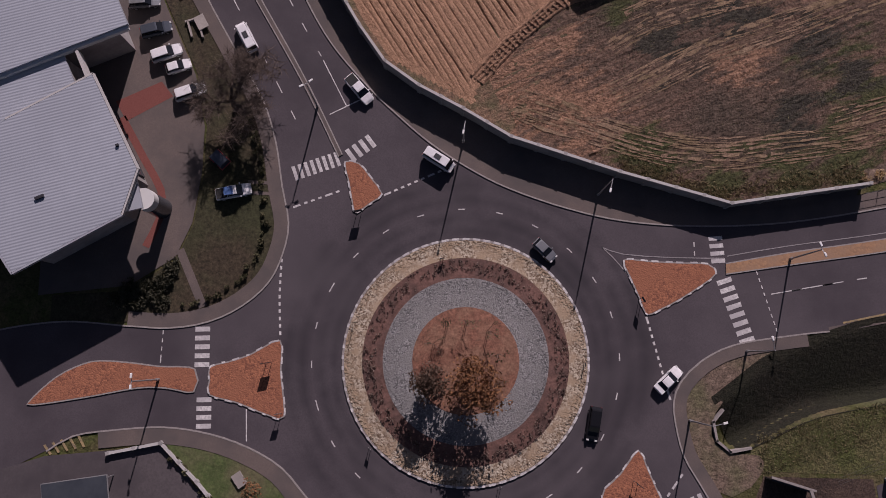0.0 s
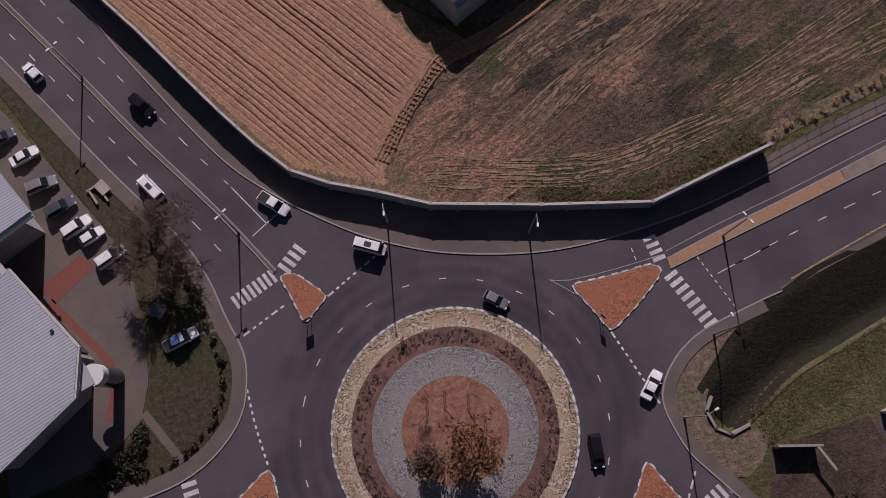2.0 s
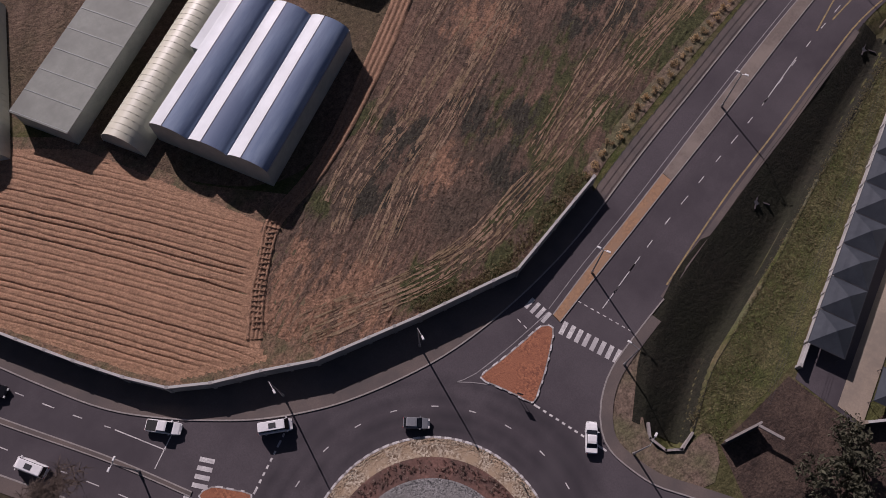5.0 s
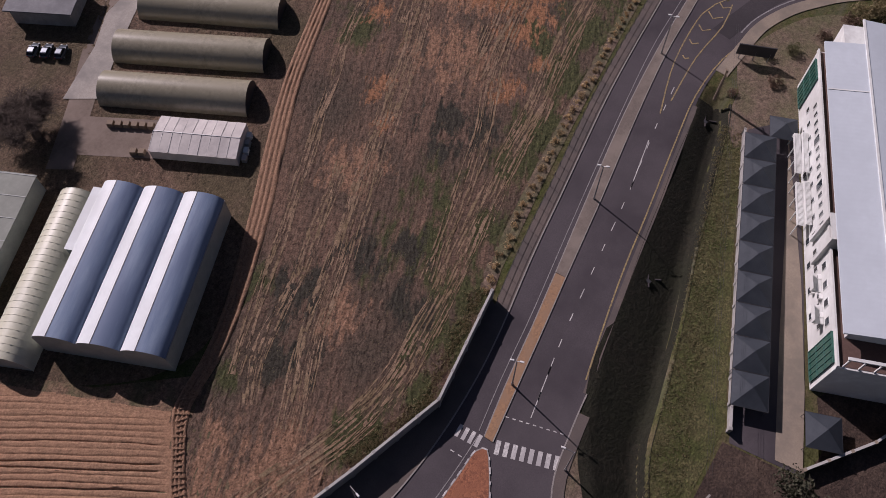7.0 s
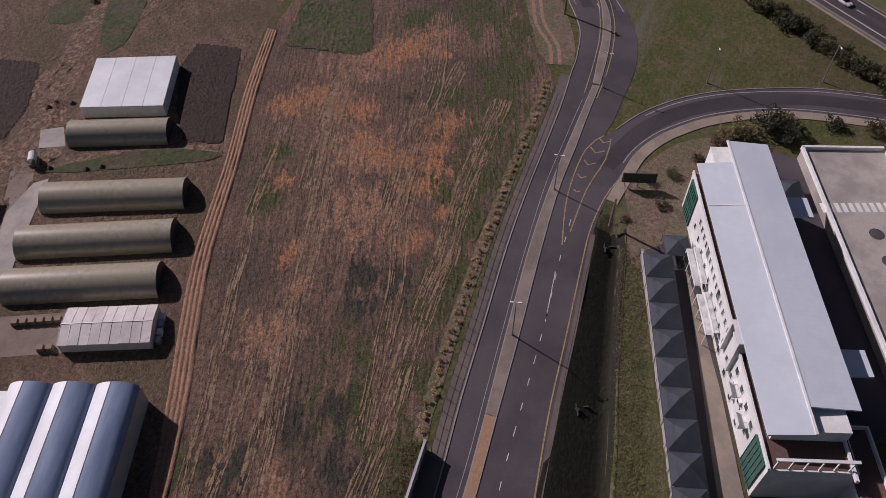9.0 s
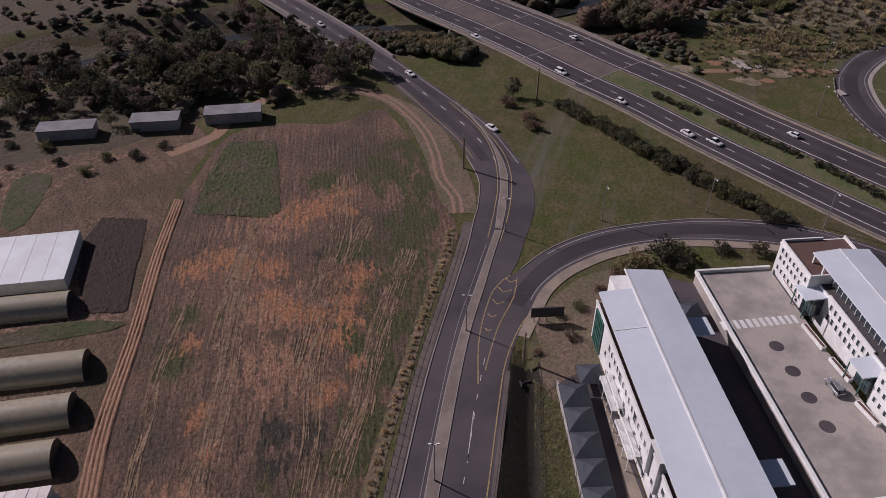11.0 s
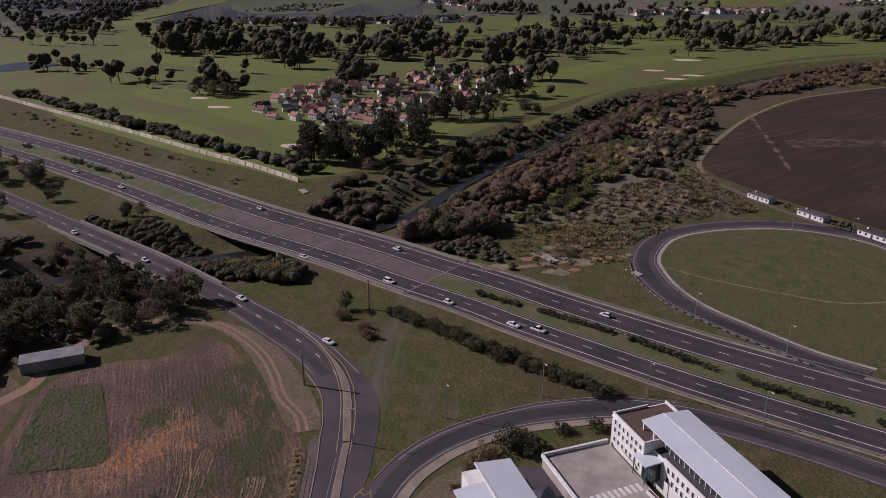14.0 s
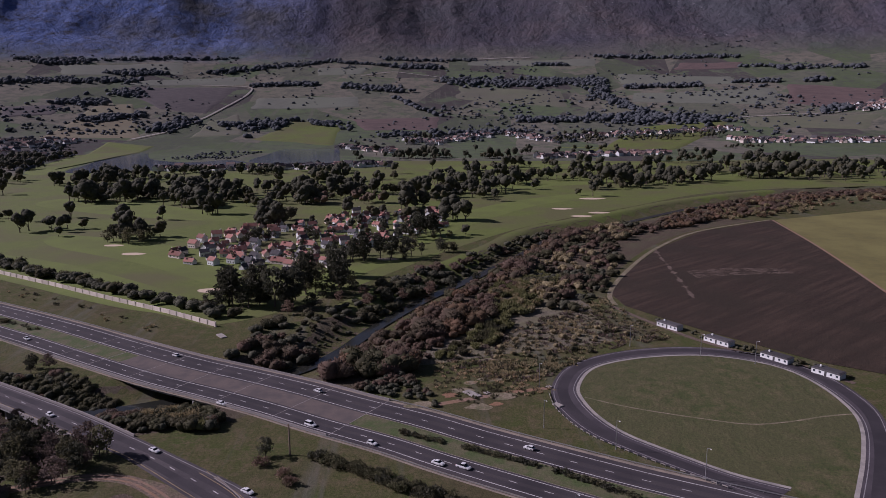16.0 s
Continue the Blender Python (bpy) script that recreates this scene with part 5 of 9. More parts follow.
zebra((-21.9, 26.8), (-15.3, 29.1), 8, 2.2)
zebra((-13.8, 29.4), (-10.4, 31.9), 4, 2.2)
zebra((40.3, 11.3), (43.3, 2.2), 8, 2.2)
zebra((39.4, 17.5), (39.7, 13.6), 4, 2.0)
zebra((-34.2, 4.5), (-34.1, -1.2), 5, 2.1)
zebra((-33.6, -5.4), (-33.5, -9.7), 4, 2.1)
zebra((33.5, -20.5), (37, -19), 4, 2.2)


# rough row texture of the fallow field, modelled
def rows_of(name, poly, turn, across, along, fn, material, label, category):
    c, sn = math.cos(radians(turn)), math.sin(radians(turn))
    us, vs = [x * c + y * sn for x, y in poly], [-x * sn + y * c for x, y in poly]
    U, V = np.arange(min(us), max(us), along), np.arange(min(vs), max(vs), across)
    idx, mb = {}, MB()
    for i, u in enumerate(U):
        for j, v in enumerate(V):
            x, y = u * c - v * sn, u * sn + v * c
            if inside(poly, x, y):
                idx[i, j] = len(mb.v)
                mb.v.append((x, y, fn(x, y, u, v)))
    for i, j in idx:
        q = [(i, j), (i + 1, j), (i + 1, j + 1), (i, j + 1)]
        if all(k in idx for k in q):
            mb.f.append(tuple(idx[k] for k in q))
    setting(name, mb, material, label, category)


FALLOW = [(6, 41), (10.7, 34), (25, 28.2), (41, 24), (61, 26.6), (84, 32), (101, 34), (131, 36), (160, 38), (182, 51), (196, 61), (214, 79), (203, 89), (197, 105), (187, 115), (161, 111), (150, 108), (105, 90), (82, 80), (64, 71), (48, 63), (38, 57), (18, 53), (9, 47)]
rows_of("field_rows", FALLOW, 23, 0.36, 0.9, lambda x, y, u, v: 0.035 + 0.08 * (0.5 + 0.5 * math.cos(v * 5.0 + noise.noise((u * 0.05, v * 0.2, 1)))) * (0.55 + 0.7 * noise.noise((u * 0.1, v * 0.12, 3))) + 0.34 * max(0, noise.noise((u * 0.8, v * 1.3, 6)) - 0.1), "stubble",
        "brown stubble rows with clods on the fallow field", "field")
rows_of("green_patch", [(189, 102), (172, 92), (155, 83), (151, 86), (149, 95), (147, 105), (165, 111), (184, 115)], 23, 0.5, 0.7, lambda x, y, u, v: 0.16 + 0.35 * abs(noise.noise((u * 0.6, v * 0.8, 2))), "greenpatch", "weedy green patch at the field's far corner", "field")
rows_of("tilled_bed", [(139, 126), (142, 114), (109, 97.5), (106, 106), (115, 115), (129, 124)], 28, 0.45, 0.6, lambda x, y, u, v: 0.14 + 0.25 * abs(noise.noise((u * 0.7, v * 0.9, 2))), "tilled", "dark tilled seed bed with clods", "field")
rows_of("tilled_bed", [(112, 170), (116, 157), (113, 154), (100, 146), (90, 143), (80, 150), (95, 172)], 40, 0.5, 0.7, lambda x, y, u, v: 0.14 + 0.25 * abs(noise.noise((u * 0.7, v * 0.9, 4))), "tilled", "dark tilled seed bed with clods", "field")
rows_of("yard_clods", [(104, 98), (152, 116), (172, 122), (168, 150), (150, 172), (112, 172), (84, 146), (62, 126), (64, 108), (84, 92)], 30, 0.5, 0.6, lambda x, y, u, v: 0.02 + 0.12 * min(1, max(0, 0.35 + noise.noise((u * 0.9, v * 1.1, 9)) + 0.5 * noise.noise((u * 0.2, v * 0.2, 2)))), "yard", "rough trodden soil of the nursery yard", "yard")
# worn tracks across the nursery yard
for pts, w_, m_ in (([(152, 166), (146, 162), (130, 155), (115, 147), (105, 143), (92, 138), (80, 139)], 5.0, "dirtcut"), ([(160, 143), (153, 147), (138, 147), (123, 149)], 1.8, "dirtcut"), ([(84, 134), (87, 130), (91, 124), (99, 112), (107, 97)], 3.2, "dirtcut"),
                    ([(118, 150), (108, 150), (96, 151), (80, 160)], 4.0, "dirtcut"), ([(105, 143), (98, 133), (88, 129)], 3.0, "dirtcut"), ([(150, 158), (160, 150), (172, 132)], 2.5, "dirtcut")):
    for q in (-0.27, 0.27):
        setting("yard_track", stripe(MB(), offset(spline(pts), w_ * q + random.uniform(-0.2, 0.2)), w_ * 0.42, 0.135 + 0.01 * (q > 0)), m_, "pale worn dirt track across the nursery yard", "path")
    setting("yard_track", stripe(MB(), spline(pts), w_ * 1.35, 0.125), "dirtcut", "scuffed dirt track across the nursery yard", "path")
for pts in ([(96, 138), (99, 134), (94, 129), (91, 134)], [(82, 127), (84.5, 125), (66.8, 116.3), (56, 110), (52, 116), (65.1, 121), (73.2, 126)]):
    patch("concrete_apron", pts, 0.16, "concrete", "pale concrete apron beside the tunnels", "paving", False)
for pts in ([(147, 160), (152, 152), (130, 142.5), (128, 148)], [(137, 172), (145, 166), (135, 160), (130, 167)], [(101, 111), (106, 98.5), (103.6, 97), (88, 122), (87, 127)]):
    patch("weed_patch", pts, 0.15, "greenpatch", "patch of green weeds in the nursery yard", "weeds")
for q_ in ([(1399, 652), (2020, 759), (1960, 612), (1366, 612)], [(2087, 414), (2406, 340), (2411, 184), (1965, 176)], [(1700, -382), (2213, -677), (2280, -1000), (1640, -540)]):
    quad_field("fairway", q_, "golf", "bright green fairway beside the lake")
# dry scrub floor on the slope above the river
quad_field("scrub_slope", [(322, -2), (352, -112), (452, -112), (446, -50)], "scrubfloor", "dry grey-tan scrub on the slope")

patch("loop_grass", [tuple(p) for p in even(offset(LOOP_IN, 0.0), 120)], 0.055, "loopgrass", "dry olive grass inside the loop road", "verge", False)
quad_field("river_flats", [(246, 108), (130, 150), (250, 330), (348, 240)], "thicketfloor", "brown undergrowth of the river flats")
FLAT_PATH = spline([(268, 270), (284.9, 252.6), (294.8, 245.2), (303.5, 237.4), (306, 226), (294, 208), (284.7, 199), (280, 184.7), (278, 172)], 3)
draped("dirt_path", [offset(FLAT_PATH, o_) for o_ in (1.5, 0.75, 0.0, -0.75, -1.5)], "palesand", "pale dirt path across the river flats", "path", 0.16)
FP = even(spline([(449, -127), (508, -154), (586, -200), (660, -262), (714, -350)], 6), 40)
FQ = [min(RIVER, key=lambda r_: (r_[0] - p[0] - 40) ** 2 + (r_[1] - p[1] - 60) ** 2) for p in FP]
draped("scrub_bank", [[(p[0] + (q[0] - p[0]) * t, p[1] + (q[1] - p[1]) * t) for p, q in zip(FP, FQ)] for t in np.linspace(0.01, 0.75, 12)], "thicketfloor", "brown scrub ground beside the dark field", "bank", 0.12, 0.2)
patch("cut_bank", [(227, 78), (216, 60), (187, 41), (170, 35), (171, 44), (184.5, 51), (206, 64)], 0.06, "barewild", "bare earth bank between the dirt road and the bend", "soil")
patch("bare_verge", [(33.4, -15), (33.6, -8.0), (35.6, -3.4), (40, 0.2), (46, 2.0), (46, -0.8), (42, -3.2), (39.4, -6.0), (37.6, -9), (38.0, -11.8), (41, -13.2), (44, -13.4), (44.4, -15.6), (40, -19)], 0.055, "barewild", "bare brown soil round the culvert", "soil")


# ---- boundary wall of precast panels ----
def panel_wall(pts, h, th, step, label, cap=True, material="graywall", pilaster=0.5):
    w = thing("boundary_wall", label, "wall", kind="structure")
    pan, col, top = {}, MB().box(0, 0, (h + 0.15) / 2, pilaster, pilaster, h + 0.15).mesh("pillar"), {}
    for (x0, y0), (x1, y1) in zip(pts, pts[1:]):
        L = math.hypot(x1 - x0, y1 - y0)
        n = max(1, round(L / step))
        a = math.atan2(y1 - y0, x1 - x0)
        s = L / n
        me = MB().box(s / 2, 0, h / 2, s - 0.02, th, h).mesh("panel")
        ca = MB().box(s / 2, 0, h + 0.05, s, th + 0.16, 0.1).mesh("coping")
        for k in range(n):
            m = pose(x0 + (x1 - x0) * k / n, y0 + (y1 - y0) * k / n, 0, 0, 0, math.degrees(a))
            link("panel", me, material, w).matrix_basis = m
            if cap:
                link("coping", ca, "coping", w).matrix_basis = m
            link("pillar", col, material, w).matrix_basis = m
    link("pillar", col, material, w).matrix_basis = pose(*pts[-1], 0)
    return w


WALL = [(-50, 117.5), (-39.5, 98.5), (-29.3, 79.9), (-24.9, 72.2), (-20.6, 63.8), (-16.2, 55.4), (-12.3, 48.6), (-8.5, 43), (-3.5, 39.3), (2.9, 35.8), (9.8, 31.6), (25.3, 26.4), (41, 21.8), (60.9, 24.7)]
panel_wall(WALL, 3.1, 0.22, 4.6, "grey concrete boundary wall with pillars and coping")
panel_wall([(393, 94), (420, 126), (452, 169), (491, 219), (533, 276), (610, 380), (690, 490)], 2.6, 0.3, 7.5, "pale panelled boundary wall of the golf estate", False, "pinkwall", 0.7)
panel_wall([(61.5, -16.6), (85.4, -7.8), (96.4, -3.8), (116, 3.4)], 1.5, 0.25, 4, "low grey wall behind the carports", True)
panel_wall([(61.6, -27.9), (71.2, -35.2), (82, -41)], 1.8, 0.22, 4, "low brown boundary wall of the apartments", True, "tanpave")


patch("wall_strip", [(x + 0.0, y - 0.15) for x, y in WALL] + offset(cutline(N_KERB, (-48, 108), (61, 21)), 2.2)[::-1], 0.1, "pave", "brown paving between the footway and the boundary wall", "pavement", False)
# ---- fence on the east road ----
def fence(pts, h, step, label):
    f = thing("fence", label, "fence")
    line = even(spline(pts, 2), max(2, int(length(spline(pts, 2)) / step)))
    me = MB().box(0, 0, h / 2, 0.08, 0.08, h).mesh("post")
    for p in line:
        link("post", me, "dark", f).matrix_basis = pose(*p, 0.1)
    for z in (h * 0.5, h):
        for a, b in zip(line, line[1:]):
            link("rail", MB().tube((*a, z + 0.1), (*b, z + 0.1), 0.035, 0.035, 4), "dark", f)


fence([(61, 23.6), (72, 25.6), (88, 27.9), (108, 30.9), (124, 32.5), (140, 33.8), (158, 35.6)], 1.5, 2.4, "dark steel post and rail fence beside the footway")


# ---- the planted centre of the roundabout ----
def ring_mesh(r0, r1, z0, z1, n=96):
    mb = MB()
    a, b = circle(CX, CY, r0, n), circle(CX, CY, r1, n)
    for i in range(n):
        j = (i + 1) % n
        mb.face([(*b[i], z1), (*b[j], z1), (*a[j], z0), (*a[i], z0)])
    return mb


def stones(r0, r1, z, size, count, material, name, label):
    mb = MB()
    for _ in range(count):
        r, a = math.sqrt(random.uniform(r0 * r0, r1 * r1)), random.uniform(0, 2 * math.pi)
        s = size * random.uniform(0.6, 1.25)
        mb.box(CX + r * math.cos(a), CY + r * math.sin(a), z - s * 0.02, s * random.uniform(1.0, 1.5), s * random.uniform(0.5, 0.9), s * 0.4, random.uniform(0, 3.1), 0.65)
    o = link(name, mb, material, None, label)
    return tagged(o, "", "stones", "", "stuff")


island_bed = thing("roundabout_island", "round planted island with stone apron and gravel ring", "roundabout", kind="structure")
link("apron_bed", ring_mesh(14.6, 17.3, 0.42, 0.25), "stone", island_bed)
link("kerb", MB().ribbon(circle(CX, CY, 17.2, 96, 0, 359.99), circle(CX, CY, 17.5, 96, 0, 359.99), 0.3, 0.0), "kerb", island_bed)
k = circle(CX, CY, 17.38, 180)
link("painted_kerb", dashes(MB(), k + k[:1], 0.75, 0.75, 0.32, 0.312), "white", island_bed, "white painted kerb stretches")
link("planting_bed", ring_mesh(11.7, 14.62, 0.55, 0.42), "soilbed", island_bed)
link("gravel_bed", ring_mesh(7.5, 11.72, 0.68, 0.55), "gravel", island_bed)
mul = MB()
for i in range(12):
    r0, r1 = 7.55 * i / 12, 7.55 * (i + 1) / 12
    for q in range(40):
        a0, a1 = 2 * math.pi * q / 40, 2 * math.pi * (q + 1) / 40
        mul.face([(CX + r * math.cos(a), CY + r * math.sin(a), 0.7 + 0.35 * (1 - (r / 7.6) ** 2) + 0.05 * noise.noise((r * math.cos(a) * 2, r * math.sin(a) * 2, 0))) for r, a in ((r0, a0), (r1, a0), (r1, a1), (r0, a1))])
link("mulch_mound", mul, "mulch", island_bed, "red bark mulch mound")
stones(14.75, 17.15, 0.33, 0.26, 3600, "stone", "apron_stones", "yellow-brown field stones laid as an apron")
stones(7.6, 11.6, 0.6, 0.2, 3400, "gravel", "gravel_stones", "loose blue-grey stone chippings")


# ---- lit and shaded sheet metal roofs ----
def ribbed(name, base, turn, pitch=0.45, rough=0.45, metal=0.25, deep=0.08):
    m = mat(name, base, tuple(c * 0.93 for c in base), 0.6, tuple(c * 0.9 for c in base), 0.1, rough=rough, metal=metal, bump=0)
    t = m.node_tree
    vec, _ = coords(t, False, (1, 1, 1), turn)
    w = nd(t, "ShaderNodeTexWave", Scale=0.314 / pitch)
    w.wave_type, w.bands_direction = "BANDS", "X"
    t.links.new(vec, w.inputs["Vector"])
    b = nd(t, "ShaderNodeBump", Strength=1.0, Distance=deep)
    t.links.new(w.outputs["Fac"], b.inputs["Height"])
    t.links.new(b.outputs[0], t.nodes["Principled BSDF"].inputs["Normal"])
    M[name] = m


ribbed("showroom_roof", (0.4, 0.43, 0.475), -105, 0.42, 0.45, 0.2, 0.022)
ribbed("apartment_roof", (0.62, 0.68, 0.73), -22, 0.9, 0.5, 0.1, 0.003)

# showroom west of the roundabout
sh = thing("showroom_building", "grey metal-roofed showroom with white parapets beside the car park", "building")
Rf = [(-59, 32), (-47.6, 38.4), (-40.7, 25.1), (-42.5, 18.8), (-56.5, 11), (-60, 16), (-70, 24)]
cx, cy = -54, 25
wl = [(cx + (x - cx) * 0.82, cy + (y - cy) * 0.82) for x, y in Rf]
link("wall", MB().prism(wl, 0, 9.6), "graywall", sh)
link("roof", MB().prism([(cx + (x - cx) * 0.985, cy + (y - cy) * 0.985) for x, y in Rf], 9.4, 10.0), "showroom_roof", sh)
for k, (a, b) in enumerate(zip(Rf, Rf[1:] + Rf[:1])):
    d = math.hypot(b[0] - a[0], b[1] - a[1])
    link("gutter", MB().box((a[0] + b[0]) / 2, (a[1] + b[1]) / 2, 9.75, d, 0.25, 0.55, math.atan2(b[1] - a[1], b[0] - a[0])), "coping" if k < 3 else "roof", sh)
for k in range(5):
    t = 0.1 + 0.18 * k
    x, y = Rf[1][0] + (Rf[2][0] - Rf[1][0]) * t, Rf[1][1] + (Rf[2][1] - Rf[1][1]) * t
    link("shop_window", MB().box(cx + (x - cx) * 0.825, cy + (y - cy) * 0.825, 2.2, 0.4, 2.3, 3.0, math.atan2(-13.3, 6.9) + math.pi / 2), "winglass", sh)
can = link("entrance_canopy", MB().box(-41.9, 21.9, 8.6, 2.2, 4.4, 0.5, 0.25), "roof", sh)
# drum: lower part dark and glossy, white band above it
for name_, z0_, z1_, m_, lb_ in (("drum_glazing", 0.0, 5.4, "winglass", "dark curved lower part of the drum"), ("entrance_drum", 5.4, 7.2, "wallw", "white curved entrance drum")):
    tw = MB()
    for i in range(20):
        (ax_, ay_), (bx_, by_) = ((-40.9 + 1.5 * math.cos(radians(q)), 21.6 + 1.5 * math.sin(radians(q))) for q in (-100 + 9 * i, -91 + 9 * i))
        tw.face([(ax_, ay_, z0_), (bx_, by_, z0_), (bx_, by_, z1_), (ax_, ay_, z1_)])
    tw.flat(circle(-40.9, 21.6, 1.5, 40), z1_)
    link(name_, tw, m_, sh, lb_)
link("roof_vent", MB().box(-53.5, 21.2, 10.15, 1.2, 0.4, 0.35, 0.4), "dark", sh)
link("roof_vent", MB().box(-43.6, 28.3, 10.15, 0.4, 0.3, 0.35, 0.4), "dark", sh)
wh = thing("warehouse_building", "grey metal-roofed warehouse with deep eaves", "building")
W2 = [(-75, 33), (-61, 38.3), (-43.4, 45.6), (-45.2, 49.6), (-50, 61), (-80, 48)]
c2 = (-60, 47)
link("wall", MB().prism([(c2[0] + (x - c2[0]) * 0.84, c2[1] + (y - c2[1]) * 0.84) for x, y in W2], 0, 9), "graywall", wh)
link("roof", MB().prism(W2, 9.0, 9.7), "showroom_roof", wh)
link("fascia", MB().box(-52.4, 41.7, 8.9, 19.2, 0.5, 0.7, math.atan2(7.3, 17.6)), "wallw", wh)
lk = thing("link_building", "low grey roofed link between the two sheds", "building")
link("wall", MB().prism([(-72, 27), (-50.5, 36.5), (-52.5, 41.5), (-74, 33)], 0, 8.3), "graywall", lk)
link("roof", MB().prism([(-72.2, 26.8), (-50.2, 36.5), (-52.4, 41.6), (-74.2, 33)], 8.3, 8.7), "showroom_roof", lk)
link("gable_wall", MB().box(-49.4, 39.6, 8.4, 0.4, 5.2, 1.6, 0.42), "coping", lk)
patch("car_park", [(-58, 62), (-50, 70), (-43, 55.5), (-36.9, 42), (-35.2, 34), (-35.3, 27), (-36.4, 19.5), (-38.6, 14.5), (-45, 10.4), (-58, 9), (-58, 40)], 0.1, "pave", "brown brick-paved car park", "paving", False)
patch("red_paving", [(-48.6, 37.8), (-41.9, 40.9), (-40.1, 38.6), (-46.8, 34.8)], 0.115, "redpave", "red brick-paved strip in the car park", "paving", False)
setting("red_paving", stripe(MB(), spline([(-47.5, 35.4), (-43.8, 28.9), (-41.2, 24.4), (-41.0, 20.6), (-43, 16)]), 1.1, 0.115), "redpave", "red brick border along the showroom", "paving")
patch("lawn_bank", [(-50.5, 75), (-42.6, 55.2), (-36.6, 42), (-34.9, 34), (-35, 27), (-36.2, 19.3), (-38.6, 13.9), (-46, 9.6), (-56, 9), (-56, 5.4), (-45, 5.2), (-39, 4.6), (-33.6, 5.8), (-29, 8), (-25.6, 11.4), (-23.9, 15),
                     (-23.2, 19.5), (-24.2, 25), (-25.4, 31.8), (-27.4, 38.4), (-31.4, 45.8), (-36.2, 54.3), (-41.7, 65.1), (-48.3, 77.6)], 0.09, "drylawn", "dry brown lawn between car park and road", "lawn", False)
setting("garden_path", stripe(MB(), [(-38, 15.6), (-34.3, 7.3)], 1.2, 0.13), "pave", "narrow paved path across the lawn", "path")
setting("garden_path", stripe(MB(), [(-28.5, 25.6), (-24.5, 25.4)], 0.5, 0.13), "pave", "narrow paved path across the lawn", "path")
setting("garden_path", stripe(MB(), [(-28.5, 24.0), (-24.5, 23.8)], 0.5, 0.13), "pave", "narrow paved path across the lawn", "path")
patch("south_lawn", [(-38.6, -11.8), (-32, -12.6), (-26.6, -14.4), (-21.4, -18.6), (-17, -24), (-12, -27.5), (-16, -34), (-28, -24), (-33.6, -17.6)], 0.12, "lawn", "green lawn beside the footway", "lawn")
patch("south_lot", [(-50.4, -13), (-39.5, -12), (-33.8, -17.2), (-28, -24), (-20, -40), (-90, -40), (-95, -22), (-62, -15.4), (-55.4, -13.4)], 0.1, "oldroad", "grey asphalt yard behind a low wall", "paving", False)
panel_wall([(-46.5, -13), (-39.2, -11.6), (-34, -16.8), (-29, -22.5)], 0.7, 0.25, 3, "low grey garden wall", True)
mb = MB()
for k in range(5):
    x = -54.6 + 1.15 * k
    stripe(mb, [(x, -13.2 + 0.25 * k), (x - 1.0, -11.9 + 0.35 * k)], 0.35, 0.125)
setting("hatched_marking", mb, "yellow", "worn yellow hatched bars at the yard's entrance", "road marking")
cp = thing("yard_carport", "flat carport roof with a white frame in the yard", "carport")
link("frame", MB().box(-49.6, -18.2, 2.75, 9.0, 4.2, 0.22, 0.14), "steel", cp)
link("roof", MB().box(-49.6, -18.2, 2.92, 8.8, 4.0, 0.12, 0.14), "shade", cp)
for x, y in ((-53.7, -20.5), (-45.2, -19.2), (-45.7, -16), (-54, -17.2)):
    link("post", MB().box(x, y, 1.35, 0.15, 0.15, 2.7), "steel", cp)


# ---- nursery ----
def frame_of(a, b):
    d = Vector(b) - Vector(a)
    return Vector((a[0], a[1], 0)), Vector((d.x, d.y, 0)).normalized(), Vector((-d.y, d.x, 0)).normalized(), d.length


def arch(mb, o, u, v, L, w, h, eave=0.0, n=12, caps=True, i0=0, i1=None):
    """Barrel roof along u, width w across v."""
    pr = [(w / 2 * math.cos(math.pi * k / n), eave + (h - eave) * math.sin(math.pi * k / n)) for k in range(n + 1)]
    i1 = n if i1 is None else i1
    m = max(1, int(L / 2.5))
    base, w_ = len(mb.v), i1 - i0 + 1
    for q in range(m + 1):
        for k in range(i0, i1 + 1):
            c, z = pr[k]
            mb.v.append(tuple(o + u * (L * q / m) + v * c + Vector((0, 0, z))))
    for q in range(m):
        for k in range(w_ - 1):
            a = base + q * w_ + k
            mb.f.append((a, a + w_, a + w_ + 1, a + 1))
    if caps:
        for s in (0, L):
            mb.face([o + u * s + v * c + Vector((0, 0, z)) for c, z in pr] + ([o + u * s + v * c for c in (-w / 2, w / 2)] if eave else []))
    return mb


def hoops(par, o, u, v, L, w, h, step, n=10, eave=0.0):
    """Steel hoops over a cover, each a part of its own."""
    n_ = int(L / step)
    for q in range(n_ + 1):
        mb = MB()
        for k in range(n + 1):
            c, s = math.cos(math.pi * k / n), math.sin(math.pi * k / n)
            for e, g in ((-0.03, 1.0), (0.03, 1.0), (0.03, 1.015), (-0.03, 1.015)):
                mb.v.append(tuple(o + u * (L * q / n_ + e) + v * (w / 2 * g) * c + Vector((0, 0, eave + (h - eave) * g * s))))
        for k in range(n):
            for e in range(4):
                mb.f.append((4 * k + e, 4 * k + (e + 1) % 4, 4 * k + 4 + (e + 1) % 4, 4 * k + 4 + e))
        link("hoop", mb, "pinkcloth" if h > 4.1 and n == 10 and step > 2 else "creamcloth" if step < 1.5 else "steel", par)


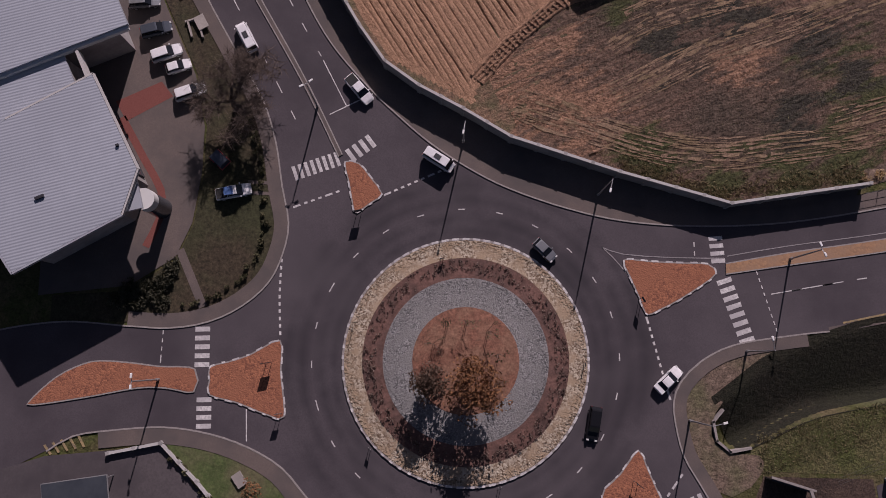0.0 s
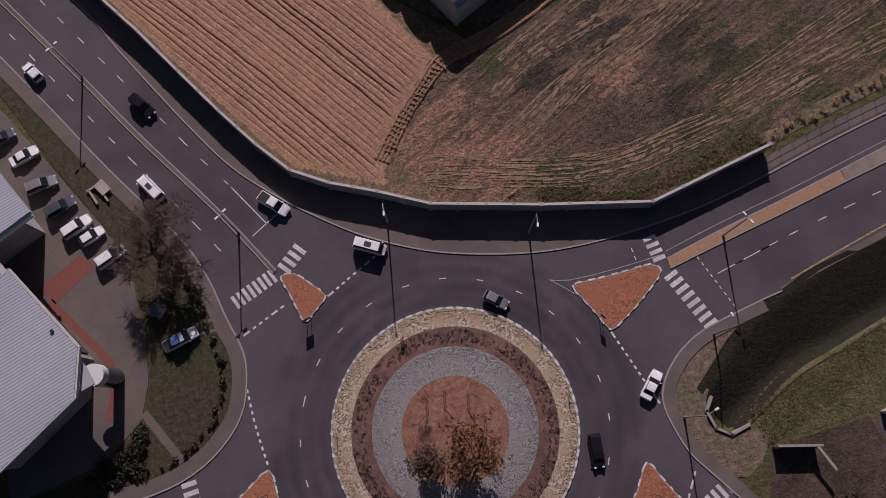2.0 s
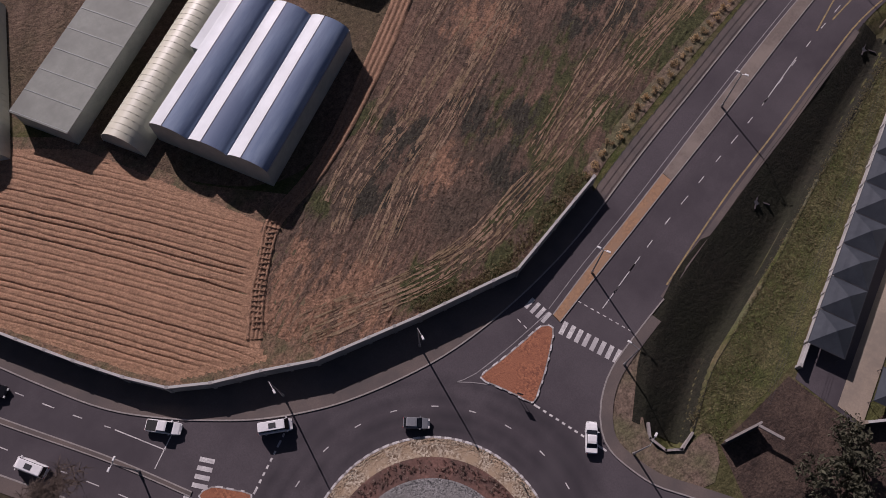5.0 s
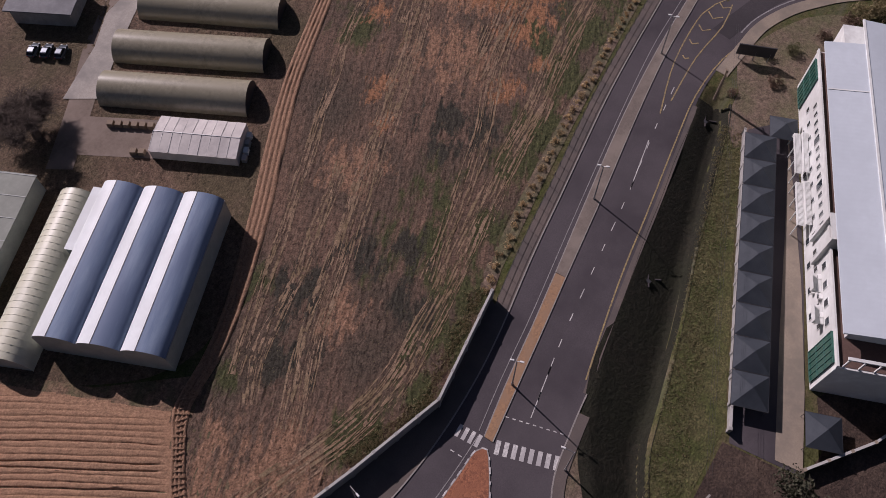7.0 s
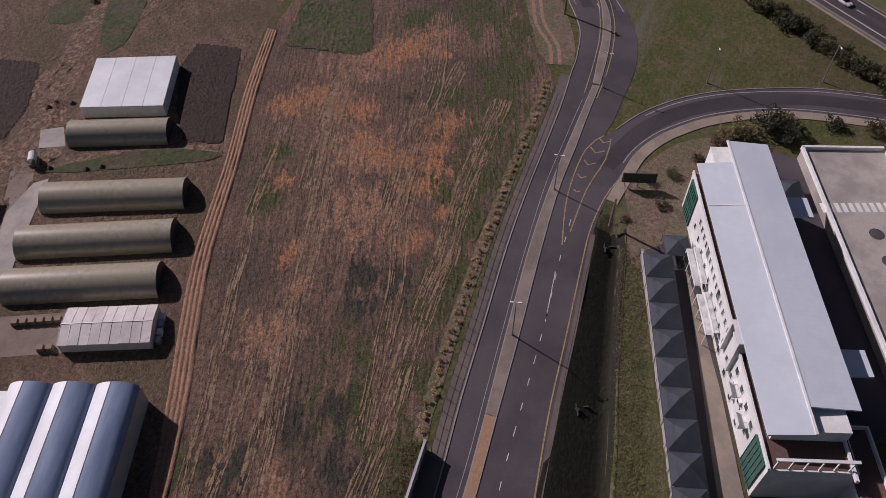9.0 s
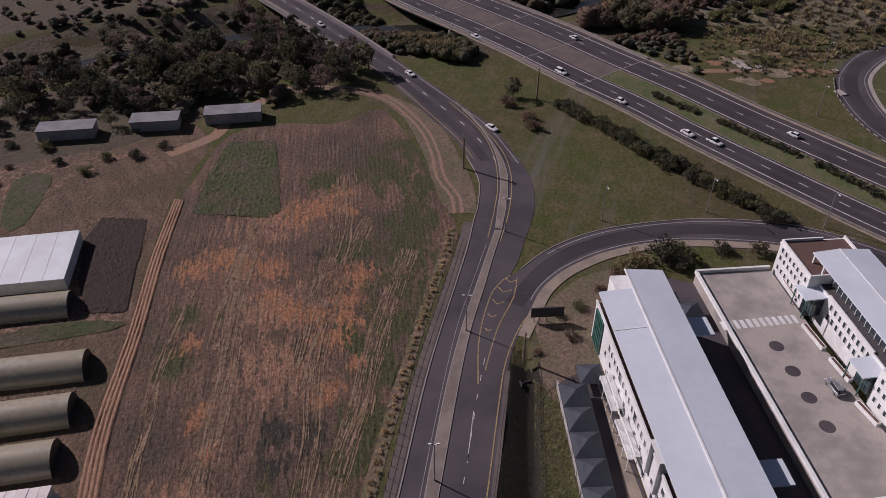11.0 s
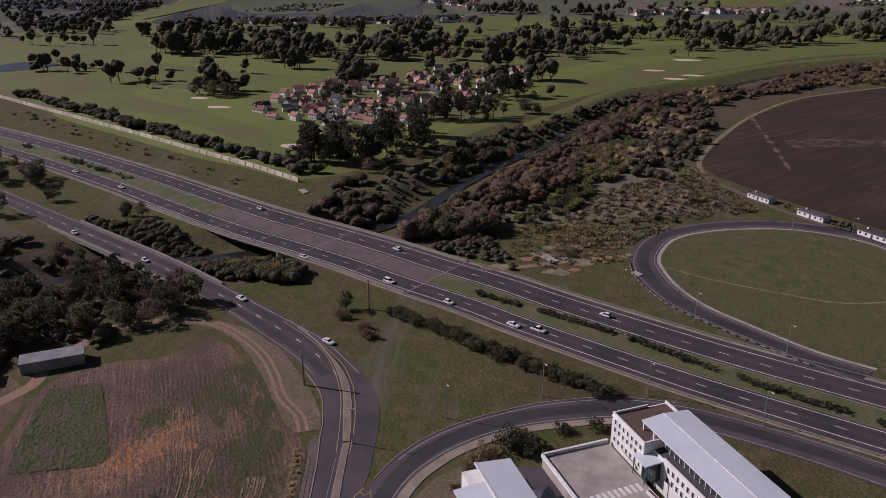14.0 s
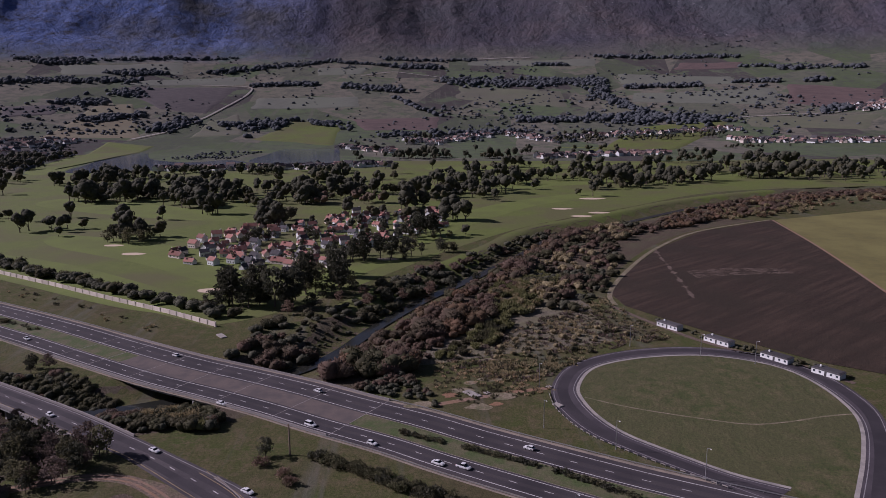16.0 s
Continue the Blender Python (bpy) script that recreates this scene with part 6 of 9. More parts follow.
def tunnel(a, b, w, h, cover, label, step=2.0):
    t = thing("tunnel_greenhouse", label, "greenhouse", group="nursery tunnels")
    o, u, v, L = frame_of(a, b)
    link("cover", arch(MB(), o, u, v, L, w, h, 0, 14, False), cover, t, smooth=True)
    for s in (0.05, L - 0.05):
        e = MB()
        e.face([o + u * s + v * (w / 2 * math.cos(math.pi * k / 14)) * 0.99 + Vector((0, 0, h * 0.99 * math.sin(math.pi * k / 14))) for k in range(15)])
        link("end_wall", e, "dark" if s > 1 else "ghside", t)
    if cover in ("pinkcloth", "creamcloth"):
        hoops(t, o, u, v, L, w, h, step if cover == "pinkcloth" else 1.2)


tunnel((79.3, 120.9), (92.7, 94.9), 8, 3.7, "tunnelcloth", "olive plastic tunnel greenhouse on hoops")
tunnel((67.7, 116.5), (82.0, 89.9), 8, 3.7, "tunnelcloth", "olive plastic tunnel greenhouse on hoops")
tunnel((58.2, 110.8), (71.7, 85.4), 8, 3.7, "tunnelcloth", "olive plastic tunnel greenhouse on hoops")
tunnel((97.3, 129.9), (107.3, 110.2), 7.5, 3.7, "tunnelcloth", "olive plastic tunnel greenhouse on hoops")
tunnel((9, 81.5), (37.6, 95.0), 8.0, 4.3, "creamcloth", "cream plastic tunnel greenhouse beside the big one")
o, u, v, L = frame_of((4, 87), (35.7, 102.2))
gb = thing("net_greenhouse", "low grey-green netted flat greenhouse", "greenhouse")
link("body", MB().prism([tuple((o + u * a + v * b).to_2d()) for a, b in ((0, 0.3), (L, 0.3), (L, 11), (0, 11))], 0, 4.1), "ghside", gb)
link("roof", MB().prism([tuple((o + u * a + v * b).to_2d()) for a, b in ((-0.3, 0.15), (L + 0.3, 0.15), (L + 0.3, 11.2), (-0.3, 11.2))], 4.1, 4.3), "darknet", gb)
for k in range(9):
    link("roof_batten", MB().box(*(o + u * (L * k / 8) + v * 5.6 + Vector((0, 0, 4.33))), 11.0, 0.12, 0.08, math.atan2(v.y, v.x)), "ghside", gb)
# pink-roofed pair at the ploughed field
for k, (a, b) in enumerate((((-9.5, 94.5), (6, 122)), ((-17, 99.5), (-1.5, 127)), ((-24.5, 104.5), (-9, 132)))):
    tunnel(a, b, 8.3, 4.2, "pinkcloth" if k else "creamcloth", "weathered pinkish plastic tunnel greenhouse", 2.5)
# three-bay greenhouse
gh = thing("multispan_greenhouse", "three-bay film greenhouse, bright and dull slopes coloured in", "greenhouse")
o, u, v, L = frame_of((22.9, 59.4), (49.6, 71.2))
W = 21.4
for k in range(3):
    c = o + v * (W / 3) * (k + 0.5)
    # bright and reflecting halves of each bay painted as two film colours
    link("white_slope", arch(MB(), c, u, v, L, W / 3, 6.6, 4.9, 16, False, 0, 7), "ghwhite", gh, "film slope coloured white as its bright side", True)
    link("blue_slope", arch(MB(), c, u, v, L, W / 3, 6.6, 4.9, 16, False, 7, 16), "ghblue", gh, "film slope coloured blue-grey as its reflecting side", True)
    link("gutter", MB().box(*(o + v * (W / 3) * k + u * L / 2 + Vector((0, 0, 4.9))), L, 0.3, 0.2, math.atan2(u.y, u.x)), "steel", gh)
    for s in (0, L):
        e = MB()
        e.face([c + u * s + v * (W / 6 * math.cos(math.pi * q / 16)) + Vector((0, 0, 4.9 + 1.7 * math.sin(math.pi * q / 16))) for q in range(17)] + [c + u * s + v * x for x in (-W / 6, W / 6)])
        link("gable", e, "ghside", gh)
for s in (0, W):
    link("side_wall", MB().box(*(o + v * s + u * L / 2 + Vector((0, 0, 2.45))), L, 0.12, 4.9, math.atan2(u.y, u.x)), "ghside", gh)
link("side_wall", MB().box(*(o + v * (W + 0.95) + u * (L * 0.76) + Vector((0, 0, 2.2))), L * 0.42, 1.7, 4.4, math.atan2(u.y, u.x)), "ghside", gh)
link("lean_to_roof", MB().box(*(o + v * (W + 0.95) + u * (L * 0.76) + Vector((0, 0, 4.46))), L * 0.43, 1.9, 0.12, math.atan2(u.y, u.x)), "ghwhite", gh, "flat white lean-to roof")
for k in range(3):
    link("ridge_seam", MB().box(*(o + v * (W / 3) * (k + 0.5 + 0.5 * math.cos(math.pi * 7 / 16)) + u * L / 2 + Vector((0, 0, 4.9 + 1.7 * math.sin(math.pi * 7 / 16) + 0.02))), L, 0.1, 0.06, math.atan2(u.y, u.x)), "dark", gh)
# small milky film house
o, u, v, L = frame_of((51.2, 91.6), (58.6, 77.2))
sg = thing("small_greenhouse", "low gabled greenhouse of weathered milky sheets", "greenhouse")
W8, EAVE, RIDGE = 8.0, 2.3, 3.1
P3 = lambda a, b, z: tuple(o + u * a + v * b + Vector((0, 0, z)))
for side, (b0_, b1_) in enumerate(((-0.15, W8 / 2), (W8 + 0.15, W8 / 2))):
    for k in range(9):
        a0_, a1_ = L * k / 9, L * (k + 0.96) / 9
        sh_ = MB()
        sag = 0.05 * math.sin(k * 2.3 + side)
        top = [P3(a0_, b0_, EAVE + sag), P3(a1_, b0_, EAVE + sag * 0.5), P3(a1_, b1_, RIDGE), P3(a0_, b1_, RIDGE)]
        sh_.face(top if side == 0 else top[::-1])
        sh_.face([(x, y, z - 0.05) for x, y, z in (top[::-1] if side == 0 else top)])
        link("roof_sheet", sh_, "milkfilm", sg)
for b in (0.05, W8 - 0.05):
    link("side_wall", MB().box(*P3(L / 2, b, 1.12), L, 0.1, 2.25, math.atan2(u.y, u.x)), "milkfilm", sg)
for a in (0.05, L - 0.05):
    link("end_wall", MB().face([P3(a, 0.1, 0), P3(a, W8 - 0.1, 0), P3(a, W8 - 0.1, EAVE), P3(a, W8 / 2, RIDGE - 0.06), P3(a, 0.1, EAVE)]), "milkfilm", sg)
link("ridge_bar", MB().box(*P3(L / 2, W8 / 2, RIDGE + 0.03), L, 0.12, 0.08, math.atan2(u.y, u.x)), "steel", sg)
for k in range(10):
    for b0_, z0_, b1_, z1_ in ((0, EAVE, W8 / 2, RIDGE), (W8, EAVE, W8 / 2, RIDGE)):
        link("rafter", MB().tube(P3(L * k / 9 - 0.04, b0_, z0_ + 0.04), P3(L * k / 9 - 0.04, b1_, z1_ + 0.04), 0.035, 0.035, 4), "steel", sg)
pk = thing("packing_crates", "stacked crates and pots at the greenhouse door", "crates")
for k in range(4):
    link("crate", MB().box(60.2 + 1.5 * k, 77.1 + 0.9 * k, 0.5, 1.2, 0.9, 1.0, 0.5), "wallw" if k % 2 else "steel", pk)
for x, y, nn in ((52.6, 103.5, 6), (50.2, 95.2, 2)):
    bn = thing("pallet_row", "row of brown wooden pallets on the apron", "pallets")
    for k in range(nn):
        link("pallet", MB().box(x + 0.75 * k, y - 1.35 * k, 0.55, 1.2, 1.2, 0.9, -1.06, 0.9), "wood", bn)
# white steel shed
ws = thing("white_shed", "white flat-roofed packing shed", "shed")
S = [(120, 141), (129, 124), (112, 115), (103.5, 132)]
link("wall", MB().prism(S, 0, 3.0), "wallw", ws)
c = (116.2, 128)
for k in range(4):
    f = lambda a, b, t: (a[0] + (b[0] - a[0]) * t, a[1] + (b[1] - a[1]) * t)
    q = [f(S[3], S[2], k / 4), f(S[3], S[2], (k + 0.985) / 4), f(S[0], S[1], (k + 0.985) / 4), f(S[0], S[1], k / 4)]
    link("roof_sheet", MB().prism(q, 3.05, 3.2), "ghwhite", ws)
tk = thing("water_tank", "white cylindrical water tank on a timber stand", "tank")
link("drum", MB().tube((86, 130.5, 1.6), (88.2, 132.2, 1.6), 0.9, 0.9, 16), "wallw", tk)
link("stand", MB().box(87, 131.3, 0.4, 2.6, 1.8, 0.8, 0.65), "wood", tk)
for x, y in ((87, 127), (90, 119.5), (92, 117), (103, 142), (106.5, 138)):
    bn = thing("soil_heap", "small dark heap of spoil on the yard", "heap")
    hp = MB()
    ring = [(x + 0.9 * math.cos(q * 0.9) * (0.8 + 0.3 * math.sin(q * 2.3)), y + 0.9 * math.sin(q * 0.9), 0) for q in range(7)]
    for q in range(7):
        hp.face([ring[q], ring[(q + 1) % 7], (x + 0.15, y, 0.9)])
    link("spoil", hp, "tilled", bn)
gs = thing("grey_shed", "grey flat-roofed farm shed", "shed")
link("wall", MB().prism([(61, 139.5), (67, 128.5), (75, 133), (69, 144.5)], 0, 3.6), "graywall", gs)
link("roof", MB().prism([(60, 140), (66.8, 127.5), (76, 132.8), (69.2, 145.5)], 3.6, 3.9), "darkfelt", gs)
for x, y, l, w, a in ((198, 121, 17, 6, 2.03), (186, 141, 14, 6, 2.0), (173, 163, 16, 6, 2.03)):
    fs = thing("farm_shed", "long pale farm shed among dark trees", "shed")
    link("wall", MB().box(x, y, 1.6, l, w, 3.2, a), "graywall", fs)
    link("roof", MB().box(x, y, 3.35, l + 0.6, w + 0.6, 0.3, a), "darkfelt", fs)


# ---- apartment blocks ----
def block(o, ang):
    u = Vector((math.cos(ang), math.sin(ang), 0))
    v = Vector((math.sin(ang), -math.cos(ang), 0))
    o = Vector((*o, 0))

    def at(a, b):
        p = o + u * a + v * b
        return (p.x, p.y)

    def rect(a0, a1, b0, b1):
        return [at(a0, b0), at(a1, b0), at(a1, b1), at(a0, b1)]

    def bx(mb, a0, a1, b0, b1, z0, z1):
        return mb.prism(rect(a0, a1, b0, b1), z0, z1).f.append(tuple(len(mb.v) - 8 + i for i in (3, 2, 1, 0))) or mb

    return at, rect, bx


def slope_roof(mb, at, a0, a1, rows, th):
    """Roof sheets through rows of (v, z), from a0 to a1."""
    for (b0, z0), (b1, z1) in zip(rows, rows[1:]):
        P = [(*at(a0, b0), z0), (*at(a1, b0), z0), (*at(a1, b1), z1), (*at(a0, b1), z1)]
        Q = [(x, y, z - th) for x, y, z in P]
        mb.face(P[::-1]), mb.face(Q)
        for i in range(4):
            j = (i + 1) % 4
            mb.face([P[i], P[j], Q[j], Q[i]])
    return mb


def windows(par, at, a_list, z_list, b, w, h, out):
    """Framed windows on a long facade; b is the facade's place, out the side it faces."""
    ang = math.atan2(at(1, 0)[1] - at(0, 0)[1], at(1, 0)[0] - at(0, 0)[0])
    gm = MB().box(0, 0, 0, w, 0.06, h).mesh("pane")
    fm = MB()
    for x, z, sx, sz in ((0, h / 2, w + 0.16, 0.1), (0, -h / 2, w + 0.16, 0.1), (-w / 2, 0, 0.1, h), (w / 2, 0, 0.1, h)):
        fm.box(x, 0, z, sx, 0.12, sz)
    fm = fm.mesh("window_frame")
    for a in a_list:
        for z in z_list:
            p = at(a, b - 0.02 * out)
            wn = link("window", gm, "winglass", par)
            wn.matrix_basis = pose(p[0], p[1], z, 0, 0, math.degrees(ang))
            link("frame", fm, "wallw", wn)


A = thing("apartment_building", "white four-storey apartment building with a pale grey metal roof", "building")
ANG = math.atan2(0.376, 0.927)
at, rect, bx = block((74.5, -24.4), ANG)
link("wall", bx(MB(), 0, 63, 0.25, 13.6, 0, 9.4), "wallw", A)
link("upper_wall", bx(MB(), 5, 62, 1.6, 13, 9.4, 12.2), "wallw", A)
link("terrace_floor", bx(MB(), 0.3, 62.8, 0.5, 13.4, 9.4, 9.46), "brownroof", A)
link("parapet", bx(MB(), 0, 63, 0.1, 0.4, 9.4, 10.1), "wallw", A)
link("roof", slope_roof(MB(), at, 4, 62.2, [(0.1, 12.75), (7.1, 13.3)], 0.35), "apartment_roof", A)
link("roof", slope_roof(MB(), at, 8.6, 68.4, [(7.1, 13.35), (15.3, 12.6)], 0.35), "apartment_roof", A)
link("ridge_cap", bx(MB(), 4, 68.4, 6.9, 7.3, 13.2, 13.45), "wallw", A)
link("roof_seam", slope_roof(MB(), at, 50.6, 50.85, [(0.1, 12.83), (7.0, 13.37)], 0.1), "wallw", A)
link("gable_wall", bx(MB(), 62, 68, 4, 13, 0, 12), "wallw", A)
windows(A, at, [26.2 + 1.95 * k for k in range(14) if k not in (4, 9)], (7.3,), 0.25, 0.75, 1.6, 1)
windows(A, at, (34.0, 43.8), (7.2,), 0.25, 1.5, 2.3, 1)
windows(A, at, (8.4, 11.6, 14.8, 18.2), (7.3,), 0.25, 1.3, 1.5, 1)
windows(A, at, [9 + 3.4 * k for k in range(14)], (4.3,), 0.25, 0.9, 1.4, 1)
windows(A, at, [12 + 4.7 * k for k in range(9)], (1.7,), 0.25, 1.2, 1.5, 1)
# upper windows joined into one dark strip that also plays the eaves' shade
up = link("upper_glazing", bx(MB(), 8, 60, 1.5, 1.58, 9.7, 12.1), "winglass", A, "dark strip of upper windows and shaded eaves gap")
for k in range(27):
    link("mullion", bx(MB(), 8 + 2 * k - 0.06, 8 + 2 * k + 0.06, 1.4, 1.5, 9.7, 12.1), "wallw", up)
for a in (20.2, 24.6):
    link("stair_fin", bx(MB(), a, a + 0.5, -0.5, 1.4, 4.0, 11.9), "wallw", A, "tall white stair fin")
link("stair_head", bx(MB(), 20.2, 25.1, -0.5, 1.4, 11.9, 12.2), "wallw", A)
for k, (a, z) in enumerate(((9.6, 5.6), (12.9, 5.6), (16.4, 5.6), (10.4, 3.0), (15.2, 3.0))):
    ac = link("air_conditioner", bx(MB(), a, a + 0.9, -0.35, 0.23, z, z + 0.6), "lampw", A, "white air conditioner on the wall")
    link("fan_grille", bx(MB(), a + 0.15, a + 0.65, -0.38, -0.35, z + 0.06, z + 0.54), "dark", ac)
for k in range(6):
    link("terrace_post", bx(MB(), 0.2, 0.4, 1.0 + 2.2 * k, 1.2 + 2.2 * k, 9.46, 12.3), "wallw", A)
link("terrace_beam", bx(MB(), 0.0, 0.5, 0.6, 12.6, 12.3, 12.55), "wallw", A)
for a in (1.0, 56.5):
    cw = link("curtain_wall", bx(MB(), a, a + 5.0, 0.02, 0.25, 0.6, 9.0), "greenglass", A, "green glazed curtain wall")
    for k in range(6):
        link("mullion", bx(MB(), a + k - 0.05, a + k + 0.05, -0.08, 0.02, 0.6, 9.0), "greentrim", cw)
    for k in range(4):
        link("transom", bx(MB(), a, a + 5, -0.08, 0.02, 0.6 + 2.75 * k, 0.75 + 2.75 * k), "greentrim", cw)
for a in (28, 39):
    for z0, b0, b1 in ((3.3, -2.1, -0.95), (3.9, -0.9, 0.1)):
        pg = link("pergola", bx(MB(), a, a + 9, b0, b0 + 0.12, z0 - 0.3, z0 + 0.2), "wallw", A, "white slatted balcony pergola")
        for k in range(37):
            link("slat", bx(MB(), a + 0.245 * k, a + 0.245 * k + 0.17, b0 + 0.12, b1, z0 + 0.02, z0 + 0.14), "wallw", pg)
    for k in range(4):
        link("post", bx(MB(), a + 2.94 * k, a + 2.94 * k + 0.16, -2.1, -1.95, 0, 3.0), "wallw", A)
for a in (8.5, 14):
    link("balcony_floor", bx(MB(), a, a + 3.2, -1.5, 0.2, 5.9, 6.1), "wallw", A)
    link("balcony_rail", bx(MB(), a, a + 3.2, -1.5, -1.42, 6.1, 7.0), "wallw", A)
for a, zz in ((17.5, 7.6), (53, 7.6)):
    link("entrance_roof", bx(MB(), a, a + 5.2, 13.6, 22.0, zz, zz + 0.4), "apartment_roof", A)
    link("entrance_hall", bx(MB(), a + 0.6, a + 5.4, 13.5, 19, 0, zz), "greenglass", A)
link("near_terrace_beam", bx(MB(), -1.5, 6, 12.5, 12.9, 9.2, 10.0), "wallw", A)
link("rear_wing", bx(MB(), -3, 9, 13.6, 18.6, 0, 6.4), "wallw", A)
link("rear_terrace", bx(MB(), -2.7, 8.7, 13.9, 18.3, 6.4, 6.46), "brownroof", A)
for r in ((-3, 9, 18.3, 18.6), (-3, -2.7, 13.6, 18.3), (8.7, 9, 13.6, 18.3)):
    link("parapet", bx(MB(), *r, 6.46, 7.3), "wallw", A)

B = thing("apartment_building", "white three-storey apartment building with brown roof terraces", "building")
at, rect, bx = block((112.6, -60.3), math.atan2(0.391, 0.92))
link("rear_wall", bx(MB(), 0, 57, 5.2, 15, 0, 10.6), "wallw", B)
link("roof_terrace", bx(MB(), 0.4, 56.6, 5.2, 14.6, 10.6, 10.64), "brownroof", B)
for a0, a1 in ((-2, 16.5), (43.6, 57)):
    wg = link("wing", bx(MB(), a0, a1, 0, 5.2, 0, 10.6), "wallw", B)
    link("wing_terrace", bx(MB(), a0 + 0.35, a1 - 0.35, 0.35, 9.6, 10.64, 10.68), "brownroof", wg, "brown terrace floor")
    for r in ((a0, a1, 0, 0.35), (a0, a0 + 0.35, 0.35, 9.6), (a1 - 0.35, a1, 0.35, 9.6)):
        link("parapet", bx(MB(), *r, 10.6, 11.3), "wallw", wg)
    link("cornice", bx(MB(), a0 - 0.15, a1 + 0.15, -0.18, 0.02, 10.2, 10.45), "wallw", wg)
    n_ = int((a1 - a0 - 1.2) / 1.75)
    windows(B, at, [a0 + 1.3 + 1.75 * k for k in range(n_ + 1)], (4.6, 7.2, 9.3), 0, 0.8, 1.25, 1)
link("parapet", bx(MB(), 0, 57, 14.65, 15, 10.6, 11.3), "wallw", B)
link("middle_wall", bx(MB(), 16.5, 43.6, 2.6, 5.2, 0, 8.9), "wallw", B)
link("dark_roof_strip", bx(MB(), 16.6, 43.5, 2.9, 5.2, 8.9, 8.96), "darkroof", B)
link("middle_parapet", bx(MB(), 22.5, 39.5, 2.6, 2.9, 8.9, 9.4), "wallw", B)
windows(B, at, [23.6 + 1.75 * k for k in range(9)], (4.9, 7.4), 2.6, 0.85, 1.5, 1)
link("clerestory", bx(MB(), 17.5, 42.5, 4.9, 5.25, 9.3, 12.4), "winglass", B, "long strip of upper windows")
for k in range(15):
    link("mullion", bx(MB(), 17.4 + 1.78 * k, 17.55 + 1.78 * k, 4.8, 5.2, 9.0, 12.5), "wallw", B)
link("upper_wall", bx(MB(), 11, 46, 5.3, 14, 10.6, 12.9), "wallw", B)
link("roof", slope_roof(MB(), at, 7.2, 49.4, [(2.9, 13.1), (8.7, 13.65), (15.6, 13.1)], 0.35), "apartment_roof", B)
link("ridge_cap", bx(MB(), 7.2, 49.4, 8.6, 8.85, 13.5, 13.72), "wallw", B)
for a in (7.6, 13.4, 44.6, 48.6):
    for b in (3.1, 14.8):
        link("roof_post", bx(MB(), a, a + 0.4, b, b + 0.4, 10.6, 13.0), "wallw", B)
for a0, a1 in ((17.4, 22.6), (39.7, 44.7)):
    link("entrance_roof", slope_roof(MB(), at, a0, a1, [(-2.0, 8.0), (4.8, 8.5)], 0.3), "apartment_roof", B)
    eh = link("entrance_hall", bx(MB(), a0 + 0.5, min(a1 - 0.5, 43.4), 0.4, 2.55, 3, 7.8), "winglass", B, "dark glazed entrance hall in a steel lattice")
    for k in range(5):
        link("mullion", bx(MB(), a0 + 0.5 + 0.9 * k, a0 + 0.62 + 0.9 * k, 0.3, 0.4, 3, 7.8), "greentrim", eh)
    for z_ in (4.6, 6.2):
        link("transom", bx(MB(), a0 + 0.5, min(a1 - 0.5, 43.4), 0.3, 0.4, z_, z_ + 0.12), "greentrim", eh)
    for q in (0.15, a1 - a0 - 0.35):
        link("canopy_post", bx(MB(), a0 + q, a0 + q + 0.2, -1.8, -1.6, 3, 7.9), "greentrim", B)
# podium parking deck
D = thing("parking_deck", "pale concrete parking deck between the apartments", "deck", kind="structure")
dk = [(157.7, -21.0), (164.6, -37.2), (108, -61.0), (100, -45.0)]
link("slab", MB().prism(dk, 0, 3.0), "concrete", D)
for p, q in zip(dk, dk[1:] + dk[:1]):
    if q == dk[2]:
        continue
    d = math.hypot(q[0] - p[0], q[1] - p[1])
    link("parapet", MB().box((p[0] + q[0]) / 2, (p[1] + q[1]) / 2, 3.4, d, 0.6, 0.8, math.atan2(q[1] - p[1], q[0] - p[0])), "wallw", D)
for x, y in ((137.9, -37.9), (131.4, -40.7), (124.9, -43.3), (118.4, -46)):
    link("paving_disc", MB().flat(circle(x, y, 1.5, 32), 3.012), "oldroad", D, "dark paved disc")
bar = MB().flat([(-0.45, -1.3), (0.45, -1.3), (0.45, 1.3), (-0.45, 1.3)], 0).mesh("stripe")
for k in range(12):
    link("stripe", bar, "wallw", D).matrix_basis = pose(141.0 + 0.62 * k, -27.4 - 1.32 * k, 3.014, 0, 0, -65)
for (x0, y0), (x1, y1) in (((160.6, -40.1), (154.4, -42.5)), ((146.1, -43.5), (139.5, -47.0)), ((137.0, -48.1), (131.5, -51.2)), ((126.1, -51.7), (121.3, -54.9))):
    pl = thing("planter_wall", "low white planter wall on the deck", "planter")
    w_, l_ = math.atan2(y1 - y0, x1 - x0), math.hypot(x1 - x0, y1 - y0)
    link("trough", MB().box((x0 + x1) / 2, (y0 + y1) / 2, 3.4, l_, 1.0, 0.8, w_), "wallw", pl)
    link("soil", MB().box((x0 + x1) / 2, (y0 + y1) / 2, 3.81, l_ - 0.4, 0.6, 0.03, w_), "soilbed", pl)
patch("sunken_drive", [(86, -39), (100, -45.5), (157.5, -21.5), (158, -10), (140, -17)], 0.05, "asphalt", "dark asphalt drive between block and deck", "road", False)
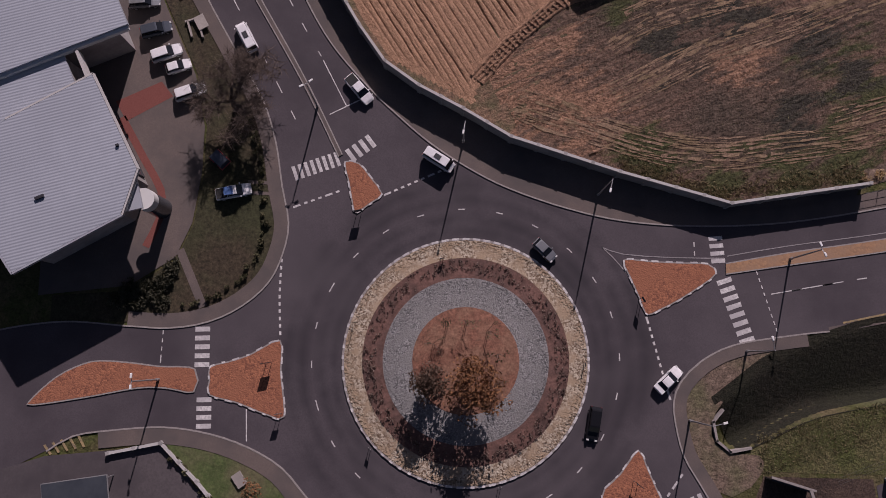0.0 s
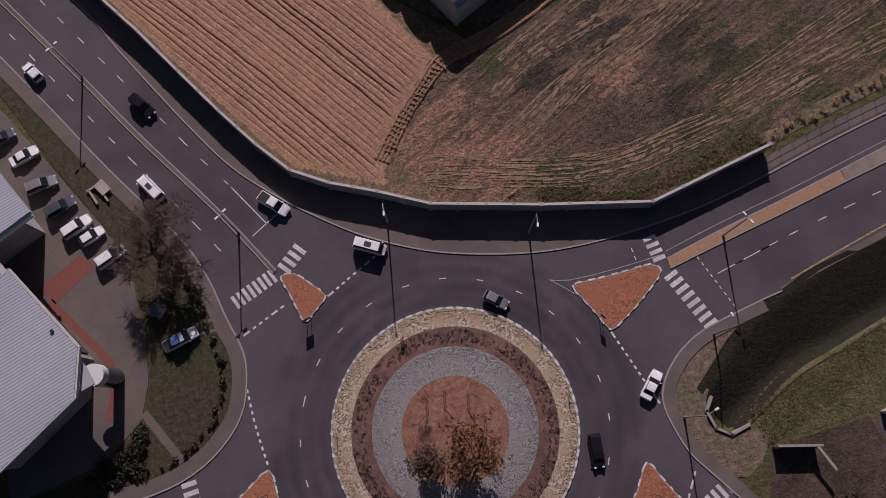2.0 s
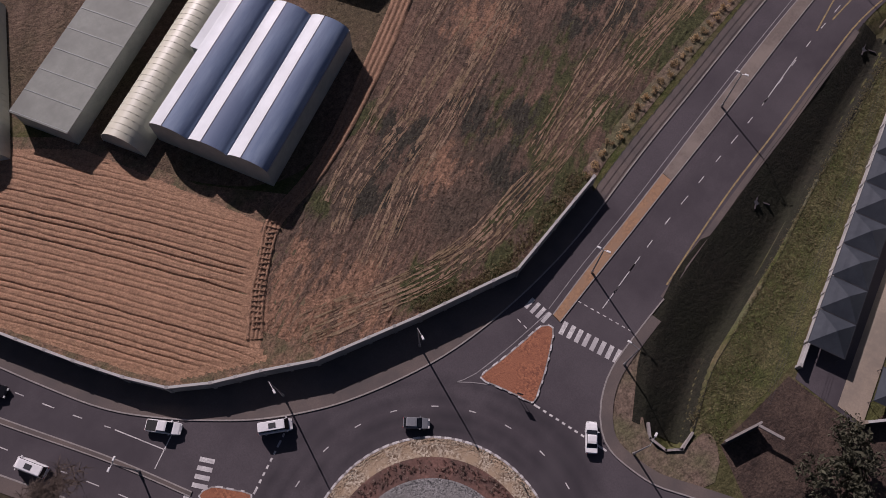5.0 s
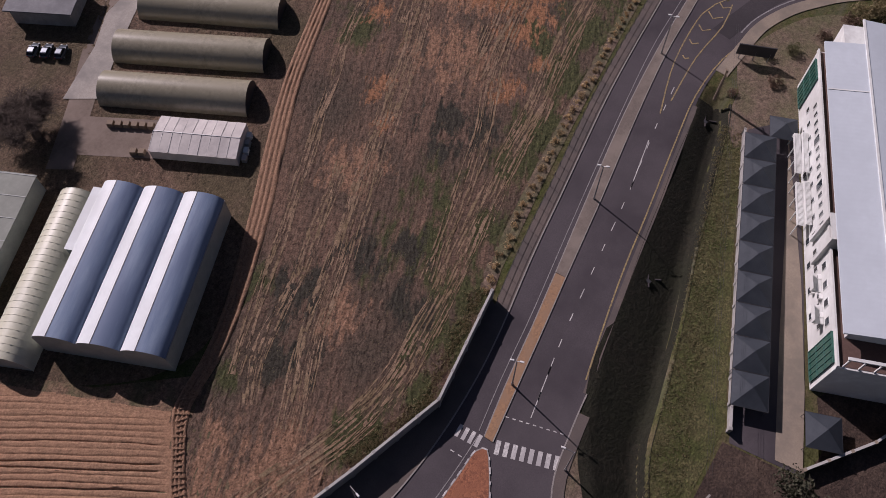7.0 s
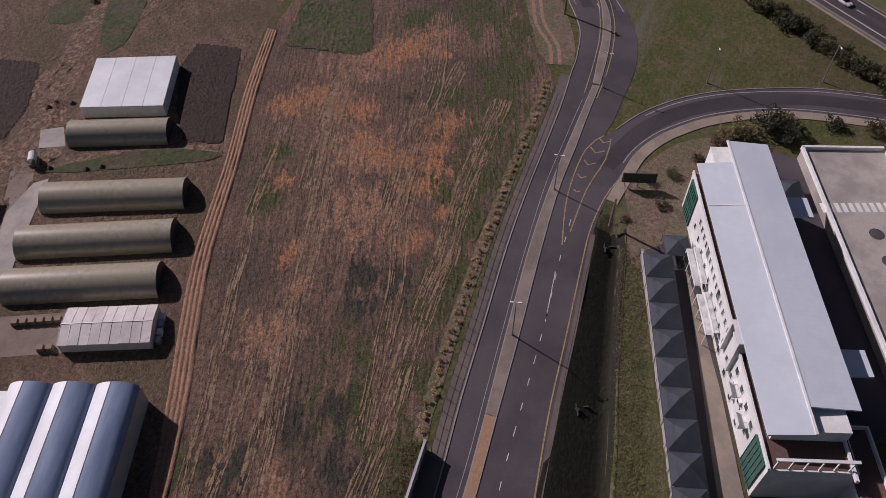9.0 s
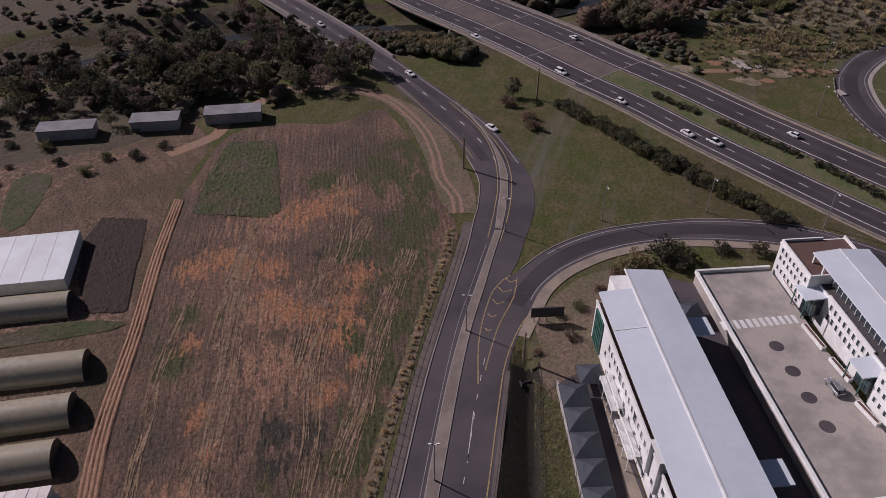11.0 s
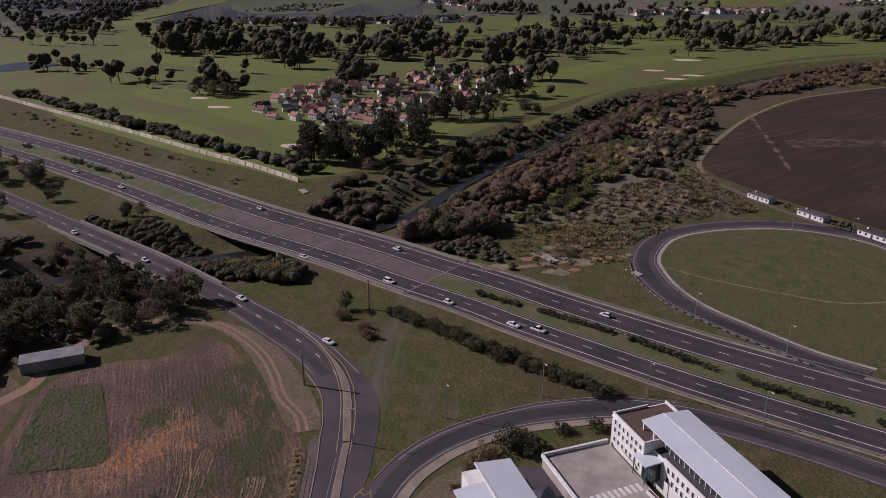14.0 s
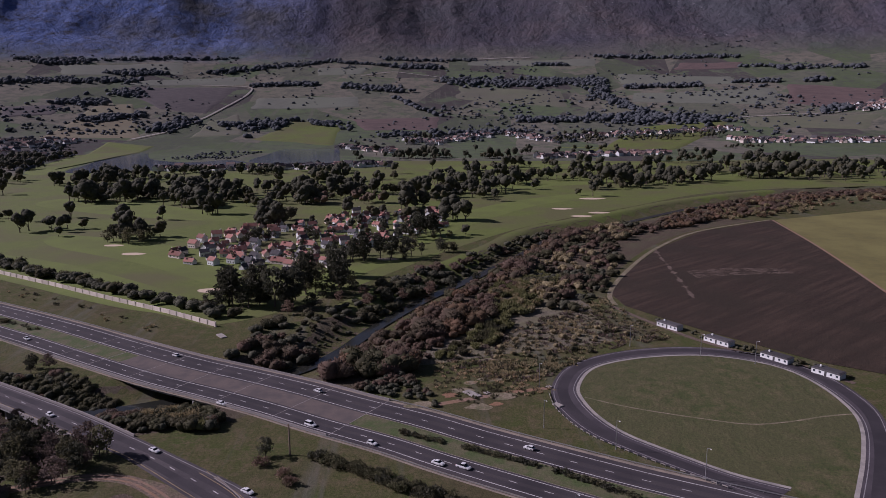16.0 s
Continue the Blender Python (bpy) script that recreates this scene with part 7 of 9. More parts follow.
# road and carports beside the apartments
patch("service_road", [(60, -17.5), (61, -27.5), (72, -24.8), (90, -18), (104, -12.4), (117, -7), (123, -2), (117.5, 3.0), (96.5, -4.5), (85.6, -8.4)], 0.06, "asphalt", "dark asphalt service road", "road", False)
patch("service_footway", [(61.3, -24.1), (61.8, -28.2), (74, -24), (92, -16.8), (110, -8.6), (123, -2.6), (116.8, -5.2), (101, -10.6), (80, -17.6)], 0.14, "tanpave", "tan paved footway along the apartments", "paving", False)
patch("ramp_court", [(112, 3.5), (117, -0.5), (121, -4.5), (129, -5), (141, -4), (151, -7), (157, -3), (152, 4), (141, 9.6), (133, 11.5), (125, 8), (119, 7.5)], 0.05, "barewild", "bare earth yard behind the billboard", "soil")
cm = None
for k in range(9):
    c = thing("carport", "dark pyramid shade-cloth carport", "carport", group="carports")
    p0 = Vector((64.4, -14.9)) + (Vector((114.6, 3.2)) - Vector((64.4, -14.9))) * (k + 0.5) / 9
    c.matrix_world = pose(p0.x + 1.05, p0.y - 2.75, 0, 0, 0, 19.8)
    if cm is None:
        py, fr = MB(), MB()
        for a, b in ((-2.9, -2.8), (2.9, -2.8), (2.9, 2.8), (-2.9, 2.8)):
            py.v.append((a, b, 2.3))
            fr.tube((a * 0.94, b * 0.94, 0), (a * 0.94, b * 0.94, 2.3), 0.05, 0.05, 6)
        py.v.append((0, 0, 3.9))
        py.f = [(0, 1, 4), (1, 2, 4), (2, 3, 4), (3, 0, 4)]
        for a, b in ((0, 1), (1, 2), (2, 3), (3, 0)):
            fr.tube(py.v[a], py.v[b], 0.04, 0.04, 4)
        cm = (py.mesh("shade_cloth"), fr.mesh("frame"))
    link("shade_cloth", cm[0], "shade", c)
    link("frame", cm[1], "dark", c)
for x, y, s in ((119.5, -2.5, 0.9), (147, -15.5, 0.95), (144.6, -20.5, 0.95), (68.2, -28.2, 0.95)):
    c = thing("carport", "dark pyramid shade-cloth carport", "carport", group="carports")
    c.matrix_world = pose(x, y, 0, 0, 0, 21) @ Matrix.Scale(s, 4)
    link("shade_cloth", cm[0], "shade", c)
    link("frame", cm[1], "dark", c)
bb = thing("billboard", "dark billboard on posts at the slip road", "sign")
link("panel", MB().box(134.5, 9.0, 2.6, 7.2, 0.25, 2.6, -1.19), "dark", bb)
for q in (-2.8, 0, 2.8):
    link("post", MB().box(134.5 + 0.37 * q, 9.0 - 0.93 * q, 1.0, 0.2, 0.2, 2.6), "steel", bb)
ho = thing("culvert_headwall", "concrete culvert headwall at the end of the ditch", "culvert", kind="structure")
for (x0, y0), (x1, y1) in (((39.2, -7.2), (37.8, -8.8)), ((37.8, -8.8), (38.2, -11.4)), ((38.2, -11.4), (40.0, -12.9)), ((40, -12.9), (42.8, -12.4))):
    d = math.hypot(x1 - x0, y1 - y0)
    link("wing", MB().box((x0 + x1) / 2, (y0 + y1) / 2, -1.1, d + 0.3, 0.35, 2.9, math.atan2(y1 - y0, x1 - x0)), "kerb", ho)
for x, y, a in ((78.9, 4.6, 0.5), (116, 10.6, 0.4)):
    hd = thing("drain_outlet", "small concrete drain outlet in the ditch bank", "culvert", kind="structure")
    link("pipe_mouth", MB().tube((x - 0.2, y - 0.5, -1.25), (x, y + 0.3, -1.25), 0.4, 0.4, 14), "dark", hd)
    link("wing", MB().box(x, y, -1.62, 2.6, 0.2, 1.3, a), "oldroad", hd)
    link("wing", MB().box(x + 1.2, y - 1.0, -2.1, 0.2, 1.8, 1.1, a), "oldroad", hd)
se = thing("site_shelter", "low white-framed shelter on a brown yard", "shelter")
link("beam", MB().box(47.6, -16.9, 2.3, 6.2, 0.3, 0.3, -0.3), "kerb", se)
link("beam", MB().box(50.4, -19.6, 2.3, 0.4, 3.8, 0.3, 0.3), "kerb", se)
link("back_wall", MB().box(47.5, -17.2, 1.1, 6.0, 0.2, 2.2, -0.3), "dark", se)
patch("brown_yard", [(44.5, -16.2), (50.8, -16.4), (59.6, -16.6), (60.8, -28.6), (66, -29.6), (74, -26), (85, -33), (84, -44), (66, -56), (52, -48), (46, -36), (40.5, -25)], 0.045, "darksoil", "brown soil yard beside the ditch", "soil", False)


# ---- houses ----
def house_kind(l, w, h, rh, wing):
    wall, roof, ch = MB(), MB(), MB()

    def gable(x, y, l, w, along):
        c = 1 if along else 0
        P = lambda a, b, z: (x + (a if c else b), y + (b if c else a), z)
        q = [P(-l / 2, -w / 2, 0), P(l / 2, -w / 2, 0), P(l / 2, w / 2, 0), P(-l / 2, w / 2, 0)]
        t = [(a, b, h) for a, b, _ in q]
        for i in range(4):
            j = (i + 1) % 4
            wall.face([q[i], q[j], t[j], t[i]] if c else [t[i], t[j], q[j], q[i]])
        r0, r1 = P(-l / 2, 0, h + rh), P(l / 2, 0, h + rh)
        wall.face([t[0], t[3], r0]), wall.face([t[1], t[2], r1])
        e = 0.5
        for s in (-1, 1):
            a, b = P(-l / 2 - e, s * (w / 2 + e), h - e * rh / w * 2), P(l / 2 + e, s * (w / 2 + e), h - e * rh / w * 2)
            c0, c1 = P(l / 2 + e, 0, h + rh + 0.15), P(-l / 2 - e, 0, h + rh + 0.15)
            roof.face([a, b, c0, c1])
            roof.face([(p[0], p[1], p[2] - 0.18) for p in (c1, c0, b, a)])

    gable(0, 0, l, w, True)
    if wing:
        gable(l * 0.22, -w * 0.42, w * 1.3, w * 0.75, False)
    ch.box(-l * 0.4, 0, h + rh * 0.75, 0.9, 0.7, rh * 0.9 + 0.8)
    win, door = MB(), MB()
    for k in range(3):
        win.box(-l / 2 + l * (k + 0.6) / 3.3, w / 2 + 0.03, 1.5, 1.1, 0.1, 1.2)
        win.box(-l / 2 + l * (k + 0.6) / 3.3, -w / 2 - 0.03, 1.5, 1.1, 0.1, 1.2)
    door.box(0.3, -w / 2 - 0.04, 1.05, 0.95, 0.12, 2.1)
    return [x.mesh(n) for x, n in ((wall, "wall"), (roof, "roof"), (ch, "chimney"), (win, "windows"), (door, "door"))]


KINDS = [house_kind(13, 7, 3.4, 3.2, True), house_kind(10, 7.5, 5.2, 3.0, False), house_kind(15, 6.5, 3.2, 3.0, True), house_kind(9, 6.5, 3.0, 2.8, False)]
HM = {}


def house(x, y, turn, kind, wallm, roofm, label, s=1.0, z=0.2):
    t = thing("house", label, "house", group="estate houses")
    t.matrix_world = pose(x, y, z, 0, 0, turn) @ Matrix.Scale(s, 4)
    for me, nm, mt in zip(KINDS[kind], ("wall", "roof", "chimney", "window", "door"), (wallm, roofm, wallm, "winglass", "wood")):
        key = (kind, nm, mt)
        if key not in HM:
            HM[key] = me if not me.materials else me.copy()
            HM[key].materials.clear()
            HM[key].materials.append(M[mt])
        link(nm, HM[key], mt, t)


random.seed(11)
TAKEN = []
ESTATE = [(600, 186), (690, 160), (725, 127), (728, 84), (792, 64), (808, 18), (804, -36), (720, -50), (680, -24), (604, 30), (525, 44), (494, 60), (545, 91), (528, 112), (552, 150)]
for k in range(6000):
    if len(TAKEN) >= 150:
        break
    x, y = random.uniform(490, 810), random.uniform(-62, 192)
    if not inside(ESTATE, x, y) or any((x - a) ** 2 + (y - b) ** 2 < 105 for a, b in TAKEN):
        continue
    TAKEN.append((x, y))
    house(x, y, random.choice((20, 110, 55, -35)) + random.uniform(-10, 10), random.randrange(4), random.choice(("wallw", "pinkwall", "wallw")), random.choice(("terracotta", "terracotta", "terracotta", "darkroof")),
          "white plastered estate house with a red tiled roof", random.uniform(0.62, 0.86))
for x0, y0, x1, y1, n_, dr, wd in ((1346, 420, 1347, 228, 26, 0.6, 22), (1347, 228, 1385, 20, 34, 0.6, 22), (1842, 936, 1693, 791, 26, 0.5, 40), (1900, 1030, 1950, 815, 44, 0.5, 60), (1690, 900, 1660, 770, 34, 0.5, 60), (1945, 162, 1756, 18, 40, 0.4, 40), (2057, -7, 1999, -100, 22, 0.4, 50), (2051, -103, 2141, -242, 30, 0.3, 40),
                               (2135, -288, 2008, -398, 30, 0.4, 40), (2071, -448, 2088, -920, 70, 0.35, 25), (1542, -268, 1632, -563, 60, 0.3, 26), (1893, -822, 1801, -1058, 52, 0.3, 32), (1801, -1058, 1753, -1200, 30, 0.3, 26), (2204, -1300, 2206, -1420, 34, 0.2, 50)):
    n_ = int(n_ * 1.7)
    for k in range(n_):
        t = (k + random.uniform(-0.3, 0.3)) / n_
        x, y = x0 + (x1 - x0) * t + random.uniform(-wd, wd), y0 + (y1 - y0) * t
        m_ = pose(x, y, float(height(np.array([x]), np.array([y]))[0]) + 0.2, 0, 0, random.uniform(0, 180)) @ Matrix.Scale(random.uniform(1.0, 1.5), 4)
        pieces = KINDS[random.randrange(4)]
        heap("far_walls_" + random.choice(("wallw", "wallw", "pinkwall")), pieces[0], m_)
        heap("far_roofs_" + ("darkroof" if random.random() < dr + 0.1 else "farroof"), pieces[1], m_)
setting("dirt_lane", stripe(MB(), spline([(420, -122), (402, -128), (386, -134), (355, -147), (333, -162), (312, -181), (292, -190)], 4), 3.0, 0.1), "palesoil", "pale dirt lane in front of the cottages", "path")
for x, y, w in ((374.8, -141, 13), (348.4, -156, 14), (322.7, -172, 13.5), (302.3, -184.5, 12.5)):
    rw = thing("row_house", "long low white cottage row beside the dark field", "house", group="cottage row")
    rw.matrix_world = pose(x, y, 0, 0, 0, 31)
    link("wall", MB().box(0, 0, 1.2, w, 4.8, 2.4), "wallw", rw)
    link("roof", MB().box(0, 0, 2.62, w + 0.6, 5.6, 0.45, 0, 0.85), "darkroof", rw)
    link("chimney", MB().box(w * 0.3, -0.4, 3.1, 0.7, 0.6, 1.0), "wallw", rw)
    for q in range(5):
        if q == 2:
            link("door", MB().box(-w / 2 + w * 0.2 * (q + 0.5), 2.42, 1.0, 0.95, 0.08, 2.0), "darkroof", rw)
        else:
            link("window", MB().box(-w / 2 + w * 0.2 * (q + 0.5), 2.42, 1.35, 0.9, 0.08, 0.9), "winglass", rw)


# ---- plants ----
def leaves(mb, c, r, n, size, rng, flat=0.75):
    for _ in range(n):
        d = Vector((rng.gauss(0, 1), rng.gauss(0, 1), rng.gauss(0, 1))).normalized() * rng.uniform(0.55, 1.0)
        p = Vector(c) + Vector((d.x * r, d.y * r, d.z * r * flat))
        a = Vector((rng.gauss(0, 1), rng.gauss(0, 1), rng.gauss(0, 0.6))).normalized()
        b = a.orthogonal().normalized()
        b = (b * math.cos(rng.uniform(0, 6.3)) + a.cross(b) * math.sin(rng.uniform(0, 6.3)))
        s = size * rng.uniform(0.6, 1.3)
        q = a.cross(b).normalized()
        mb.face([p - b * s, p + q * s * 0.5, p + b * s, p - q * s * 0.5])


def ico(n):
    bm = bmesh.new()
    bmesh.ops.create_icosphere(bm, subdivisions=n, radius=1.0)
    out = ([v.co.copy() for v in bm.verts], [tuple(v.index for v in f.verts) for f in bm.faces])
    bm.free()
    return out


ICO = {1: ico(1), 2: ico(2)}


def clump(mb, c, r, rng, flat=0.8, n=2, rough=0.45):
    """One uneven lump of foliage."""
    vs, fs = ICO[n]
    k, o = len(mb.v), Vector((rng.uniform(0, 90), rng.uniform(0, 90), 0))
    for v in vs:
        q = v * (r * (1 + rough * noise.noise(v * 1.7 + o) + rough * 0.5 * rng.uniform(-1, 1)))
        mb.v.append((c[0] + q.x, c[1] + q.y, c[2] + q.z * flat))
    mb.f += [tuple(k + i for i in f) for f in fs]


def sprays(mb, c, r, n, size, rng, flat=0.8, up=0.35, wide=0.22):
    """Slim tapering shoots that stand out from a rounded crown."""
    for _ in range(n):
        d = Vector((rng.gauss(0, 1), rng.gauss(0, 1), rng.gauss(0.25, 0.8))).normalized()
        if d.z < -0.35:
            d.z = -d.z
        p = Vector(c) + Vector((d.x * r, d.y * r, d.z * r * flat)) * rng.uniform(0.72, 1.0)
        e = (d + Vector((rng.gauss(0, 0.3), rng.gauss(0, 0.3), up + rng.gauss(0, 0.3)))).normalized() * size * rng.uniform(0.6, 1.4)
        t = e.orthogonal().normalized()
        a = rng.uniform(0, 6.283)
        t = (t * math.cos(a) + e.normalized().cross(t) * math.sin(a)) * size * wide * rng.uniform(0.7, 1.4)
        mb.face([p - e * 0.35, p + e * 0.2 + t, p + e, p + e * 0.2 - t])


def far_tree(seed, h, trunk, crown_r, clumps, fringe, size):
    """A broad uneven crown of merged lumps and leaf sprays over a short bare trunk."""
    rng = random.Random(seed)
    wood, leaf = MB(), MB()
    limbs(wood, Vector((0, 0, -0.2)), Vector((rng.gauss(0, 0.05), rng.gauss(0, 0.05), 1)).normalized(), trunk * 1.4, h * 0.028, 1, rng, 0.5, [])
    cz, hz = trunk + (h - trunk) * 0.5, (h - trunk) * 0.5
    for k in range(clumps):
        a, u = 2.4 * k + rng.uniform(-0.6, 0.6), rng.uniform(-0.7, 0.7)
        q = crown_r * (0.62 if k == 0 else rng.uniform(0.3, 0.46))
        rr = 0 if k == 0 else crown_r * math.sqrt(1 - u * u) * rng.uniform(0.35, 0.68)
        f = (hz / crown_r) * (0.95 if k == 0 else 0.8)
        c = (rr * math.cos(a), rr * math.sin(a), cz + (0 if k == 0 else u * hz * 0.75))
        clump(leaf, c, q, rng, f, 2 if k == 0 else 1, 0.4)
        m = fringe * (3 if k == 0 else 1)
        leaves(leaf, c, q * 1.12, m, size, rng, f)
        sprays(leaf, c, q, m, size * 1.1, rng, f, 0.1, 0.45)
    return wood.mesh("trunk"), leaf.mesh("crown")


def far_bush(seed, r, h, cores, shoots, size=0.95, up=0.45):
    """A rounded shrub: a few soft lumps bristling with fine shoots."""
    rng = random.Random(seed)
    mb = MB()
    for k in range(cores):
        a, q = rng.uniform(0, 6.283), r * 0.5 * math.sqrt(rng.random())
        rc = r * rng.uniform(0.42, 0.62)
        c = (q * math.cos(a), q * math.sin(a), h * rng.uniform(0.3, 0.52))
        clump(mb, c, rc, rng, h / r * 0.62, 2 if k == 0 else 1, 0.35)
        sprays(mb, c, rc * 1.02, shoots, size, rng, h / r * 0.62, up)
    return mb.mesh("shrub")


def scrub_tuft(seed, r, h, blades):
    """A loose tuft of stalks and small leaves on the ground."""
    rng = random.Random(seed)
    mb = MB()
    sprays(mb, (0, 0, 0), r * 0.7, blades, h, rng, 0.35, 0.6, 0.3)
    return mb.mesh("shrub")


def limbs(mb, p, d, length_, r, level, rng, spread, tips, kids=3, sides=5):
    q = p + d * length_
    mb.tube(p, q, r, r * 0.62, sides)
    if level == 0:
        tips.append(q)
        return
    for k in range(kids + (level > 2)):
        e = (d + Vector((rng.gauss(0, spread), rng.gauss(0, spread), rng.gauss(0.12, spread * 0.6)))).normalized()
        limbs(mb, p + d * length_ * rng.uniform(0.55, 1.0), e, length_ * rng.uniform(0.55, 0.8), r * 0.55, level - 1, rng, spread, tips, kids, max(3, sides - 1))


def tree_kind(seed, h, trunk, crown_r, clumps, per, size, level=2, spread=0.55, flat=0.7):
    rng = random.Random(seed)
    wood, leaf, tips = MB(), MB(), []
    limbs(wood, Vector((0, 0, -0.2)), Vector((rng.gauss(0, 0.05), rng.gauss(0, 0.05), 1)).normalized(), trunk, h * 0.028, level, rng, spread, tips)
    rng.shuffle(tips)
    cz = trunk + (h - trunk) * 0.5
    for k in range(clumps):
        a, u = rng.uniform(0, 2 * math.pi), rng.uniform(-0.85, 1)
        rr = crown_r * math.sqrt(max(0.05, 1 - u * u)) * rng.uniform(0.35, 0.9)
        c = Vector((rr * math.cos(a), rr * math.sin(a), cz + u * (h - trunk) * 0.5))
        leaves(leaf, c, crown_r * rng.uniform(0.28, 0.5), per, size, rng, flat)
    return wood.mesh("trunk"), leaf.mesh("crown")


def bush_kind(seed, r, h, clumps, per, size):
    rng = random.Random(seed)
    mb = MB()
    for k in range(clumps):
        a, q = rng.uniform(0, 6.28), r * math.sqrt(rng.random()) * 0.75
        leaves(mb, (q * math.cos(a), q * math.sin(a), h * rng.uniform(0.25, 0.7)), r * rng.uniform(0.3, 0.5), per, size, rng, h / r * 0.6)
    for k in range(5):
        a = rng.uniform(0, 6.28)
        mb.tube((0, 0, -0.3), (r * 0.5 * math.cos(a), r * 0.5 * math.sin(a), h * 0.6), 0.08, 0.03, 4)
    return mb.mesh("shrub")


PINE = [tree_kind(20 + k, 17, 6.0, 5.8, 20, 26, 0.95, 1) for k in range(4)]
BROAD = [tree_kind(30 + k, 9.5, 2.2, 4.6, 20, 34, 0.55, 1) for k in range(4)]
PINE_F = [far_tree(120 + k, 17, 3.0, 5.8, 8, 9, 0.7) for k in range(7)]
BROAD_F = [far_tree(130 + k, 10.5, 1.0, 5.0, 7, 9, 0.6) for k in range(7)]
PINE_D = [far_tree(220 + k, 16, 2.4, 5.6, 5, 6, 0.85) for k in range(6)]
BROAD_D = [far_tree(230 + k, 10.5, 0.8, 5.0, 5, 6, 0.8) for k in range(6)]
BUSH = [bush_kind(40 + k, 3.4, 3.9, 16, 38, 0.36) for k in range(5)]
BUSH_F = [far_bush(140 + k, 3.6, 4.6, 4, 44, 0.7, 0.45) for k in range(8)]
REED_F = [far_bush(150 + k, 3.2, 3.4, 3, 34, 1.5, 1.6) for k in range(5)]
SCRUB_F = [scrub_tuft(160 + k, 1.3, 0.8, 14) for k in range(6)]
BUSH_R = [far_bush(170 + k, 3.4, 3.8, 4, 34, 0.6, 0.2) for k in range(6)]
LOW = [bush_kind(50 + k, 1.2, 1.1, 7, 16, 0.22) for k in range(4)]
TUFT = [bush_kind(60 + k, 0.5, 0.7, 4, 12, 0.16) for k in range(3)]
VM = {}


def dressed(me, material):
    key = (me.name, material)
    if key not in VM:
        VM[key] = me if not me.materials else me.copy()
        VM[key].materials.clear()
        VM[key].materials.append(M[material])
    return VM[key]


def ground_z(x, y):
    return float(height(np.array([x]), np.array([y]))[0])


def tree(x, y, kinds, s, leaf, label, rng, z=None):
    m = pose(x, y, ground_z(x, y) if z is None else z, 0, 0, rng.uniform(0, 360)) @ Matrix.Scale(s, 4)
    w, c = rng.choice((PINE_D if kinds is PINE else BROAD_D) if x > 950 else (PINE_F if kinds is PINE else BROAD_F) if x > 660 else kinds)
    if x > 660:
        heap("far_trunks", w, m)
        heap("far_crowns_" + leaf, c, m)
        return
    t = thing("tree", label, "tree", group="trees")
    t.matrix_world = m
    link("trunk", dressed(w, "bark"), "bark", t)
    link("crown", dressed(c, leaf), leaf, t)


def shrub(x, y, kinds, s, leaf, label, rng, z=None, group="shrubs"):
    if x > 250 or (x > 188 and y > 60):
        heap("far_shrubs_" + leaf, rng.choice((BUSH_R if leaf == "leafdark" else BUSH_F) if kinds is BUSH else kinds), pose(x, y, ground_z(x, y) if z is None else z, 0, 0, rng.uniform(0, 360)) @ Matrix.Scale(s, 4))
        return
    o = link("shrub", dressed(rng.choice(kinds), leaf), leaf, None, label)
    tagged(o, "", "shrub", group)
    o.matrix_world = pose(x, y, ground_z(x, y) if z is None else z, 0, 0, rng.uniform(0, 360)) @ Matrix.Scale(s, 4)


# open water and fairways that no tree stands on
OPEN = [(1215, 610), (1225, 470), (1330, 330), (1340, 120), (1480, 95), (2000, 130), (2300, 190), (2400, 340), (2080, 420), (1850, 600), (2140, 680), (2020, 760), (1600, 700), (1400, 660)]
rng = random.Random(5)
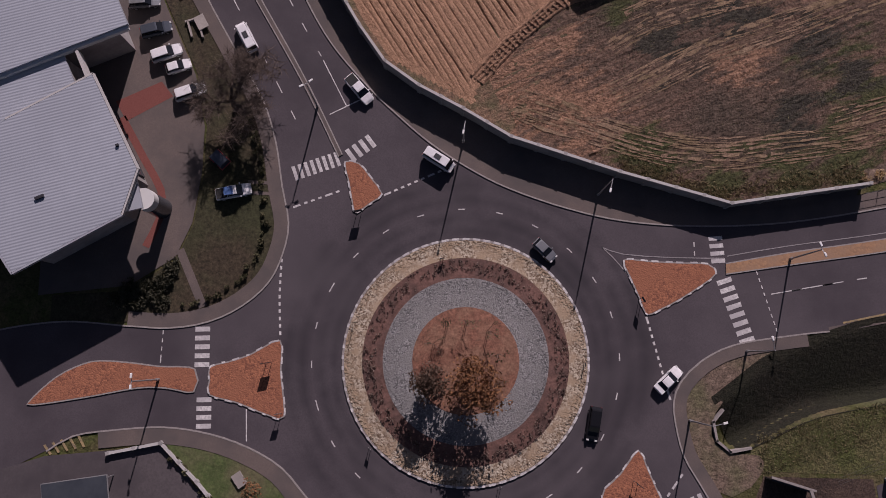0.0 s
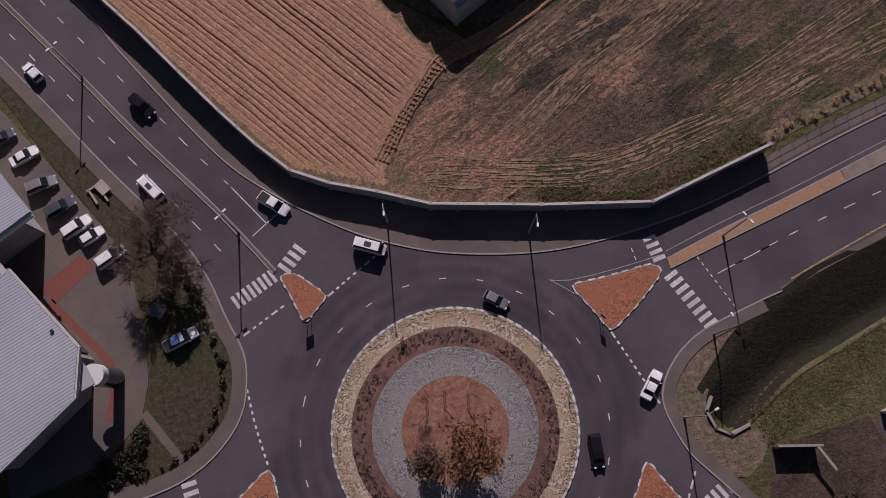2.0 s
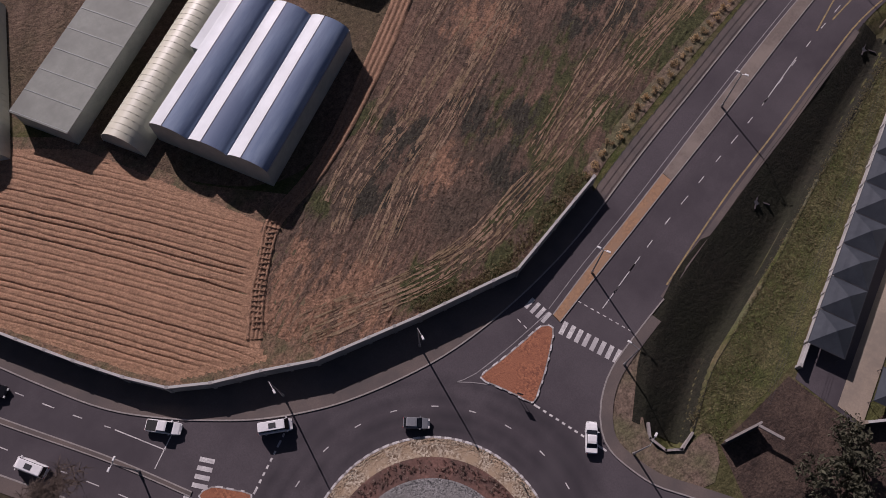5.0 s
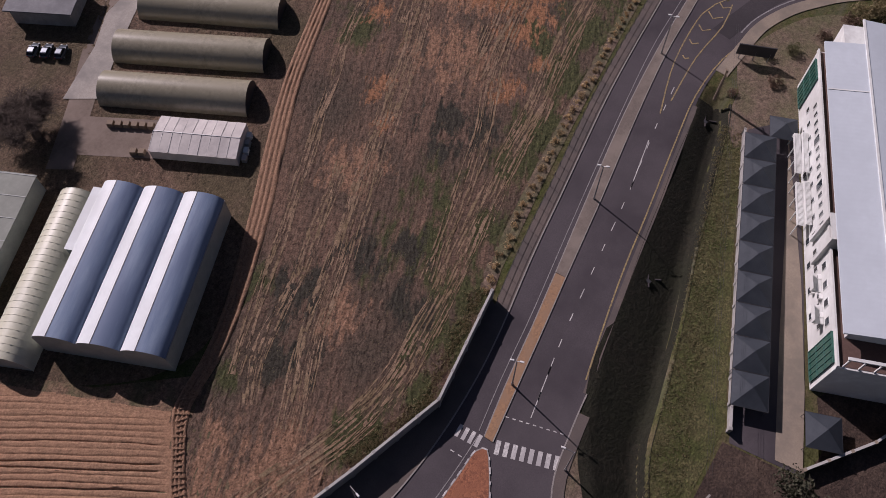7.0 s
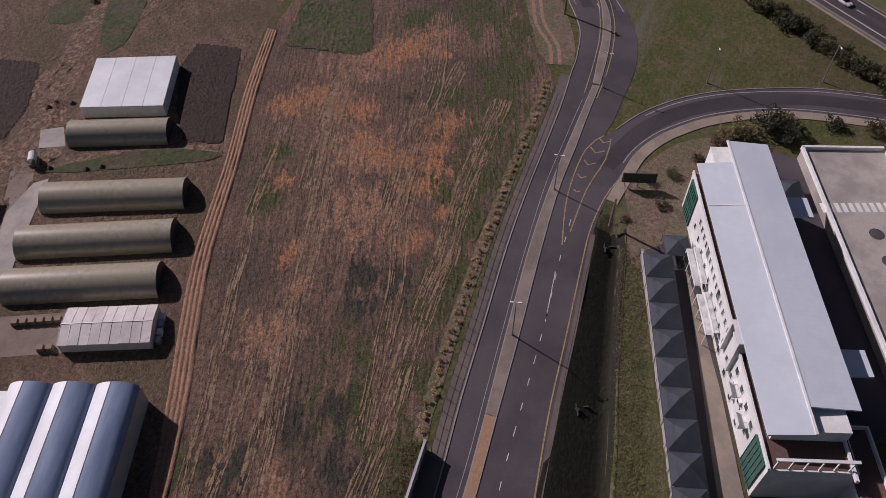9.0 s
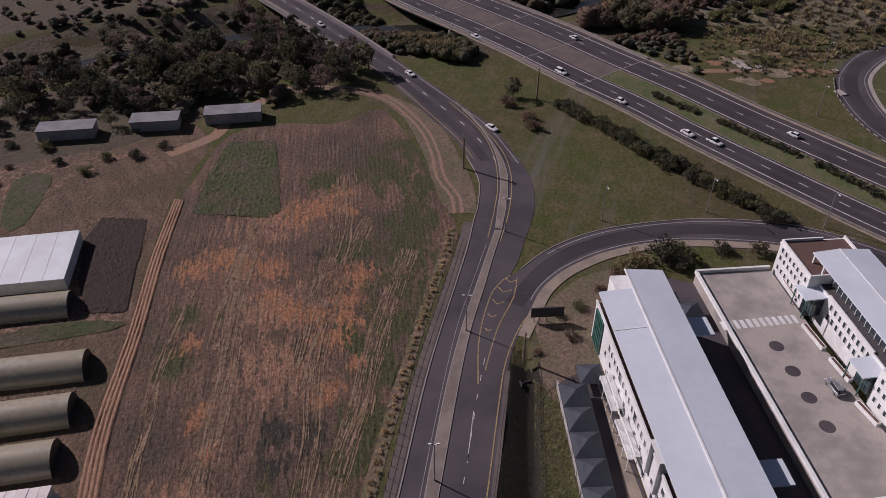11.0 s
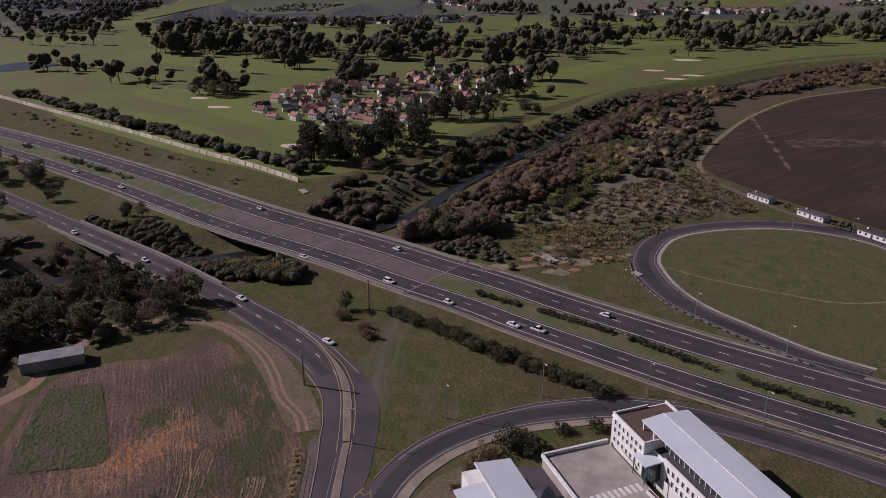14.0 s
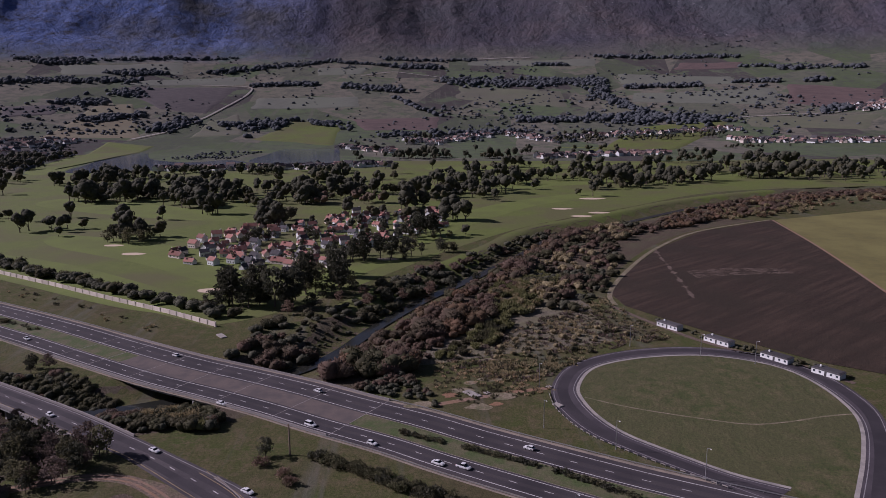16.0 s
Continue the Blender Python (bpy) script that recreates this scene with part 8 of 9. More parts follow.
# golf course trees, by stands: x, y, spread along x and y, number, size
for x, y, ax, ay, n_, s in ((660, 226, 22, 22, 14, 1.3), (725, 122, 8, 8, 6, 1.2), (759, 116, 8, 10, 5, 1.2), (802, 371, 8, 10, 4, 1.2), (799, 336, 6, 6, 2, 0.9), (911, 357, 20, 12, 6, 1.2), (959, 307, 20, 20, 7, 1.2), (900, 249, 14, 18, 6, 1.2), (840, 117, 16, 16, 8, 1.3), (886, 104, 14, 14, 7, 1.2), (827, -16, 18, 16, 8, 1.2), (744, -50, 10, 14, 7, 1.1), (651, -26, 14, 16, 9, 1.0), (1317, 27, 18, 26, 6, 1.1), (1220, -28, 18, 26, 7, 1.2), (1137, -84, 18, 30, 8, 1.3), (1138, -140, 16, 24, 7, 1.2), (1065, -178, 16, 24, 7, 1.2), (1002, -239, 12, 18, 5, 1.1), (1067, -306, 18, 28, 8, 1.2), (1003, -338, 16, 30, 8, 1.2), (975, -391, 14, 26, 7, 1.1), (1325, -578, 30, 50, 10, 1.2), (1326, -652, 30, 50, 10, 1.2), (1567, -166, 30, 50, 12, 1.2), (1566, -44, 30, 60, 12, 1.2), (1129, 408, 20, 30, 7, 1.2), (836, 235, 10, 14, 4, 1.0), (859, 229, 10, 14, 4, 1.1), (909, 195, 10, 14, 4, 1.1), (797, 130, 8, 12, 4, 1.0), (833, 389, 6, 6, 2, 1.0), (932, 372, 8, 10, 3, 1.2), (1134, 120, 24, 60, 14, 1.2), (1330, 690, 120, 120, 90, 0.95), (1060, -420, 60, 140, 40, 1.2), (1130, -640, 50, 130, 34, 1.2), (1240, -420, 60, 160, 40, 1.1), (1500, 820, 120, 120, 70, 0.9), (1180, 480, 50, 90, 30, 1.1), (436, 82, 14, 24, 26, 1.1), (480, 100, 22, 10, 8, 0.9), (464, 42, 14, 16, 12, 1.1), (508, 46, 14, 10, 7, 0.95), (565, 22, 12, 28, 14, 0.95), (592, -30, 10, 14, 6, 0.8), (655, -8, 8, 22, 5, 0.8), (663, -56, 3, 3, 1, 1.1),
                        (724, 122, 10, 20, 8, 1.15), (748, -15, 8, 10, 4, 1.0), (640, 60, 90, 80, 80, 0.62), (818, 200, 16, 60, 18, 1.0), (700, 330, 30, 40, 8, 0.9), (780, 430, 20, 40, 8, 0.9), (960, 330, 40, 90, 26, 1.1), (760, 250, 20, 30, 5, 0.9), (1000, 120, 30, 90, 24, 1.1), (845, 85, 20, 22, 9, 1.0), (770, 30, 16, 26, 6, 1.0), (905, 170, 60, 180, 52, 1.1), (920, -60, 40, 50, 14, 1.05), (1290, 360, 24, 160, 50, 0.7), (1700, -420, 90, 260, 50, 1.0),
                        (2050, -300, 60, 300, 50, 0.9), (1060, 480, 70, 260, 80, 1.0), (1010, -80, 90, 160, 76, 1.1), (1050, -360, 110, 160, 50, 1.1), (1150, -700, 100, 220, 60, 1.1), (830, 420, 60, 70, 12, 0.9), (1180, 500, 60, 160, 50, 0.9), (1270, 120, 40, 260, 70, 0.9), (1180, -150, 60, 200, 40, 1.1),
                        (1600, -100, 80, 260, 40, 1.1), (1400, 230, 30, 100, 16, 0.6), (1330, -300, 60, 160, 26, 1.1), (1640, 760, 120, 70, 70, 0.9), (1680, 440, 60, 40, 22, 0.6), (1990, -650, 40, 260, 50, 0.8), (1800, -950, 40, 240, 40, 0.8), (1450, -700, 80, 240, 50, 1.1), (1900, 80, 50, 90, 26, 0.8), (1240, 600, 90, 90, 60, 0.9), (1100, 500, 60, 60, 24, 1.0), (1480, 690, 60, 70, 40, 0.8), (1780, 880, 130, 110, 60, 0.7)):
    for _ in range(n_ * 2 if x > 800 else n_):
        px, py = x + ax * rng.uniform(-1, 1), y + ay * rng.uniform(-1, 1)
        if x > 800 and noise.noise((px / 75, py / 75, 1.5)) < 0.0:
            continue
        if reach(np.array(px), np.array(py), RIVER) < 20 or inside(OPEN, px, py):
            continue
        k = rng.random()
        tree(px, py, PINE if k < 0.45 else BROAD, (1.25 if x > 660 else 1.0) * s * rng.uniform(0.55, 1.3), "leafdark" if k < 0.66 else "leafolive", "dark green tree on the golf course", rng, 0.02 if px < 1900 else None)
for x, y in ((427, 45), (431, 20), (440, 32), (456, -6), (468, -18), (483, -35), (450, 8), (498, -48), (514, -64), (444, 18), (532, -76), (420, 58), (476, -26), (462, -12)):
    tree(x + rng.uniform(-6, 6), y + rng.uniform(-6, 6), BROAD, rng.uniform(0.7, 1.0), "leafdark" if rng.random() < 0.6 else "leafred", "dark tree on the riverbank", rng)
for _ in range(14):
    tree(rng.uniform(860, 930), rng.uniform(20, 120), BROAD, rng.uniform(0.9, 1.3), "leafred", "bare reddish-brown tree on the golf course", rng, 0.2)
# bushes along the inside of the white wall
for k in range(90):
    t = k / 89
    x, y = 402 + 230 * t, 92 + 300 * t
    shrub(x + rng.uniform(0, 7) + 5, y - rng.uniform(-4, 5), BUSH, rng.uniform(1.1, 1.9), "leafdark" if rng.random() < 0.7 else "leafolive", "dark shrub behind the estate wall", rng, 0.2)
# river thicket, by stretches of the plan
MID = [((a[0] + b[0]) / 2, (a[1] + b[1]) / 2) for a, b in zip(NL, NR)]
HW_MID = offset(HW, 18)


def scatter(poly, count, place, gap=0.0, river=4.8):
    """Calls place(x, y) at random spots inside a polygon, clear of river and roads."""
    xs, ys, made, spots = [q[0] for q in poly], [q[1] for q in poly], 0, []
    for _ in range(count * 12):
        if made >= count:
            return
        x, y = rng.uniform(min(xs), max(xs)), rng.uniform(min(ys), max(ys))
        if not inside(poly, x, y) or (gap and any((x - a) ** 2 + (y - b) ** 2 < gap * gap for a, b in spots)):
            continue
        px, py = np.array(x), np.array(y)
        if reach(px, py, RIVER) < river or reach(px, py, HW_MID) < 22.5 or reach(px, py, MID) < 8.5:
            continue
        spots.append((x, y))
        place(x, y)
        made += 1


def planted(kinds, low, high, tints, label, group="riverside shrubs"):
    """Sizes and tints drift from place to place, so that like grows by like."""
    def place(x, y):
        q = 0.5 + 0.75 * noise.noise((x / 26, y / 26, 3.3)) + rng.uniform(-0.3, 0.3)
        k = 0.5 + 0.8 * noise.noise((x / 34, y / 34, 8.8)) + rng.uniform(-0.28, 0.28)
        shrub(x, y, kinds, low + (high - low) * min(1.15, max(0.0, q)), tints[min(len(tints) - 1, max(0, int(k * len(tints))))], label, rng, group=group)
    return place


SOUTH_BANK = [(308, 26), (345, 24), (367, 18), (395, -4), (441, -24), (482, -47), (532, -76), (617, -112), (700, -160), (690, -185), (614, -140), (549, -106), (451, -68), (402, -55), (363, -28), (331, -16), (306, 4)]
NORTH_BANK = [(318, 84), (340, 76), (389, 70), (409, 48), (431, 28), (486, 6), (517, -16), (575, -60), (640, -100), (700, -142), (690, -150), (594, -90), (516, -44), (461, -10), (404, 18), (352, 40), (318, 66)]
UPPER = [(478, -78), (549, -108), (614, -142), (700, -190), (690, -240), (612, -178), (540, -160), (440, -124), (400, -90)]
scatter(SOUTH_BANK, 270, planted(BUSH, 0.55, 2.2, ("leafred", "leafred", "leafred", "leafrust", "leafolive"), "dense russet willow shrub on the riverbank"), 3.0)
scatter(NORTH_BANK, 240, planted(BUSH, 0.4, 1.6, ("leafred", "leafdark", "leafdark", "leafolive"), "dark tangled shrub on the riverbank"), 3.0)
scatter(UPPER, 270, planted(BUSH, 0.4, 1.6, ("leafdark", "leafolive", "leafred", "leafdry"), "dark scrub beside the dark field"), 2.5)
scatter([(398, -58), (426, -50), (482, -64), (512, -92), (480, -106), (438, -90), (402, -70)], 170, planted(REED_F, 0.6, 1.2, ("leafreed", "leafreed", "leafdry"), "yellow-green reed clump"), 1.5)
scatter([(330, -18), (363, -32), (400, -58), (384, -62), (345, -42)], 60, planted(REED_F, 0.6, 1.1, ("leafdry", "leafreed", "leafolive"), "pale dry reed clump"), 1.5)
scatter([(272, -8), (290, 12), (304, 14), (312, -4), (300, -12), (280, -20)], 46, planted(BUSH, 0.5, 1.0, ("leafdark", "leafdark", "leafred"), "dark shrub beside the motorway bank"), 2.0)
scatter([(611, -160), (690, -230), (797, -315), (884, -410), (930, -510), (935, -640), (905, -640), (880, -520), (780, -395), (680, -255)], 330, planted(BUSH, 0.8, 1.6, ("leafred", "leafred", "leafrust"), "russet hedge of willows along the river"), 4.0)
scatter([(700, -250), (797, -345), (870, -440), (905, -620), (880, -620), (800, -460), (735, -375)], 130, planted(REED_F, 0.8, 1.4, ("leafdry", "leafrust", "leafdry"), "pale dry reeds along the field"), 3.0)
scatter([(262, 60), (262, 92), (300, 150), (326, 176), (322, 140), (290, 92), (276, 66)], 190, planted(BUSH, 0.55, 1.15, ("leafolive", "leafolive", "leafdark", "leafred"), "dense scrub between the bridges"), 2.0)
scatter([(262, 66), (270, 84), (284, 100), (286, 90), (272, 68)], 40, planted(REED_F, 0.6, 1.0, ("leafdry", "leafreed"), "pale reed clump between the bridges"), 1.5)
# low scrub on the slope between river and loop
scatter([(316, -20), (345, -30), (380, -58), (400, -84), (440, -122), (398, -128), (356, -136), (341, -98), (310, -68), (300, -50)], 900, planted(SCRUB_F, 0.7, 1.7, ("leafdry", "leafolive", "twig", "leafdry"), "low grey scrub on the slope", "scrub"))
scatter([(280, -30), (300, -14), (330, -20), (330, -46), (310, -64), (290, -66)], 220, planted(SCRUB_F, 0.6, 1.2, ("leafdry", "leaftan", "leafolive"), "dry grass tuft on the bare soil", "scrub"))
scatter([(330, -40), (380, -66), (400, -96), (360, -120), (338, -90)], 46, planted(BUSH, 0.35, 0.7, ("leafolive", "leafdry", "leafdark"), "grey-green bush on the slope", "scrub"), 5.0)
# trees and scrub west of the ramp bridge
for x, y, ax, ay, n_ in ((226, 140, 22, 26, 38), (200, 165, 24, 26, 34), (245, 180, 24, 20, 10), (236, 150, 22, 18, 16), (186, 190, 22, 22, 14), (248, 122, 10, 10, 8), (330, 160, 5, 8, 3), (236, 38, 4, 3, 1), (345, 205, 10, 10, 4), (252, 112, 14, 14, 14), (270, 140, 14, 14, 14), (284, 160, 10, 12, 8), (232, 108, 12, 10, 10)):
    for _ in range(n_):
        px, py = x + ax * rng.uniform(-1, 1), y + ay * rng.uniform(-1, 1)
        if reach(np.array(px), np.array(py), MID) < 10.5 or reach(np.array(px), np.array(py), HW) < 6 or min(abs(px - 198) + abs(py - 121), abs(px - 186) + abs(py - 141), abs(px - 173) + abs(py - 163)) < 15:
            continue
        tree(px, py, BROAD, rng.uniform(0.5, 1.1), rng.choice(("leafdark", "leafdark", "leafdark", "leafolive", "twig")), "dark tree beside the river", rng)
for k in range(190):
    px, py = rng.uniform(190, 300), rng.uniform(110, 230)
    if reach(np.array(px), np.array(py), MID) < 10 or (px - 190) * 0.9 + (py - 110) < 22 or abs(px - 198) + abs(py - 121) < 15:
        continue
    shrub(px, py, BUSH, rng.uniform(0.5, 1.1), rng.choice(("leafolive", "twig", "leafdark", "leafdark")), "brown tangled shrub in the river flats", rng, group="riverside shrubs")
scatter([(196, 118), (136, 152), (246, 322), (330, 236), (262, 152)], 170, planted(BUSH, 0.3, 0.8, ("leafolive", "leafdark", "twig", "leafdry"), "tangled scrub on the river flats"), 3.0)
scatter([(388, -140), (362, -155), (336, -172), (300, -196), (294, -192), (330, -166), (358, -148), (384, -134)], 26, planted(BUSH, 0.3, 0.6, ("leafdark", "leafdark", "leafolive"), "dark shrub beside the cottages"), 3.0)
# wood that closes over the ramp's far end
r3 = random.Random(77)
for x, y, ax, ay, n_ in ((326, 234, 9, 20, 14), (355, 268, 20, 20, 18), (378, 240, 16, 16, 16), (405, 285, 24, 24, 22), (344, 210, 5, 5, 3), (242, 100, 6, 7, 4)):
    for _ in range(n_):
        px, py = x + ax * r3.uniform(-1, 1), y + ay * r3.uniform(-1, 1)
        if reach(np.array(px), np.array(py), MID) < 8.5 or reach(np.array(px), np.array(py), HW) < 9:
            continue
        tree(px, py, BROAD, r3.uniform(0.65, 1.15), r3.choice(("leafdark", "leafdark", "leafolive", "twig")), "dark tree beside the river", r3)
# rough shrubs on the verge below the estate wall
for k in range(40):
    t = r3.random()
    d = r3.uniform(2, 15)
    shrub(396 + 190 * t - d * 0.8, 116 + 250 * t + d * 0.6, LOW, r3.uniform(0.8, 2.0), r3.choice(("leafolive", "leafdry", "leafdark")), "rough low shrub on the verge", r3, 0.0)
# motorway median and verge shrubs
hwm = offset(HW, 17)
for k in range(110):
    i = rng.randrange(len(hwm))
    if b0 - 4 < i < b1 + 4 or not 385 < hwm[i][0] < 600:
        continue
    shrub(hwm[i][0] + rng.uniform(-1.5, 1.5), hwm[i][1] + rng.uniform(-1.5, 1.5), LOW, rng.uniform(1.5, 2.5), "leafolive" if rng.random() < 0.5 else "leafdark", "clipped dark shrub in the motorway median", rng, 0.05)
for k, (x, y) in enumerate(even(spline([(256, -4), (249.5, -13.5), (236.6, -35), (219.1, -58.7), (204.6, -76), (192, -93.3), (180, -112)]), 150)):
    if math.sin(k * 0.16 + 1.0) < -0.8:
        continue
    shrub(x + rng.uniform(-0.7, 0.7), y + rng.uniform(-0.7, 0.7), LOW, rng.uniform(1.0, 1.7), "leafolive" if rng.random() < 0.45 else "leafdark", "clipped dark shrub in the motorway median", rng, 0.05)
for k in range(60):
    t = k / 59
    x, y = 240 - 48 * t, 26 - 66 * t
    shrub(x + rng.uniform(-3, 2), y + rng.uniform(-2, 2), BUSH, rng.uniform(0.6, 1.0), rng.choice(("leafdark", "leafolive", "leafolive")), "dark shrub along the motorway verge", rng, 0.0)
for x, y, s in ((221, 30, 0.9), (226, 33, 0.8), (234, 41, 0.9)):
    shrub(x, y, BUSH, s, "leafred", "reddish shrub on the verge", rng, 0)
# inside the slip road's curve
for x, y, s, lf in ((165, -13.5, 1.3, "leafdark"), (168, -17, 1.2, "leafolive"), (161, -8, 1.0, "leafdry"), (158, -5, 0.8, "leafdry"), (172, -27, 0.8, "leafdark"), (174, -36, 0.8, "leafolive"), (163, -18, 0.9, "leafdark"), (155, -4, 0.6, "leafred"),
                    (148, -1, 0.5, "leafred"), (141, 3, 0.5, "leafolive"), (137, 7, 0.4, "leafolive"), (131, 3, 0.5, "leafred"), (124, 9, 0.35, "leafred")):
    shrub(x, y, BUSH, s, lf, "garden shrub behind the slip road", rng, 0)
# dry tufts behind the fence
HEDGE = even(spline([(62, 26.2), (66, 27.3), (75, 28.6), (84, 30.0), (101, 32.2), (131, 35.6), (150, 37.2), (161, 38.8)]), 46)
setting("hedge_strip", stripe(MB(), HEDGE, 2.6, 0.07), "barewild", "bare brown strip under the grass clumps", "soil")
for k, (x, y) in enumerate(HEDGE):
    shrub(x + rng.uniform(-0.3, 0.3), y + rng.uniform(-0.3, 0.3), LOW, rng.uniform(0.65, 0.9), "leaftan", "dry tan grass clump in a row behind the fence", rng, 0, "grass clumps")
bank = MB()
for k in range(900):
    t = rng.random()
    x, y = (26 + 15.5 * t * 2, 27.2 - 5.0 * t * 2) if t < 0.5 else (41 + 20 * (2 * t - 1), 22.6 + 3 * (2 * t - 1))
    leaves(bank, (x + rng.uniform(-0.5, 0.5), y + 0.5 + abs(rng.gauss(0, 1.3)), 0.2), rng.uniform(0.15, 0.4), 7, 0.14, rng, 0.7)
tagged(link("wall_grass", bank, "leafdry", None, "dry tan grass tufts along the foot of the wall"), "", "grass", "", "stuff")
# clipped rows round the west lawn and the wall garden
for line, n_, lf in ((spline([(-37, 7.6), (-33, 8.6), (-29.6, 10.8), (-27, 14), (-25.9, 18.5), (-26.3, 24), (-27.2, 31), (-29.5, 37)]), 34, "leafolive"), (spline([(-46.5, 8.2), (-42, 9.4), (-40.2, 11.2), (-39, 13)]), 16, "leafdark"), (spline([(-38.4, -12.6), (-35.4, -16), (-31, -20.6)]), 14, "leafolive")):
    for x, y in even(line, n_):
        shrub(x + rng.uniform(-0.3, 0.3), y + rng.uniform(-0.3, 0.3), TUFT if lf == "leafolive" else LOW, rng.uniform(0.8, 1.5), lf, "small clipped shrub in a planted row", rng, 0.1, "planted row")
for k in range(26):
    shrub(rng.uniform(-46, -39), rng.uniform(7.5, 10.5), LOW, rng.uniform(0.7, 1.1), "leafdark", "dark low shrub in the corner bed", rng, 0.1, "planted row")
# planting ring on the roundabout: tufts nobody could count
tuft = MB()
for k in range(620):
    r, a = rng.uniform(12.7, 14.5) if rng.random() < 0.85 else rng.uniform(11.9, 14.5), rng.uniform(0, 6.283)
    leaves(tuft, (CX + r * math.cos(a), CY + r * math.sin(a), 0.66), 0.24, 9, 0.12, rng, 0.9)
tagged(link("island_planting", tuft, "twig", None, "brown dormant plants in the island bed"), "", "plants", "", "stuff")
# verge tufts on the bank of the ditch
tuft, green = MB(), MB()
for k in range(2600):
    t = rng.random()
    x = 44 + 72 * t
    y = -11 + 18.5 * t + rng.uniform(-5.0, 0.4)
    leaves(tuft if k % 2 else green, (x, y, 0.08), rng.uniform(0.2, 0.45), 6, 0.13, rng, 0.35)
tagged(link("verge_tufts", tuft, "leafdry", None, "coarse dry grass tufts on the ditch bank"), "", "grass", "", "stuff")
tagged(link("verge_tufts", green, "leafpale", None, "coarse green grass tufts on the ditch bank"), "", "grass", "", "stuff")
# stubble clods and weeds on the fallow field
FIELD = [(6, 41), (10.7, 33.2), (41, 24), (61, 26.5), (84, 32), (131, 36), (160, 38), (196, 60), (205, 89), (187, 114), (150, 107), (105, 89), (64, 70), (38, 56), (18, 53)]
dry, weed = MB(), MB()
for k in range(17000):
    x, y = rng.uniform(5, 200), rng.uniform(24, 114)
    if not inside(FIELD, x, y) or noise.noise((x * 0.07, y * 0.07, 2)) + rng.uniform(-0.5, 0.5) < -0.15:
        continue
    leaves(weed if noise.noise((x * 0.05, y * 0.05, 7)) + rng.uniform(-0.3, 0.3) > 0.2 or (y < 32 + 0.05 * x and rng.random() < 0.6) else dry, (x, y, 0.08), rng.uniform(0.15, 0.45), 3, 0.12, rng, 0.25)
tagged(link("field_stubble", dry, "leafdry", None, "dry brown stubble and clods on the fallow field"), "", "stubble", "", "stuff")
tagged(link("field_weeds", weed, "leafpale", None, "green weeds on the fallow field"), "", "weeds", "", "stuff")


